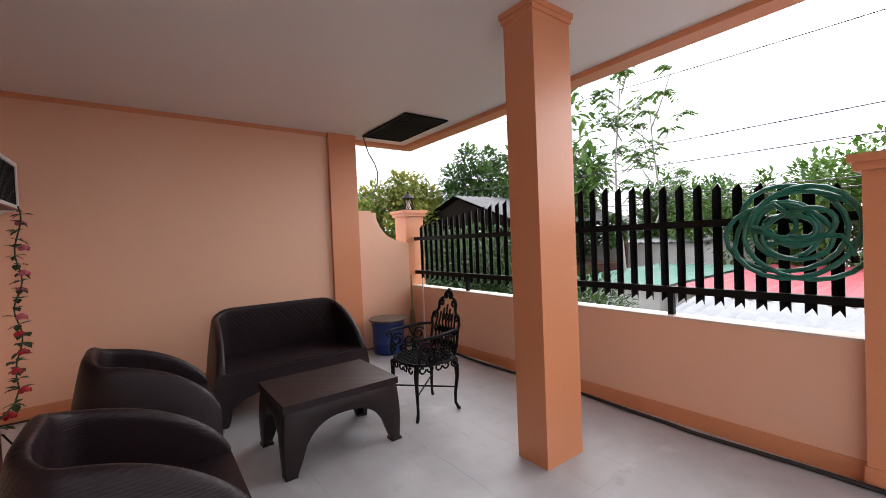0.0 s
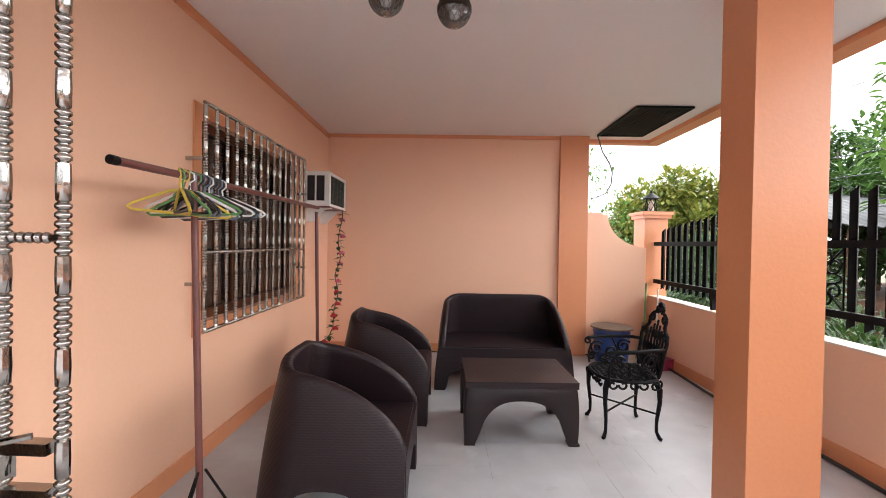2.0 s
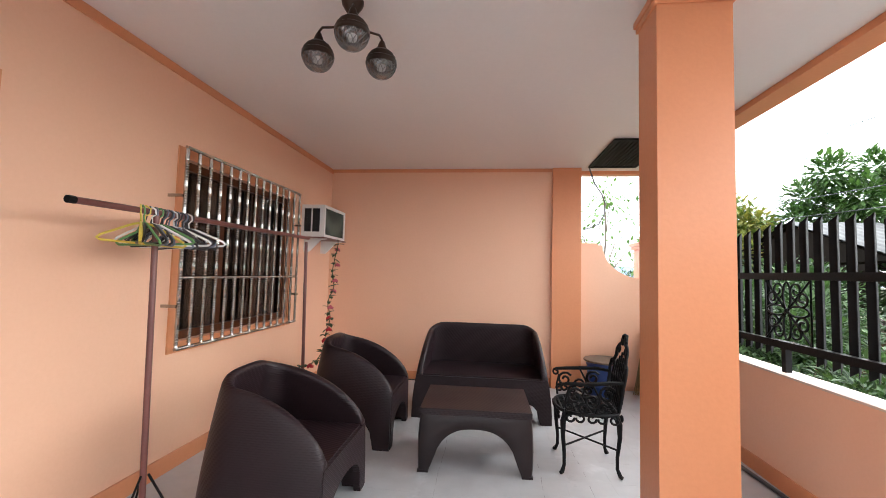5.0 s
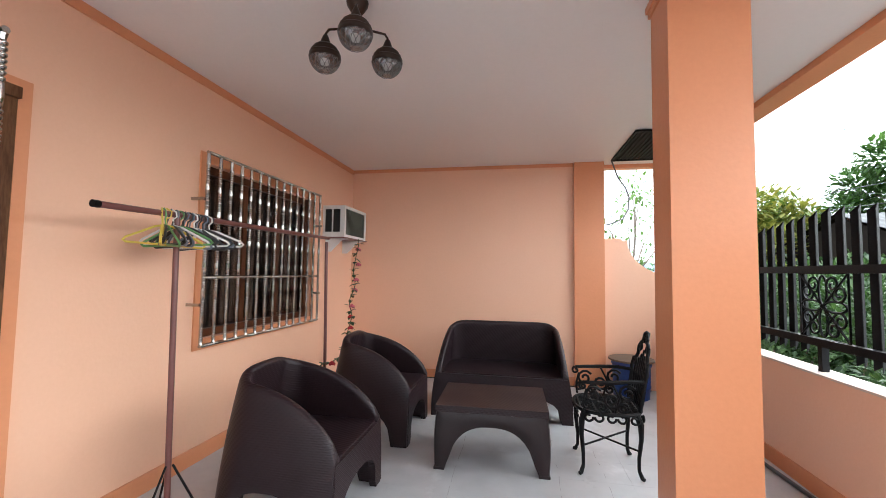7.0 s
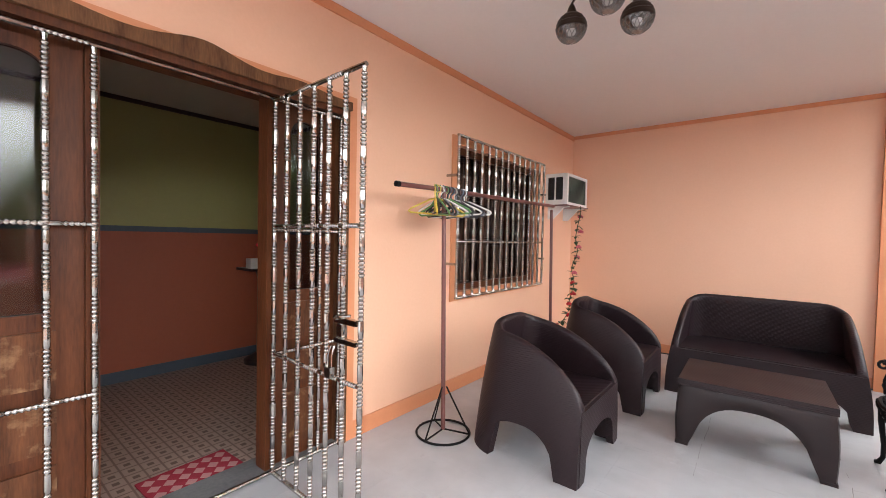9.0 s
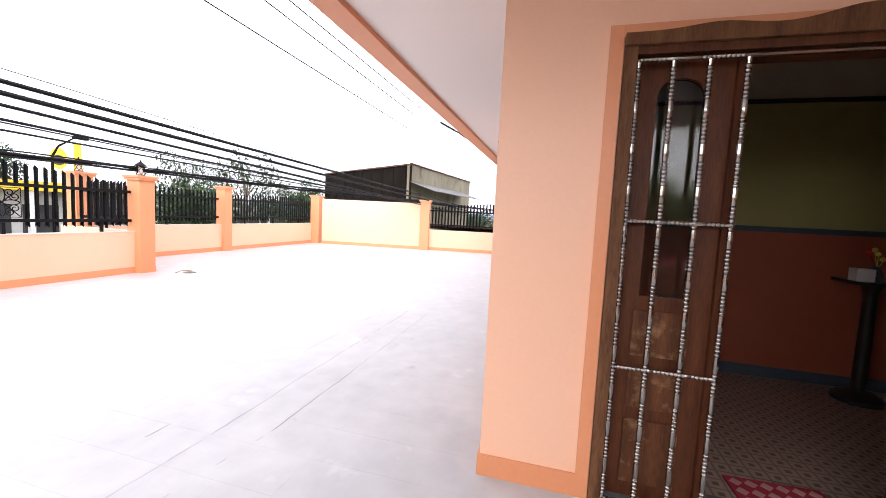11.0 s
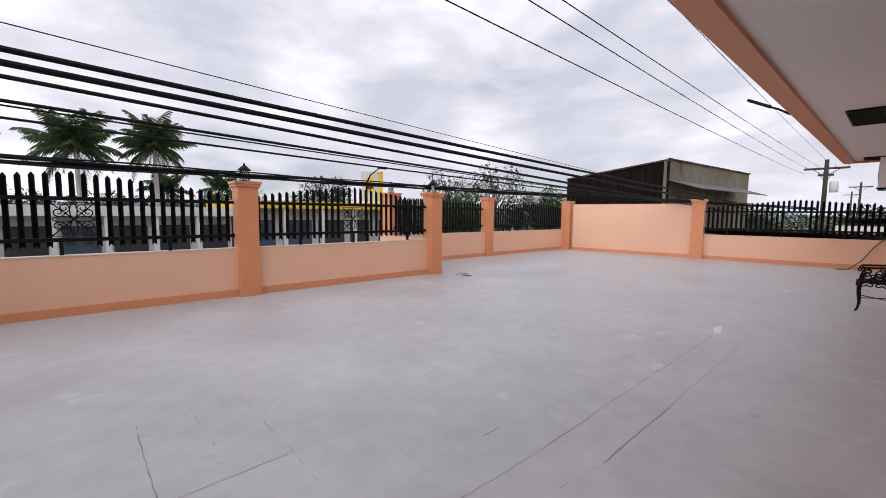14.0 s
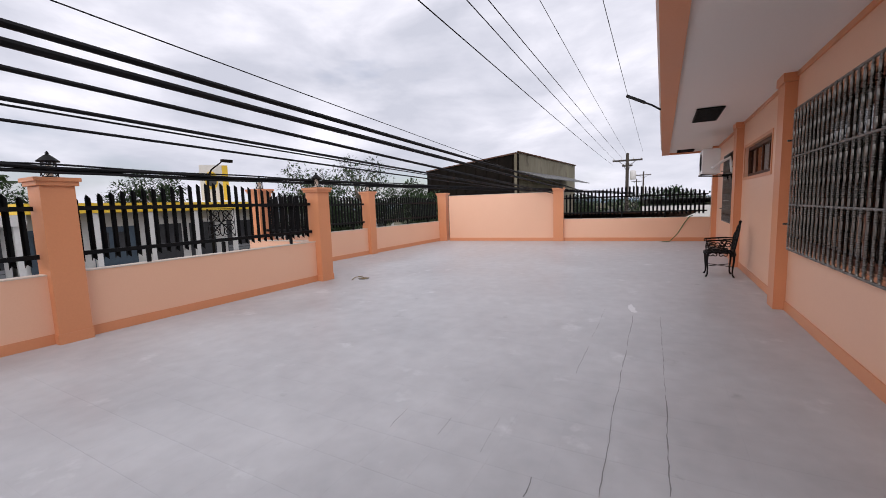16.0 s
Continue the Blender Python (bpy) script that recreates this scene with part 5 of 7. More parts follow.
# coiled green hose on the east fence
M["hose"] = surface("green_garden_hose", (0.005, 0.10, 0.065), (0.015, 0.18, 0.115), 0.35, big=6, fine=80)
rng = random.Random(3)
pts = []
for i in range(9 * 22):
    k = i / 22
    a0 = k * math.tau
    r = 0.24 + 0.05 * math.sin(k * 2.1) - (0.13 if k > 7.2 else 0.03 * (k % 3)) + 0.012 * math.sin(a0 * 2 + k)
    a = i / 22 * math.tau
    cy, cz = 0.655 + 0.065 * math.sin(k * 1.7), 1.375 + 0.045 * math.cos(k * 2.3)
    pts.append((4.205 - 0.012 * (k % 4) + 0.006 * math.sin(a * 2), cy + r * 1.05 * math.cos(a), cz + r * 0.92 * math.sin(a)))
pts += [(4.17, 0.44, 1.34), (4.16, 0.40, 1.28), (4.17, 0.39, 1.22)]
bm = bmesh.new()
tube(bm, pts, 0.0145, 8)
hose = tagged(part("garden_hose", bm, M["hose"], None, "", True), "coiled green garden hose hung on the fence", "hose")
bm = bmesh.new()
tube(bm, [(4.17, 0.39, 1.225), (4.17, 0.388, 1.19)], 0.018, 8)
part("coupling", bm, M["black_metal"], hose, "black hose coupling", True)

# black drain hose lying along the foot of the east parapet
bm = bmesh.new()
tube(bm, [(4.085 + 0.02 * math.sin(i * 0.55) - (0.02 if i > 20 else 0), 4.75 - 0.17 * i, 0.017) for i in range(32)], 0.014, 8)
tagged(part("floor_hose", bm, M["h_black"], None, "", True), "black rubber hose lying along the parapet foot", "hose")
bm = bmesh.new()
tube(bm, [(0.05 + 0.1 * i, 4.83 + 0.004 * math.sin(i), 0.012) for i in range(39)], 0.008, 6)
tagged(part("floor_cable", bm, M["h_black"], None, "", True), "black cable lying along the end wall skirting", "cable")

# ---- deck things ----
u2 = thing("outdoor_unit", pose(-8.75, SY - 0.33, 1.9), "white outdoor air conditioner unit on a wall bracket", "air conditioner")
part("casing", B((-0.4, -0.28, 0, 0.4, 0.04, 0.52)), M["white_plastic"], u2, bevel=0.012)
bm = bmesh.new()
lathe(bm, [(0.19, 0), (0.19, 0.012), (0.175, 0.012), (0.175, 0.002)], 24, pose(0.0, -0.281, 0.26, 90))
fan_ring = part("fan_ring", bm, M["ac_dark"], u2)
bm = bmesh.new()
for r in (0.03, 0.07, 0.11, 0.15):
    tube(bm, [(r * math.cos(a), -0.294, 0.26 + r * math.sin(a)) for a in [i * math.tau / 20 for i in range(20)]], 0.003, 4, True)
part("fan_guard", bm, M["ac_dark"], fan_ring)
for x in (-0.3, 0.3):
    bm = bmesh.new()
    prism(bm, [(-0.3, -0.03), (0.325, -0.03), (0.325, -0.25), (0.29, -0.25), (0.24, -0.06), (-0.3, -0.001)], "x", x - 0.02, x + 0.02)
    part("bracket", bm, M["black_metal"], u2, "black steel wall bracket")
bm = bmesh.new()
tube(bm, [(0.4, -0.1, 0.12), (0.47, -0.08, 0.1), (0.5, 0.05, 0.22), (0.49, 0.2, 0.3), (0.47, 0.22, 0.2), (0.46, 0.24, 0.02), (0.45, 0.28, -0.02), (0.44, 0.325, 0.0)], 0.03, 10)
part("pipe", bm, M["white_plastic"], u2, "white lagged pipe loop", True)

arm = thing("flood_lamp_arm", pose(-5.17, -2.73, 2.82), "black flood lamp on an arm fixed to the eaves", "lamp")
bm = bmesh.new()
tube(bm, [(0, 0.01, -0.06), (0, -0.12, 0.03), (0, -0.24, 0.09)], 0.014, 8)
part("arm", bm, M["black_metal"], arm, "", True)
head = part("lamp_head", B((-0.05, -0.28, -0.016, 0.05, 0.02, 0.016)), M["black_metal"], arm, "", bevel=0.008)
head.matrix_basis = pose(0, -0.23, 0.087, -28)

dr = thing("floor_drain", pose(-4.1, -7.85, 0.0), "small black floor drain with debris round it", "drain")
bm = bmesh.new()
lathe(bm, [(0.11, 0.0), (0.11, 0.006), (0.09, 0.01)], 18)
part("rim", bm, M["concrete"], dr)
part("grate", B(*[(-0.075, -0.07 + i * 0.028, 0.0101, 0.075, -0.058 + i * 0.028, 0.014) for i in range(6)]), M["straw"], dr)
bm = bmesh.new()
tube(bm, [(-0.18, -0.16, 0.012), (0.02, -0.2, 0.02), (0.2, -0.12, 0.012)], 0.008, 5)
part("twig", bm, M["straw"], dr)

wm = FAR @ Matrix.Translation((0.02, 8.15, 0))
bm = bmesh.new()
tube(bm, [wm @ Vector(p) for p in ((0.45, -0.6, 0.012), (0.3, -0.35, 0.02), (0.12, -0.1, 0.25), (0.04, 0.1, 0.6), (0.0, 0.25, 0.8), (-0.1, 0.35, 0.82))], 0.013, 8)
tagged(part("water_hose", bm, M["leaf"], None, "", True), "pale green water hose hanging over the parapet", "hose")

column_post(-3.88, -10.46, 0.32, 0.32, 1.86)
fence(pose(-3.83, -10.25, 0), 1.3, (0.6,), False, 0.0, 1.72, 0.09, "black painted steel picket fence return panel")


# ---- overhead cables ----
M["cable_rubber"] = surface("black_cable_sheath", (0.006, 0.006, 0.007), (0.014, 0.014, 0.015), 0.7, big=6, fine=70, spec=0.15)
def cable(pts, r, label="black overhead cable sagging across the deck", n=28, sag=0.0):
    bm = bmesh.new()
    pts = [Vector(p) for p in pts]
    out = []
    for a, b in zip(pts, pts[1:]):
        for i in range(n):
            k = i / n
            out.append(a.lerp(b, k) - Vector((0, 0, sag * 4 * k * (1 - k))))
    out.append(pts[-1])
    tube(bm, out, r, 6)
    return tagged(part("overhead_cable", bm, M["cable_rubber"], None, "", True), label, "cable", "overhead cables")


def run(py, pz, qy, qz, r, x0=4.0, x1=-12.7, before=7.0, after=9.0, sag=0.03):
    p, q = Vector((x0, py, pz)), Vector((x1, qy, qz))
    d = (q - p) / (x1 - x0)
    cable([p + d * before, p, q, q + d * -after], r, sag=sag)


run(-5.31, 2.39, -5.98, 2.06, 0.021)
run(-5.34, 2.32, -5.76, 1.86, 0.023)
run(-5.8, 2.35, -6.11, 1.70, 0.017)
run(-5.83, 2.34, -6.15, 1.76, 0.007)
run(-6.1, 2.22, -6.6, 1.78, 0.015)
run(-6.2, 2.20, -6.8, 1.80, 0.008)
run(-6.42, 2.13, -7.2, 1.84, 0.012)
run(-4.8, 2.42, -6.12, 2.03, 0.0035)
for dy, dz, r in ((0.0, 0.0, 0.022), (0.03, 0.035, 0.02), (-0.03, 0.03, 0.016), (0.01, 0.065, 0.012), (0.05, -0.022, 0.014)):
    bm = bmesh.new()
    ctrl = [Vector(p) for p in ((9, -4.6, 1.72), (7, -5.6, 1.75), (4, -6.95, 1.80), (0.2, -8.42, 1.895), (-3.9, -8.72, 1.915), (-8.3, -7.8, 1.86), (-12.7, -6.2, 1.80), (-20, -3.6, 1.65), (-27, -1.2, 1.6))]
    pts = []
    for i in range(1, len(ctrl) - 2):
        a, b, c, d = ctrl[i - 1:i + 3]
        for k in range(10):
            t = k / 10
            pts.append(0.5 * ((2 * b) + (c - a) * t + (2 * a - 5 * b + 4 * c - d) * t * t + (3 * b - a - 3 * c + d) * t ** 3) + Vector((0, dy, dz + 0.008 * math.sin(i * 7 + k + dz * 90))))
    tube(bm, pts, r, 6)
    tagged(part("overhead_cable", bm, M["cable_rubber"], None, "", True), "black overhead cable bundled low along the fence", "cable", "overhead cables")
for py, pz, qy, qz in ((-5.0, 3.66, -6.98, 4.75), (-4.86, 4.07, -6.73, 5.1), (-4.8, 4.25, -6.0, 5.15), (-5.0, 5.95, -5.85, 5.83), (-3.71, 5.52, -4.4, 5.8)):
    run(py, pz, qy, qz, 0.008, 1.0, -40.6, 12.0, 0.0, 0.1)

# ---- the neighbourhood: ground, road, buildings, trees, distance ----
GZ = -3.4
M["ground"] = surface("dry_grass_and_dirt", (0.07, 0.075, 0.035), (0.17, 0.15, 0.09), 0.95, big=0.08, fine=1.2, bump=0.4)
M["asphalt"] = surface("worn_asphalt", (0.045, 0.045, 0.046), (0.075, 0.074, 0.072), 0.85, big=0.3, fine=18, bump=0.2)
M["stucco"] = surface("off_white_stucco", (0.55, 0.54, 0.51), (0.70, 0.69, 0.67), 0.8, big=0.4, fine=8, bump=0.1)
M["tin"] = surface("weathered_zinc_sheet", (0.17, 0.18, 0.19), (0.30, 0.31, 0.32), 0.6, 0.2, big=0.9, fine=6, bump=0.05)
M["old_tin"] = surface("dull_old_sheet", (0.10, 0.10, 0.10), (0.19, 0.19, 0.185), 0.75, big=0.9, fine=6, bump=0.05, spec=0.2)
M["red_tin"] = surface("faded_red_roof_sheet", (0.26, 0.02, 0.035), (0.38, 0.045, 0.06), 0.6, big=0.8, fine=8, bump=0.05)
M["green_tin"] = surface("faded_green_roof_sheet", (0.03, 0.13, 0.09), (0.06, 0.2, 0.145), 0.6, big=0.8, fine=8, bump=0.05)
M["rust_tin"] = surface("rusty_brown_sheet", (0.06, 0.03, 0.02), (0.16, 0.08, 0.05), 0.8, big=1.2, fine=8, bump=0.1, spec=0.15)
M["dark_tin"] = surface("dark_weathered_sheet", (0.006, 0.005, 0.004), (0.018, 0.014, 0.011), 0.85, big=0.8, fine=10, bump=0.1, spec=0.05)
M["stained"] = surface("stained_concrete_wall", (0.13, 0.11, 0.07), (0.25, 0.23, 0.165), 0.85, big=0.35, fine=3, bump=0.1, stretch=(1, 1, 0.3))
add_wear(M["stained"], 0.45, 0.54, 0.68, (0.05, 0.034, 0.02))
M["sign_yellow"] = surface("yellow_sign_paint", (0.72, 0.46, 0.02), (0.80, 0.54, 0.04), 0.45, big=1, fine=20)
M["bark"] = surface("grey_brown_bark", (0.10, 0.075, 0.055), (0.22, 0.18, 0.14), 0.9, big=3, fine=24, bump=0.5, stretch=(3, 3, 0.6))
M["pale_bark"] = surface("pale_grey_bark", (0.25, 0.23, 0.20), (0.40, 0.38, 0.34), 0.85, big=3, fine=24, bump=0.3, stretch=(3, 3, 0.6))
# the haze of distance is mixed into the hills' blue base colour
M["hill"] = surface("hill_haze_in_colour", (0.16, 0.22, 0.28), (0.20, 0.27, 0.34), 1.0, big=0.02, fine=0.2, bump=0.0)
M["shop_dark"] = surface("flat_dark_panel", (0.02, 0.022, 0.026), (0.06, 0.06, 0.065), 0.6, big=1, fine=10)
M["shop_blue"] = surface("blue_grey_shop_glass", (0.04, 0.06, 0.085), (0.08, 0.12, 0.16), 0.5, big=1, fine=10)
M["pole_wood"] = surface("dark_creosoted_pole", (0.03, 0.024, 0.02), (0.08, 0.065, 0.05), 0.9, big=3, fine=20, bump=0.3, stretch=(3, 3, 0.5))


def foliage(name, low, high):
    m = bpy.data.materials.new(name)
    m.use_nodes = True
    nt = m.node_tree
    b = nt.nodes["Principled BSDF"]
    g = nt.nodes.new("ShaderNodeNewGeometry")
    r = ramp_node(nt, [(0.0, low), (1.0, high)])
    nt.links.new(g.outputs["Random Per Island"], r.inputs["Fac"])
    nt.links.new(r.outputs["Color"], b.inputs["Base Color"])
    b.inputs["Roughness"].default_value = 0.55
    tr, mx = nt.nodes.new("ShaderNodeBsdfTranslucent"), nt.nodes.new("ShaderNodeMixShader")
    mx.inputs[0].default_value = 0.3
    nt.links.new(r.outputs["Color"], tr.inputs["Color"])
    nt.links.new(b.outputs["BSDF"], mx.inputs[1])
    nt.links.new(tr.outputs["BSDF"], mx.inputs[2])
    nt.links.new(mx.outputs["Shader"], nt.nodes["Material Output"].inputs["Surface"])
    return m


M["leaves"] = foliage("mid_green_leaves", (0.018, 0.055, 0.008), (0.08, 0.16, 0.03))
M["leaves_light"] = foliage("light_green_leaves", (0.045, 0.11, 0.015), (0.12, 0.22, 0.04))
M["leaves_yellow"] = foliage("yellowing_mango_leaves", (0.06, 0.12, 0.015), (0.30, 0.28, 0.05))
# mid green taken darker: the garden bushes' shade is in the leaf colour
M["leaves_garden"] = foliage("shade_toned_garden_leaves", (0.012, 0.038, 0.008), (0.06, 0.12, 0.028))
M["leaves_dark"] = foliage("dark_green_leaves", (0.009, 0.026, 0.007), (0.035, 0.07, 0.02))
M["fronds"] = foliage("coconut_fronds", (0.016, 0.036, 0.012), (0.065, 0.105, 0.035))

structure("ground", B((-900, -900, GZ - 1, 900, 900, GZ)), M["ground"], "flat ground with dry grass and dirt", "ground")
structure("road", B((-300, -27, GZ + 0.004, 300, -15.5, GZ + 0.02)), M["asphalt"], "worn asphalt street", "road")
structure("house_base", B((-13.6, -10.6, GZ, 4.35, 5.3, -0.305)), M["stucco"], "plain lower storey under the deck", "wall")


def one_leaf(bm, p, d, s, up):
    """A folded leaf of four corners at p, pointing along d."""
    d = d.normalized()
    side = d.cross(up)
    if side.length < 1e-4:
        side = Vector((1, 0, 0))
    side.normalize()
    n = side.cross(d)
    a, b = bm.verts.new(p), bm.verts.new(p + d * s)
    c1 = bm.verts.new(p + d * s * 0.5 + side * s * 0.24 + n * s * 0.08)
    c2 = bm.verts.new(p + d * s * 0.5 - side * s * 0.24 + n * s * 0.08)
    bm.faces.new((a, c1, b))
    bm.faces.new((a, b, c2))


def rand_dir(r, zmin=-1.0):
    while True:
        v = Vector((r.uniform(-1, 1), r.uniform(-1, 1), r.uniform(zmin, 1)))
        if 0.05 < v.length < 1:
            return v.normalized()


def tree(x, y, top, spread, leaves, leaf, mat, label, seed, bark="bark", trunk_r=0.16, low=0.45, clumps=16, dense=1.0, group="trees round the house"):
    """A tree on the ground: tapered trunk, limbs to clumps of small leaves. top: height of its head over the deck."""
    r = random.Random(seed)
    e = thing("tree", pose(x, y, GZ), label, "tree", group)
    h = top - GZ
    bm = bmesh.new()
    fork = h * low
    stem = [Vector((0.12 * math.sin(i * 1.1 + seed) * i / 6, 0.12 * math.cos(i * 1.3 + seed) * i / 6, h * 0.9 * i / 6)) for i in range(7)]
    tube(bm, stem, [trunk_r * (1 - 0.8 * i / 6) for i in range(7)], 8)
    ends = []
    for k in range(clumps):
        a, u = k * 2.4 + r.uniform(-0.4, 0.4), (k + 0.5) / clumps
        z = fork + (h - fork) * (0.15 + 0.8 * u)
        w = spread * (0.45 + 0.6 * math.sin(math.pi * min(1, 0.2 + 0.75 * u))) * r.uniform(0.6, 1.05)
        end = Vector((w * math.cos(a), w * math.sin(a), z))
        j = fork + (z - fork) * 0.55
        base = stem[min(6, max(0, int(j / h / 0.9 * 6)))]
        mid = base.lerp(end, 0.5) + Vector((0, 0, 0.12 * spread))
        tube(bm, [base, mid, end], [trunk_r * 0.38, trunk_r * 0.22, trunk_r * 0.07], 5)
        ends.append((end, mid))
    part("trunk", bm, M[bark], e, "", True)
    bm = bmesh.new()
    per = int(leaves / clumps)
    for end, mid in ends:
        rad = spread * r.uniform(0.26, 0.42)
        for _ in range(per):
            d = rand_dir(r)
            p = end + d * rad * r.random() ** 0.45 * dense if r.random() < 0.85 else mid.lerp(end, r.random()) + d * rad * 0.4
            out = (d + Vector((0, 0, -0.35)) + rand_dir(r) * 0.6)
            one_leaf(bm, p, out, leaf * r.uniform(0.6, 1.25), Vector((0, 0, 1)))
    part("crown", bm, M[mat], e)
    return e


def sparse_tree(x, y, top, label, seed, fan=0.8):
    """A slender pale tree: a bare forking stem with whorls of drooping compound leaves at the twig ends."""
    r = random.Random(seed)
    e = thing("tree", pose(x, y, GZ), label, "tree", "trees round the house")
    h = top - GZ
    bm = bmesh.new()
    stem = [Vector((0.1 * math.sin(i * 0.9 + seed), 0.1 * math.cos(i * 1.2 + seed) - 0.1, h * i / 7)) for i in range(8)]
    tube(bm, stem, [0.075 * (1 - 0.78 * i / 7) for i in range(8)], 8)
    ends = [stem[7], stem[6]]
    for k in range(8):
        z = 0.58 + 0.05 * k
        p = stem[0].lerp(stem[7], z)
        a = k * 2.4 + r.uniform(-0.3, 0.3)
        w = fan * r.uniform(0.6, 1.1)
        q = p + Vector((w * math.cos(a), w * math.sin(a), w * r.uniform(0.7, 1.2)))
        tube(bm, [p, p.lerp(q, 0.5) - Vector((0, 0, 0.06)), q], [0.028, 0.02, 0.01], 5)
        ends += [q, p.lerp(q, 0.65)]
    part("trunk", bm, M["pale_bark"], e, "", True)
    bm = bmesh.new()
    for q in ends:
        for _ in range(4):
            a = r.uniform(0, math.tau)
            d = Vector((math.cos(a), math.sin(a), r.uniform(-0.2, 0.5)))
            ln = r.uniform(0.3, 0.5)
            rib = [q, q + d * ln * 0.5 + Vector((0, 0, 0.04)), q + d * ln - Vector((0, 0, 0.1))]
            tube(bm, rib, 0.006, 4)
            side = d.cross(Vector((0, 0, 1))).normalized()
            for i in range(1, 7):
                t = i / 6
                at = rib[0].lerp(rib[1], t * 2) if t < 0.5 else rib[1].lerp(rib[2], t * 2 - 1)
                for sg in (-1, 1):
                    one_leaf(bm, at, side * sg + d * 0.5 + Vector((0, 0, -0.6)), r.uniform(0.15, 0.22), Vector((0, 0, 1)))
    part("crown", bm, M["leaves_light"], e)
    return e


def palm(x, y, top, label, seed, size=2.3, n=24):
    """A coconut palm: ringed leaning trunk and feather fronds."""
    r = random.Random(seed)
    e = thing("coconut_palm", pose(x, y, GZ), label, "palm tree", "coconut palms")
    h = top - GZ
    bm = bmesh.new()
    tube(bm, [(0.25 * math.sin(i / 7), 0.1 * i / 9, h * i / 9) for i in range(10)], [0.2 - 0.011 * i for i in range(10)], 9)
    part("trunk", bm, M["pale_bark"], e, "", True)
    head = Vector((0.25 * math.sin(9 / 7), 0.1, h))
    for k in range(n):
        a = k * 2.4 + r.uniform(-0.2, 0.2)
        lift = 1.5 - 2.2 * (k / n) ** 1.35 + r.uniform(-0.12, 0.12)
        bend = r.uniform(0.8, 1.5)
        ln = size * r.uniform(0.85, 1.1)
        out = Vector((math.cos(a), math.sin(a), 0))
        rib = [head.copy()]
        for i in range(10):
            el = max(-1.45, lift - bend * ((i + 0.5) / 10) ** 1.3)
            rib.append(rib[-1] + (out * math.cos(el) + Vector((0, 0, math.sin(el)))) * ln / 10)
        bm = bmesh.new()
        tube(bm, rib, [0.03 * (1 - 0.85 * i / 10) for i in range(11)], 4)
        side = out.cross(Vector((0, 0, 1)))
        for i in range(1, 40):
            t = i / 40
            f = t * 10
            q = rib[int(f)].lerp(rib[min(10, int(f) + 1)], f - int(f))
            way = (rib[min(10, int(f) + 1)] - rib[int(f)]).normalized()
            wl_ = ln * 0.24 * (0.35 + math.sin(math.pi * min(0.96, t + 0.08)))
            for s in (-1, 1):
                d = (side * s * 0.8 + way * 0.8 + Vector((0, 0, -0.5 - 0.5 * r.random()))).normalized()
                v0, v1 = bm.verts.new(q - way * 0.026), bm.verts.new(q + way * 0.026)
                m0 = q + d * wl_ * 0.6
                v2, v3 = bm.verts.new(m0 + way * 0.026), bm.verts.new(q + d * wl_ + Vector((0, 0, -0.12 * wl_)))
                bm.faces.new((v0, v1, v2))
                bm.faces.new((v0, v2, v3))
        part("frond", bm, M["fronds"], e)
    return e


def bush(x, y, base, top, spread, leaves, leaf, mat, label, seed):
    r = random.Random(seed)
    e = thing("bush", pose(x, y, GZ), label, "bush", "bushes by the house")
    bm = bmesh.new()
    ends = []
    for k in range(9):
        a = k * 2.4
        end = Vector((spread * 0.7 * math.cos(a) * r.uniform(0.4, 1), spread * 0.7 * math.sin(a) * r.uniform(0.4, 1), (base + (top - base) * r.uniform(0.4, 0.95)) - GZ))
        tube(bm, [(0.05 * math.cos(a), 0.05 * math.sin(a), 0), (end.x * 0.4, end.y * 0.4, end.z * 0.5), end], [0.05, 0.035, 0.012], 5)
        ends.append(end)
    part("stems", bm, M["bark"], e, "", True)
    bm = bmesh.new()
    for i in range(leaves):
        end = ends[i % 9]
        d = rand_dir(r)
        p = end + Vector((d.x * spread * 0.55, d.y * spread * 0.55, d.z * (top - base) * 0.45)) * r.random() ** 0.4
        one_leaf(bm, p, d + Vector((0, 0, -0.3)) + rand_dir(r) * 0.5, leaf * r.uniform(0.6, 1.3), Vector((0, 0, 1)))
    part("leaves", bm, M[mat], e)
    return e


# east side
tree(10.2, 16.0, 4.0, 2.3, 15000, 0.27, "leaves_yellow", "round mango tree with yellowing leaves beyond the porch", 1, clumps=22)
tree(5.4, 11.6, 4.3, 1.7, 700, 0.17, "leaves_light", "thin light green tree close to the porch end", 2, trunk_r=0.07, low=0.5, clumps=12, dense=0.95)
tree(17.5, 16.5, 6.4, 3.0, 13000, 0.32, "leaves", "tall leafy green tree behind the shed", 3, clumps=20)
tree(14.0, 19.0, 3.9, 2.6, 10000, 0.3, "leaves_light", "spreading light green tree behind the shed", 4, clumps=18)
tree(15.5, 11.0, 4.7, 2.2, 8000, 0.3, "leaves", "leafy green tree east of the porch", 5, trunk_r=0.14, clumps=14)
tree(12.4, 8.5, 6.5, 1.4, 480, 0.36, "leaves_light", "tall young tree with broad hanging leaves", 6, "bark", 0.07, 0.5, 16, dense=0.9)
sparse_tree(13.3, 7.0, 6.5, "tall pale-stemmed tree with few drooping leaves", 7)
sparse_tree(14.4, 6.4, 5.3, "slender forked tree with few drooping leaves", 17, 1.5)
tree(20.0, 6.0, 3.2, 2.0, 5000, 0.26, "leaves_light", "feathery light green tree over the roofs", 8, trunk_r=0.1, clumps=16)
tree(19.0, 2.0, 3.4, 2.6, 10000, 0.28, "leaves_light", "broad light green tree over the roofs", 9, clumps=22)
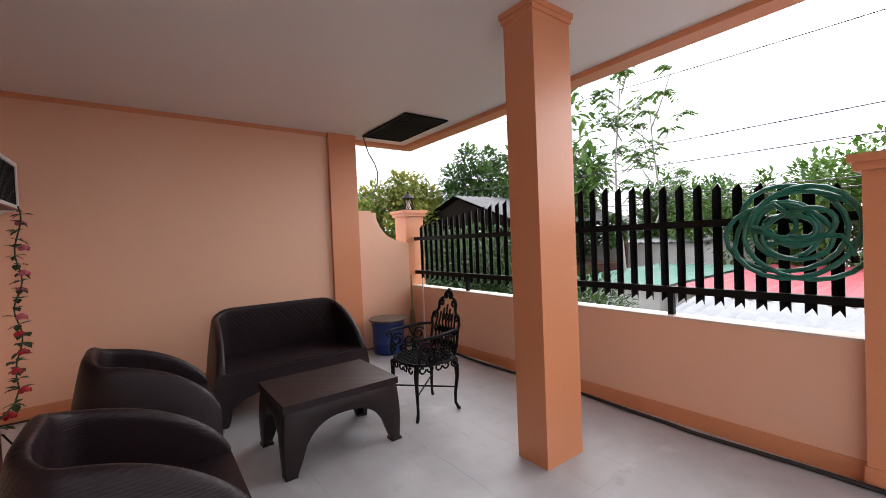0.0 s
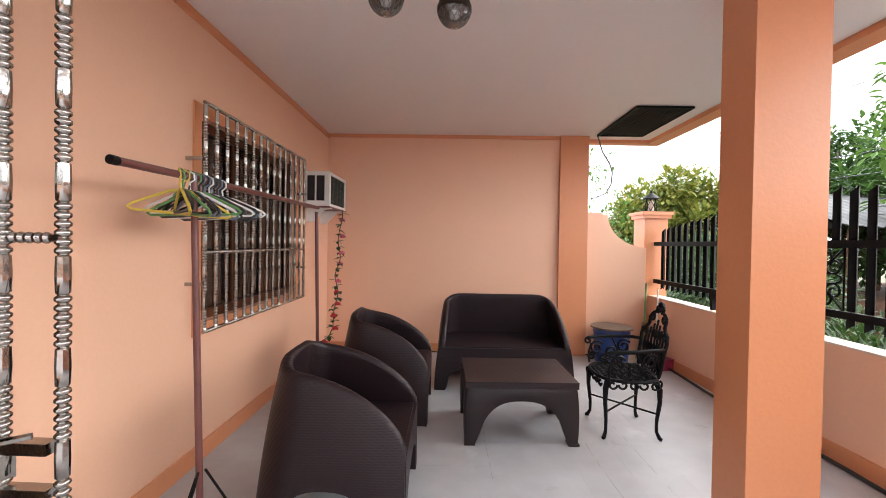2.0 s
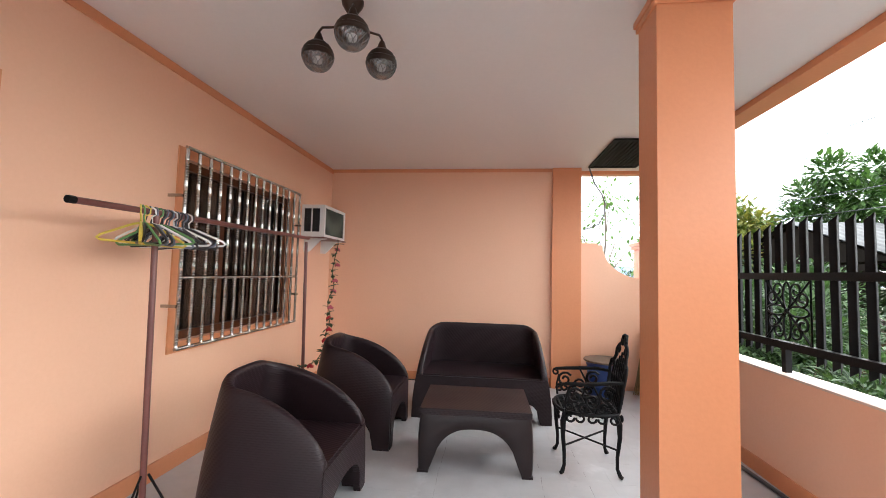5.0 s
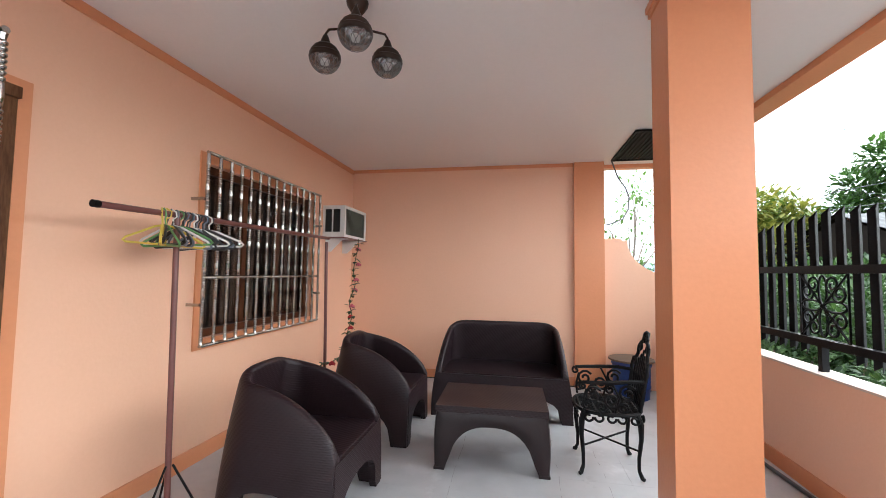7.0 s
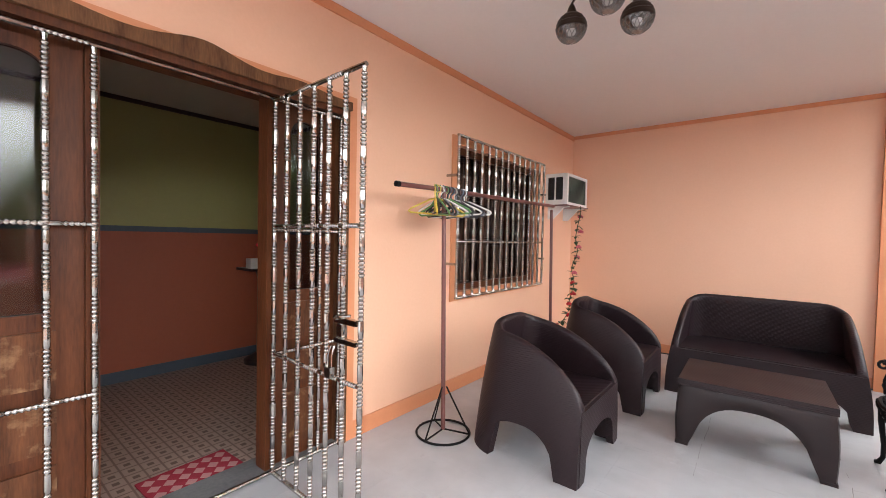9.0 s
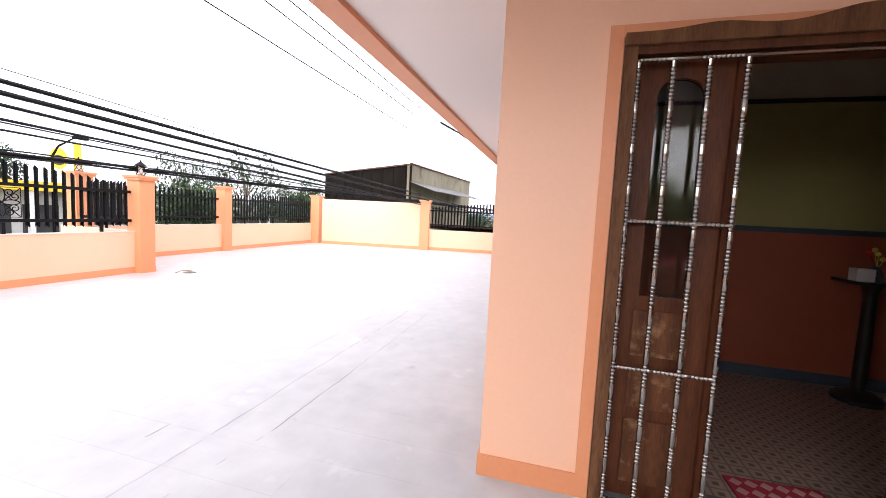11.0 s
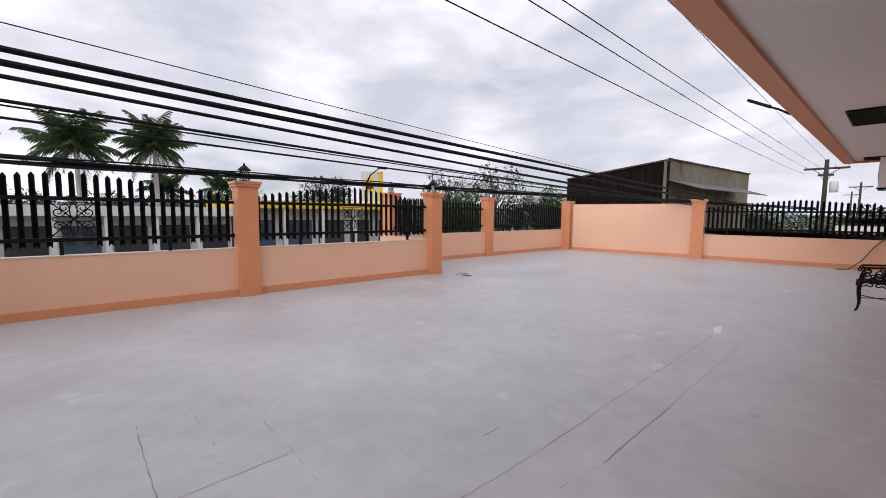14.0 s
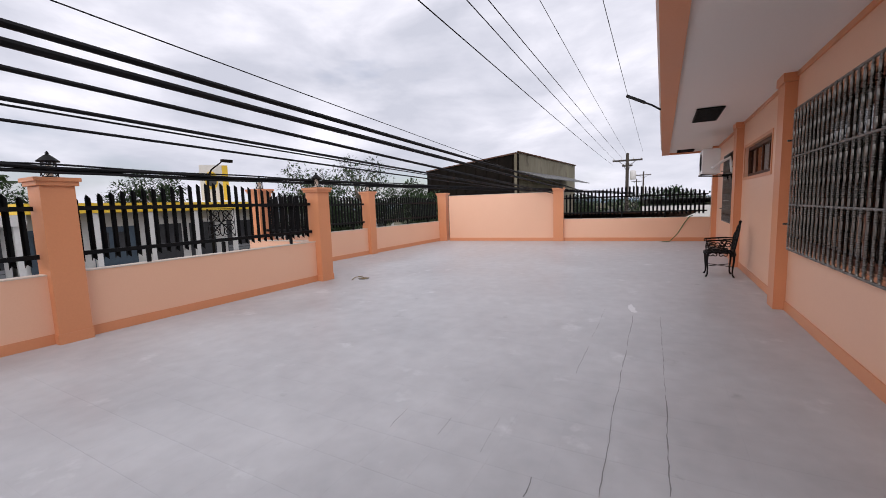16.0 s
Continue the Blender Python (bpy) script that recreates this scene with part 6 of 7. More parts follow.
tree(24.0, 9.5, 3.9, 3.0, 6500, 0.36, "leaves", "green tree beyond the neighbouring roofs", 10, clumps=18)
tree(26.0, -3.0, 4.2, 3.0, 5760, 0.35, "leaves", "green tree beyond the neighbouring roofs", 12, clumps=18)
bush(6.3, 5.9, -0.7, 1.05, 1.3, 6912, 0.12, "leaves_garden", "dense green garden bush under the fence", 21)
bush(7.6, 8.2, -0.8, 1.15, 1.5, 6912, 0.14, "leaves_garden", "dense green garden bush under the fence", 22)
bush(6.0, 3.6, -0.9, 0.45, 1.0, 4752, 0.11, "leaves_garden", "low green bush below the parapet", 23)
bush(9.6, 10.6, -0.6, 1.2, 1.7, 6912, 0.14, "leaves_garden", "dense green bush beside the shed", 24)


def ribbed(bm, x0, y0, z0, x1, y1, z1, pitch=0.25, amp=0.025, along="x"):
    """A corrugated sheet sloping from z0 to z1 along x (or y), ribs running up the slope."""
    a0, a1 = (y0, y1) if along == "x" else (x0, x1)
    n = max(8, int((a1 - a0) / pitch * 4))
    rows_ = []
    for side in (0, 1):
        for lift in (0.0, -0.02):
            row = []
            for i in range(n + 1):
                u = a0 + (a1 - a0) * i / n
                w = amp * math.cos(u / pitch * math.tau) + lift
                row.append(bm.verts.new(((x0, x1)[side], u, (z0, z1)[side] + w) if along == "x" else (u, (y0, y1)[side], (z0, z1)[side] + w)))
            rows_.append(row)
    for A, C in ((rows_[0], rows_[2]), (rows_[1], rows_[3]), (rows_[0], rows_[1]), (rows_[2], rows_[3])):
        for i in range(n):
            bm.faces.new((A[i], A[i + 1], C[i + 1], C[i]))


def roofed(name, x0, y0, x1, y1, z_low, z_high, mat, label, wall="stucco", pitch=0.25):
    e = thing(name, pose(0, 0, 0), label, "building", "neighbouring low buildings")
    part("wall", B((x0 + 0.2, y0 + 0.2, GZ, x1 - 0.2, y1 - 0.2, z_low - 0.06)), M[wall], e, "plain wall")
    bm = bmesh.new()
    ribbed(bm, x0, y0, z_low, x1, y1, z_high, pitch)
    part("roof", bm, M[mat], e, "corrugated sheet roof")
    return e


roofed("neighbour_house", 5.0, -3.6, 9.3, 3.2, -0.42, 0.2, "tin", "low house with a pale zinc sheet roof beside the porch")
roofed("neighbour_house", 9.8, -5.0, 16.5, 4.1, 0.2, 0.27, "red_tin", "low house with a faded red sheet roof", pitch=0.35)
roofed("neighbour_house", 10.4, 4.3, 16.0, 7.2, 0.2, 0.27, "green_tin", "low house with a faded green sheet roof", pitch=0.35)
roofed("neighbour_house", 5.2, -5.6, 9.2, -3.8, -0.7, -0.25, "green_tin", "small shed with a green sheet roof")
roofed("neighbour_house", 18.0, 3.0, 26.0, 13.0, 1.0, 1.3, "tin", "pale low building behind the roofs")
roofed("neighbour_house", 18.0, -9.0, 26.0, 1.0, 0.9, 1.25, "tin", "pale low building behind the roofs")
shed = thing("open_shed", pose(0, 0, 0), "open shed with a dark gabled sheet roof", "shed")
bm = bmesh.new()
ribbed(bm, 10.6, 8.8, 1.95, 18.0, 12.0, 3.1, 0.3, 0.02, "y")
part("roof_slope", bm, M["old_tin"], shed, "dull grey sheet roof slope")
bm = bmesh.new()
ribbed(bm, 10.6, 15.8, 1.9, 18.0, 12.0, 3.1, 0.3, 0.02, "y")
part("roof_slope", bm, M["dark_tin"], shed, "dark weathered roof slope")
bm = bmesh.new()
prism(bm, [(9.1, 1.92), (15.4, 1.88), (12.0, 2.95)], "x", 10.75, 10.8)
part("gable", bm, M["dark_tin"], shed, "dark boarded gable")
for i in range(9):
    part("gable_board", B((10.71, 9.6 + i * 0.62, 0.75, 10.745, 10.05 + i * 0.62, 1.85)), M["dark_tin"], shed)
for y in (9.2, 12.0, 15.2):
    for x in (11.0, 14.5, 17.6):
        part("post", B((x - 0.07, y - 0.07, GZ, x + 0.07, y + 0.07, 1.9 if y != 12.0 else 3.0)), M["rust_tin"], shed)
part("floor_wall", B((10.9, 9.3, GZ, 17.8, 15.3, 0.2)), M["rust_tin"], shed, "dark low wall of the shed")


def wire(pts, r=0.012, label="thin overhead electric wire beyond the house"):
    bm = bmesh.new()
    pts = [Vector(p) for p in pts]
    out = []
    for a, b in zip(pts, pts[1:]):
        for i in range(16):
            k = i / 16
            out.append(a.lerp(b, k) - Vector((0, 0, 1.2 * k * (1 - k))))
    out.append(pts[-1])
    tube(bm, out, r, 5)
    return tagged(part("electric_wire", bm, M["h_black"], None, "", True), label, "wire", "wires beyond the house")


for za, zb in ((5.15, 5.9), (3.75, 4.05), (3.22, 3.5), (2.55, 2.65), (2.4, 2.45)):
    wire([(12.0, -14.0, za), (12.0, 14.0, zb), (12.0, 40.0, zb)])


def utility_pole(x, y, top, label, arms=((0.0, 2.4),), yaw=0, box_=False, mat="pole_wood"):
    e = thing("utility_pole", pose(x, y, GZ, 0, 0, yaw), label, "utility pole", "utility poles")
    h = top - GZ
    bm = bmesh.new()
    tube(bm, [(0, 0, 0), (0, 0, h * 0.5), (0.02, 0, h)], [0.19, 0.16, 0.13], 10)
    part("pole", bm, M[mat], e, "", True)
    for drop, ln in arms:
        arm_ = part("crossarm", B((-0.06, -ln / 2, h - 0.75 - drop, 0.06, ln / 2, h - 0.6 - drop)), M[mat], e, bevel=0.01)
        for k in (-0.46, -0.2, 0.2, 0.46):
            bm = bmesh.new()
            lathe(bm, [(0.03, 0), (0.05, 0.06), (0.03, 0.09), (0.05, 0.13), (0.02, 0.17)], 8, Matrix.Translation((0, k * ln, h - 0.6 - drop)))
            part("insulator", bm, M["stucco"], arm_, "pale ceramic insulator", True)
        for s in (-1, 1):
            bm = bmesh.new()
            tube(bm, [(0.08, 0, h - 1.3 - drop), (0.08, s * ln * 0.3, h - 0.72 - drop)], 0.022, 5)
            part("brace", bm, M[mat], e)
    if box_:
        bm = bmesh.new()
        lathe(bm, [(0.24, h - 2.5), (0.27, h - 2.45), (0.27, h - 1.75), (0.2, h - 1.65)], 14, Matrix.Translation((0.0, 0.5, 0)))
        part("transformer", bm, M["stucco"], e, "grey transformer can", True)
    return e


utility_pole(-40.6, -5.7, 5.75, "dark wooden utility pole with a crossarm and transformer", ((0.0, 2.6), (0.5, 0.9)), 0, True)
utility_pole(-85, -6.0, 6.6, "distant utility pole along the street", ((0.0, 2.6),))
utility_pole(11.7, -77.0, 11.6, "grey concrete utility pole beyond the street", ((0.2, 4.4), (1.8, 2.6)), 90, False, "pale_bark")
utility_pole(-120, -9.0, 6.8, "distant utility pole along the street", ((0.0, 2.6),))

# street side, south
palm(2.1, -32.0, 4.75, "tall coconut palm across the street", 31, 2.5, 30)
palm(-1.5, -32.5, 5.2, "tall coconut palm with drooping fronds across the street", 32, 2.45, 30)
palm(-8.5, -47, 3.6, "distant coconut palm beyond the shops", 33, 2.3, 18)
for k, (bx_, by_, top_) in enumerate(((-2.5, -36.5, 1.7), (1.5, -37.5, 2.1), (5.0, -36.5, 1.9), (9.0, -37.5, 2.4), (13.0, -37.0, 2.6), (17.0, -36.0, 2.4))):
    tree(bx_, by_, top_, 2.3, 4200, 0.3, "leaves_dark", "dark green tree behind the low shops", 60 + k, clumps=16)
bush(9.2, -21.5, -3.3, 1.0, 2.4, 5200, 0.26, "leaves_dark", "tall dark green bush at the street edge", 71)
bush(6.6, -22.5, -3.3, 0.2, 1.8, 4200, 0.24, "leaves_dark", "dark green bush at the street edge", 72)
palm(13.5, -40, 5.6, "coconut palm beyond the shops", 34, 3.2)
palm(-3.5, -44, 3.0, "distant low coconut palm beyond the shops", 35, 2.6, 16)


def shop(x0, x1, y, z1, label, band="stucco", bays=6, seed=0, dark="shop_dark"):
    """A low row of shops facing the street, with an eaves band, dark panels for the open bays, and shutters."""
    r = random.Random(seed)
    e = thing("shop_row", pose(0, 0, 0), label, "building", "low shops across the street")
    part("wall", B((x0, y - 7, GZ, x1, y, z1 - 0.5)), M["stucco"], e, "off-white painted wall")
    part("eaves_band", B((x0 - 0.3, y - 7.2, z1 - 0.495, x1 + 0.3, y + 1.4, z1)), M[band], e)
    w = (x1 - x0) / bays
    for i in range(bays):
        a = x0 + i * w
        kind = r.choice(("open", "shutter", "open", "glass"))
        # the wall is uncut: dark panels carry the shade of the bays and windows
        part("opening", B((a + 0.25, y + 0.004, GZ + 0.1, a + w - 0.25, y + 0.05, min(z1 - 1.0, GZ + 4.2))), M[dark if kind != "glass" else "shop_blue"], e, "dark flat panel with the shop's inner shade as its colour")
        if kind == "shutter":
            for k in range(12):
                part("shutter_slat", B((a + 0.25, y + 0.06, GZ + 0.15 + k * 0.2, a + w - 0.25, y + 0.09, GZ + 0.32 + k * 0.2)), M["tin"], e)
        part("pillar", B((a - 0.12, y + 1.1, GZ, a + 0.12, y + 1.3, z1 - 0.5)), M["stucco"], e)
        for q in (0.28, 0.62) if z1 > 1.2 else ():
            part("window", B((a + w * q, y + 0.052, GZ + 3.0, a + w * (q + 0.2), y + 0.08, GZ + 3.9)), M["shop_dark"], e, "small dark panel with an upper window's shade as its colour")
    return e


shop(-4.5, 13.0, -28.5, 1.55, "long low off-white shop row across the street", "stucco", 9, 3)
shop(-17.5, -5.0, -29.0, 2.05, "off-white filling station shop with a yellow eaves band", "sign_yellow", 5, 4)
shop(14.0, 34.0, -29.0, 1.6, "long low pale shop row across the street", "tin", 7, 5)
shop(-40, -20, -34.0, 0.9, "low pale building across the street", "tin", 6, 6)
sign = thing("sign_pylon", pose(-14.6, -29.0, GZ, 0, 0, -31), "tall white and yellow sign board on a pylon", "sign")
part("pylon", B((-0.15, -0.15, 0, 0.15, 0.15, 5.6)), M["stucco"], sign)
sign_face = part("board", B((-0.55, -0.12, 5.6, 0.75, 0.12, 7.9)), M["stucco"], sign, "white sign board")
part("yellow_edge", B((-0.9, -0.12, 5.6, -0.555, 0.12, 7.9)), M["sign_yellow"], sign, "yellow edge strip")
bm = bmesh.new()
lathe(bm, [(0.5, 0.0), (0.5, 0.02)], 24, pose(0.1, 0.141, 6.9, 90) @ Matrix.Diagonal((0.75, 1.2, 1, 1)))
emblem = part("emblem", bm, M["sign_yellow"], sign_face, "plain yellow oval emblem")
bm = bmesh.new()
lathe(bm, [(0.29, 0.0), (0.29, 0.02)], 20, pose(0.1, 0.165, 6.8, 90))
part("emblem_mark", bm, M["shop_dark"], sign_face, "plain dark mark")
sl = thing("street_lamp", pose(-13.6, -28.0, GZ), "grey street lamp with a slanted arm", "street lamp")
bm = bmesh.new()
tube(bm, [(0, 0, 0), (0, 0, 6.9), (-0.3, 0, 7.5), (-1.1, 0, 8.1)], [0.09, 0.07, 0.05, 0.04], 8)
part("pole", bm, M["dark_tin"], sl, "", True)
part("lamp_head", B((-1.75, -0.14, 8.05, -1.05, 0.14, 8.22)), M["dark_tin"], sl, bevel=0.03)


def parked(x, y, paint, label, seed=0, yaw=0.0):
    e = thing("parked_car", pose(x, y, GZ + 0.02, 0, 0, yaw), label, "car", "cars by the shops")
    bm = bmesh.new()
    prism(bm, [(-2.1, 0.3), (2.1, 0.3), (2.15, 0.75), (1.3, 0.95), (0.75, 1.45), (-1.2, 1.5), (-1.9, 0.98), (-2.15, 0.9)], "y", -0.82, 0.82)
    part("body", bm, M[paint], e, "", bevel=0.06)
    part("side_glass", B((-1.2, 0.825, 1.0, 0.7, 0.84, 1.38)), M["shop_dark"], e, "dark side window")
    for wx in (-1.3, 1.35):
        for wy in (-0.8, 0.8):
            bm = bmesh.new()
            lathe(bm, [(0.2, -0.1), (0.32, -0.1), (0.33, 0.0), (0.32, 0.1), (0.2, 0.1)], 18, Matrix.Translation((wx, wy, 0.32)) @ Matrix.Rotation(math.pi / 2, 4, "X"))
            part("wheel", bm, M["h_black"], e, "black tyre", True)
    return e


parked(-1.5, -25.6, "blue", "blue car parked by the shops")
parked(-9.0, -26.0, "stucco", "white car parked by the shops")
parked(3.5, -26.0, "stucco", "white car parked by the shops")

tree(-20.5, -26.5, 4.6, 2.2, 2400, 0.26, "leaves_dark", "half-bare dark tree by the street", 41, trunk_r=0.14, low=0.35, clumps=22, dense=0.95)
tree(-27.0, -27.0, 5.6, 2.8, 3000, 0.3, "leaves_dark", "half-bare dark tree by the street", 42, trunk_r=0.16, low=0.35, clumps=24, dense=0.95)
tree(-34.0, -27.0, 3.6, 2.6, 5200, 0.3, "leaves_dark", "round dark green tree by the street", 43, clumps=18)
tree(-16.0, -40.0, 4.4, 2.6, 5200, 0.3, "leaves_dark", "round dark green tree behind the shops", 44, clumps=18)
tree(-30.0, -36.0, 3.4, 2.6, 5200, 0.3, "leaves", "round green tree behind the shops", 45, clumps=18)
tree(9.0, -44.0, 2.6, 3.2, 5200, 0.3, "leaves_dark", "dark green tree behind the shops", 46, clumps=18)
tree(-7.0, -39.0, 2.9, 2.6, 5200, 0.3, "leaves_dark", "dark green tree behind the shops", 47, clumps=16)
tree(-48.0, -2.0, 2.0, 3.0, 5200, 0.3, "leaves_dark", "dark green tree west of the deck", 48, clumps=18)
tree(-55.0, -14.0, 1.7, 3.2, 5200, 0.3, "leaves_dark", "dark green tree west of the deck", 49, clumps=18)
tree(-34.0, 4.0, 3.6, 2.4, 5200, 0.3, "leaves_dark", "dark green tree west of the house", 50, clumps=18)
bush(-15.5, -13.0, -0.8, 1.3, 1.6, 5616, 0.17, "leaves_dark", "dark green bush behind the deck fence", 51)
bush(-9.5, -13.5, -0.8, 1.2, 1.5, 5616, 0.17, "leaves_dark", "dark green bush behind the deck fence", 52)

# warehouse to the west
wh = thing("warehouse", pose(0, 0, 0), "dark sheet-clad warehouse with a stained concrete front", "warehouse")
A_, B_, C_ = Vector((-26.0, -11.8, 0)), Vector((-34.5, -24.2, 0)), Vector((-41.0, -10.6, 0))
D_ = B_ + C_ - A_


def slab(bm, p, q, z0, z1, t, ztop_q=None):
    """An upright slab from p to q."""
    d = (q - p).normalized()
    n = Vector((-d.y, d.x, 0)) * t
    zq = z1 if ztop_q is None else ztop_q
    v = [bm.verts.new((c.x, c.y, z)) for c, z in ((p, z0), (q, z0), (q, zq), (p, z1), (p + n, z0), (q + n, z0), (q + n, zq), (p + n, z1))]
    for f in ((0, 1, 2, 3), (7, 6, 5, 4), (0, 4, 5, 1), (1, 5, 6, 2), (2, 6, 7, 3), (3, 7, 4, 0)):
        bm.faces.new([v[i] for i in f])


bm = bmesh.new()
slab(bm, A_, B_, GZ, 4.85, -0.2)
part("side_wall", bm, M["dark_tin"], wh, "dark weathered sheet wall")
for i in range(9):
    p = A_.lerp(B_, (i + 0.3) / 9)
    q = A_.lerp(B_, (i + 0.33) / 9)
    bm = bmesh.new()
    slab(bm, p, q, 2.2, 4.7, 0.06)
    part("wall_stud", bm, M["dark_tin"], wh)
bm = bmesh.new()
slab(bm, C_, A_, GZ, 4.95, -0.2)
part("front_wall", bm, M["stained"], wh, "stained grey-green concrete wall")
bm = bmesh.new()
slab(bm, C_, A_, 4.9505, 5.03, 0.12)
slab(bm, A_, B_, 4.8505, 4.95, 0.1)
part("roof_edge", bm, M["rust_tin"], wh, "rusty roof edging")
bm = bmesh.new()
slab(bm, D_, C_, GZ, 4.8, -0.2)
slab(bm, B_, D_, GZ, 4.8, -0.2)
part("rear_wall", bm, M["dark_tin"], wh)
bm = bmesh.new()
v = [bm.verts.new((p.x, p.y, 4.8)) for p in (A_, B_, D_, C_)]
w = [bm.verts.new((p.x, p.y, 4.7)) for p in (A_, B_, D_, C_)]
bm.faces.new(v)
bm.faces.new(w[::-1])
part("roof", bm, M["dark_tin"], wh)
aw = bmesh.new()
d_ = (C_ - A_).normalized()
for i in range(24):
    p, q = A_ + d_ * (0.1 + i * 0.5), A_ + d_ * (0.1 + i * 0.5 + 0.46)
    o = Vector((0.35, 1.0, 0)).normalized() * 2.4
    vv = [aw.verts.new(c) for c in ((p.x, p.y, 3.7), (q.x, q.y, 3.7), (q.x + o.x, q.y + o.y, 3.0), (p.x + o.x, p.y + o.y, 3.0))]
    ww = [aw.verts.new(c.co - Vector((0, 0, 0.05))) for c in vv]
    aw.faces.new(vv)
    aw.faces.new(ww[::-1])
    for k in range(4):
        aw.faces.new((vv[k], ww[k], ww[(k + 1) % 4], vv[(k + 1) % 4]))
part("awning", aw, M["old_tin"], wh, "grey corrugated awning")
roofed("neighbour_house", -24.0, -8.0, -15.2, -1.5, 0.35, 0.9, "rust_tin", "low house with a rusty roof west of the deck")
roofed("neighbour_house", -34.0, -4.0, -26.0, 4.0, 1.0, 1.4, "tin", "low pale house west of the deck")

# far tree belt and hills
r = random.Random(77)
bm = bmesh.new()
for i in range(260):
    a = i / 260 * math.tau + r.uniform(-0.01, 0.01)
    dist = r.uniform(75, 130)
    c = Vector((dist * math.cos(a), dist * math.sin(a), 0))
    hh, ww = r.uniform(3.8, 6.8), r.uniform(3, 5)
    tube(bm, [(c.x, c.y, GZ), (c.x, c.y, GZ + hh * 0.6)], 0.2, 4)
    for _ in range(230):
        d = rand_dir(r, -0.3)
        one_leaf(bm, c + Vector((d.x * ww, d.y * ww, GZ + hh * 0.55 + d.z * hh * 0.45)) * 1.0, d + rand_dir(r), r.uniform(0.5, 0.95), Vector((0, 0, 1)))
tagged(part("far_trees", bm, M["leaves_dark"]), "belt of dark green trees in the distance", "trees", "", "stuff")
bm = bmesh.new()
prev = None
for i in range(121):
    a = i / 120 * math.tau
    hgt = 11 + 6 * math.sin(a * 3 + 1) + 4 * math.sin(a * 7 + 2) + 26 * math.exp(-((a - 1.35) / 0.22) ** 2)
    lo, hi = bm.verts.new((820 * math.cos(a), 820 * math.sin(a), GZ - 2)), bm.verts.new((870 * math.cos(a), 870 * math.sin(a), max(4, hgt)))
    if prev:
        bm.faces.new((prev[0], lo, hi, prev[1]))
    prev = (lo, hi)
tagged(part("backdrop_hills", bm, M["hill"], None, "", True), "hills on the horizon, coloured with blue haze", "hills", "", "structure")

# ---- deck tiles: the nearest as pieces, the rest as one sheet of tiles ----
PITCH, GAP = 0.315, 0.0006


def on_deck(x, y):
    if x > 4.2 or y > 5.3 or y < -10.45:
        return False
    if x < 0.0 and y > SY - 0.02:
        return False
    if x < -3.7 and y < -10.45:
        return False
    return x > -13.4


floor_ob = bpy.data.objects["floor"]
proto = None
rest = bmesh.new()
count = 0
H = PITCH / 2 - GAP / 2
for i in range(-50, 8):
    for j in range(-34, 30):
        x, y = 2.09 - PITCH / 2 + i * PITCH, -3.795 + PITCH / 2 + j * PITCH
        if not on_deck(x, y):
            continue
        near = (0.9 < x < 3.9 and -1.0 < y < 3.6) or (-1.2 < x < 2.9 and -4.2 < y < -1.9)
        if near and count < 300:
            count += 1
            if proto is None:
                proto = part("tile", B((-H, -H, -0.0025, H, H, 0.0)), M["floor"], floor_ob)
                proto.matrix_basis = pose(x, y, 0)
            else:
                shared("tile", proto, pose(x, y, 0), floor_ob)
        else:
            v = [rest.verts.new(c) for c in ((x - H, y - H, 0), (x + H, y - H, 0), (x + H, y + H, 0), (x - H, y + H, 0))]
            rest.faces.new(v)
            w = [rest.verts.new((c.co.x, c.co.y, -0.0025)) for c in v]
            for a in range(4):
                rest.faces.new((v[a], w[a], w[(a + 1) % 4], v[(a + 1) % 4]))
tagged(part("deck_tiles", rest, M["floor"], floor_ob), "", "", "", "stuff")

# joints that have opened in the deck paint
M["open_joint"] = surface("open_dark_joint", (0.13, 0.13, 0.13), (0.32, 0.315, 0.31), 0.85, big=3, fine=30, placed=True)


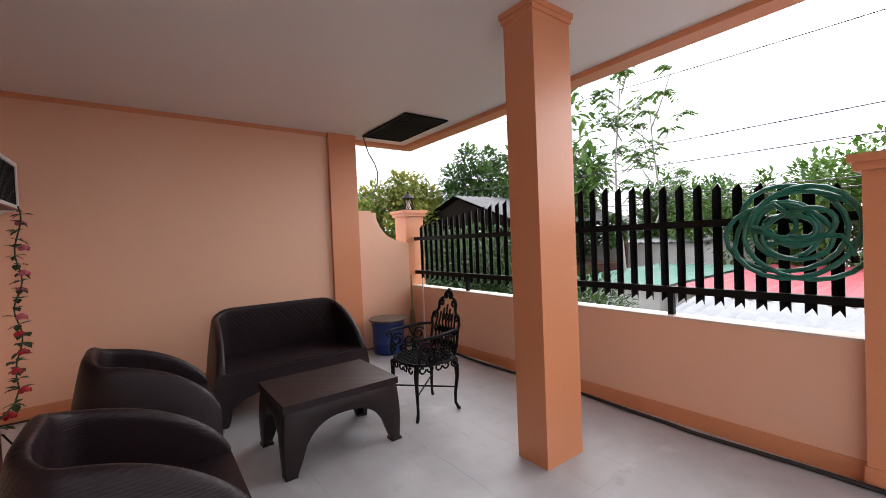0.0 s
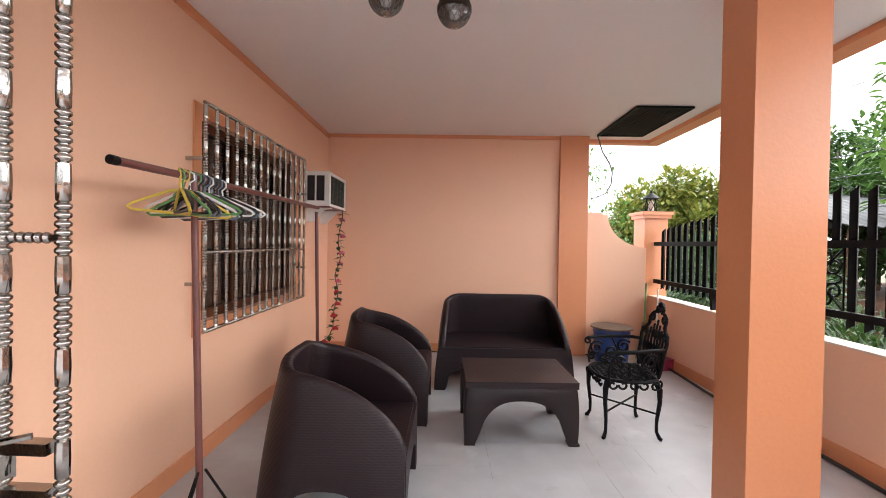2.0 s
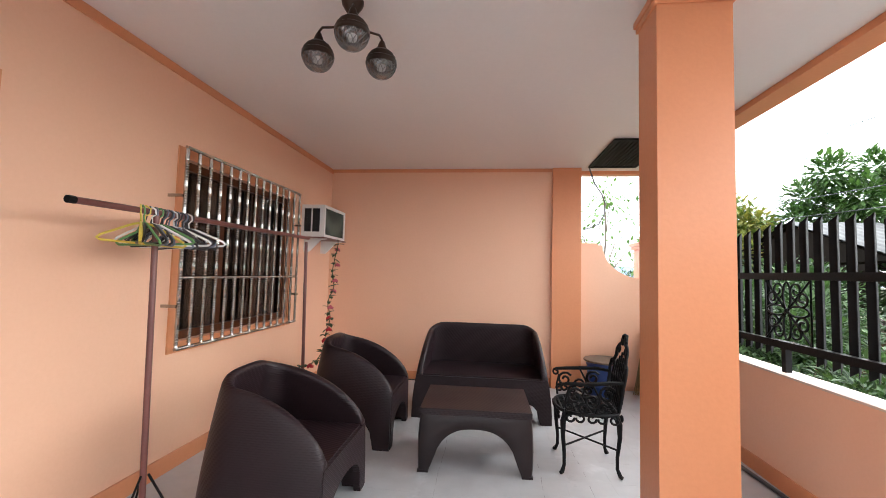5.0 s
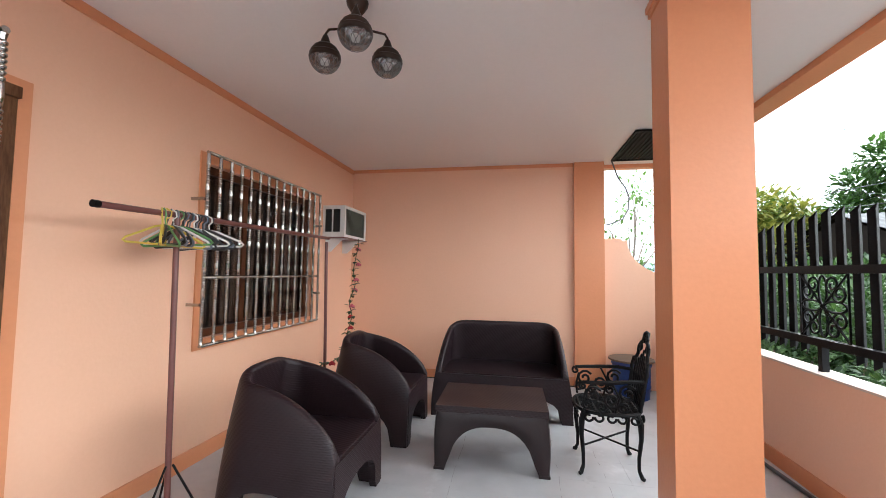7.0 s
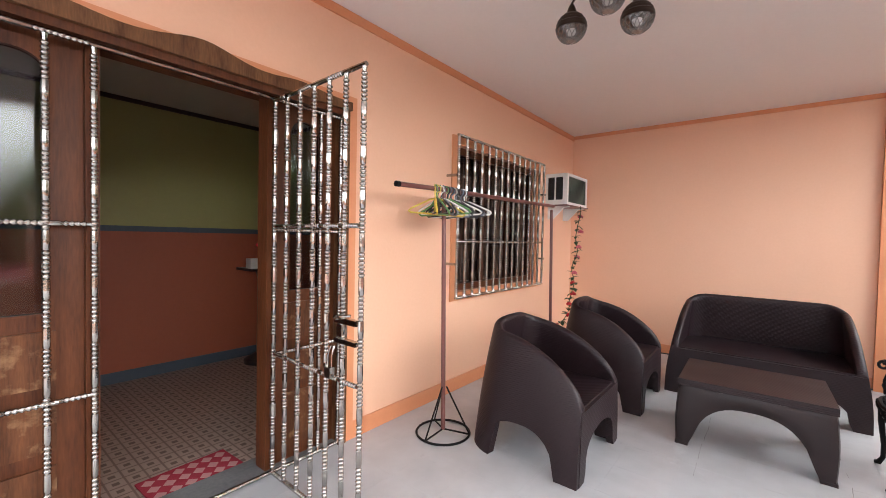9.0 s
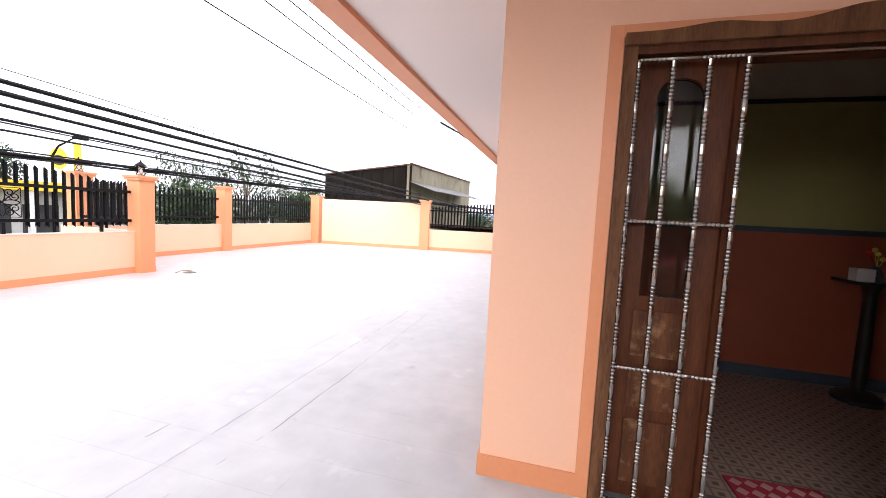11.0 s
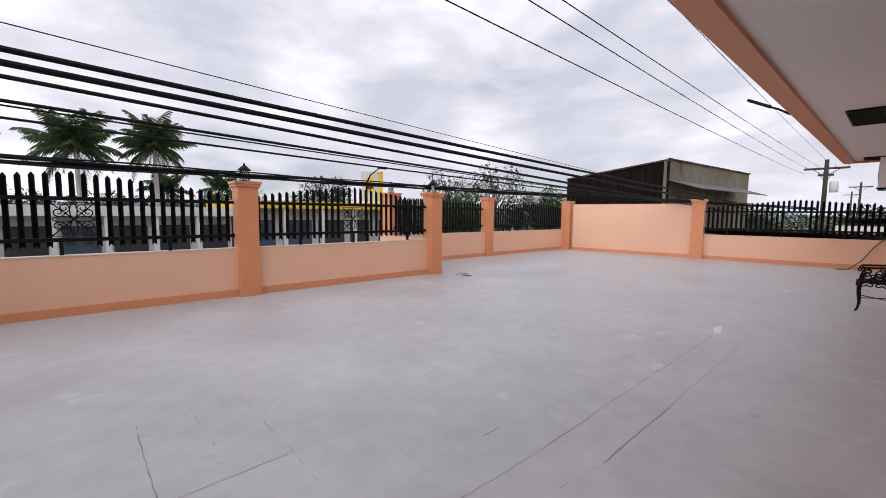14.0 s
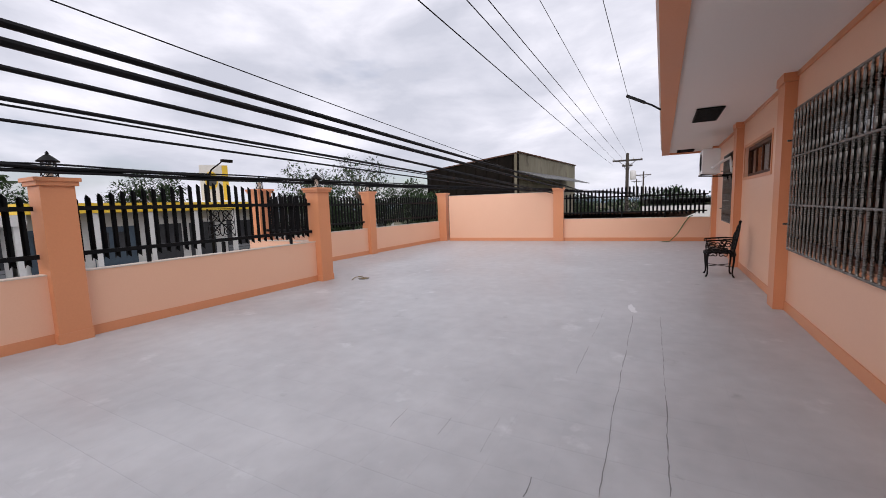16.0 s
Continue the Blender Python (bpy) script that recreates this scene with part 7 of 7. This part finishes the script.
def joint(x0, y0, x1, y1, seed, w=0.006, gaps=0.25):
    """A broken dark line in the paint, of uneven width."""
    rr = random.Random(seed)
    bm = bmesh.new()
    a, b = Vector((x0, y0, 0)), Vector((x1, y1, 0))
    n = max(4, int((b - a).length / 0.06))
    d = (b - a).normalized()
    s = Vector((-d.y, d.x, 0))
    pts = [a.lerp(b, i / n) + s * (rr.uniform(-0.004, 0.004) + 0.003 * math.sin(i * 0.45 + seed)) for i in range(n + 1)]
    ws = [w * rr.uniform(0.2, 0.75) for _ in pts]
    for i in range(n):
        if rr.random() < gaps:
            continue
        q = [pts[i] - s * ws[i] / 2, pts[i + 1] - s * ws[i + 1] / 2, pts[i + 1] + s * ws[i + 1] / 2, pts[i] + s * ws[i] / 2]
        bm.faces.new([bm.verts.new((v.x, v.y, 0.0012)) for v in q])
    tagged(part("open_joint", bm, M["open_joint"], floor_ob), "", "", "", "stuff")


for k, (x0, y0, x1, y1, w, gp) in enumerate((
        (2.40, -3.772, 1.33, -3.807, 0.009, 0.15), (1.377, -2.93, 0.2, -2.89, 0.008, 0.25), (0.2, -2.895, -0.741, -2.92, 0.01, 0.03), (-0.741, -2.92, -3.2, -2.942, 0.01, 0.08),
        (1.15, -2.72, 0.053, -2.60, 0.006, 0.4), (0.053, -2.598, -1.068, -2.61, 0.01, 0.05), (-1.068, -2.61, -3.268, -2.657, 0.008, 0.12), (-1.2, -3.252, -3.45, -3.285, 0.007, 0.35),
        (1.33, -4.81, 1.30, -3.48, 0.006, 0.45), (1.95, -4.71, 1.936, -3.47, 0.009, 0.2), (1.65, -4.76, 1.62, -4.1, 0.006, 0.5), (2.6, -5.0, 2.57, -4.06, 0.007, 0.4),
        (0.06, -3.849, -0.142, -3.855, 0.009, 0.0), (0.12, -4.169, -0.108, -4.19, 0.006, 0.2), (0.117, -3.541, -0.277, -3.569, 0.006, 0.3), (0.354, -3.211, 0.2, -3.222, 0.009, 0.0),
        (1.85, 3.5, 1.85, 2.0, 0.0045, 0.45), (2.56, 3.2, 2.56, 1.6, 0.0045, 0.4), (2.87, 3.0, 2.88, 1.9, 0.0045, 0.4))):
    joint(x0, y0, x1, y1, 100 + k, w, gp)

# a scraped pale spot in the paint
M["scrape"] = surface("scraped_pale_paint", (0.62, 0.62, 0.63), (0.78, 0.78, 0.79), 0.6, big=6, fine=40, placed=True)
bm = bmesh.new()
rr = random.Random(5)
for k in range(3):
    cx, cy = -3.5 + 0.11 * (k - 1), -2.975 + 0.03 * (k - 1)
    ring = [(cx + (0.17 - 0.05 * k) * math.cos(a) * rr.uniform(0.7, 1.1), cy + 0.035 * math.sin(a) * rr.uniform(0.6, 1.2)) for a in [i * math.tau / 14 for i in range(14)]]
    bm.faces.new([bm.verts.new((x, y, 0.0014 + 0.0002 * k)) for x, y in ring])
tagged(part("scraped_spot", bm, M["scrape"], floor_ob), "", "", "", "stuff")
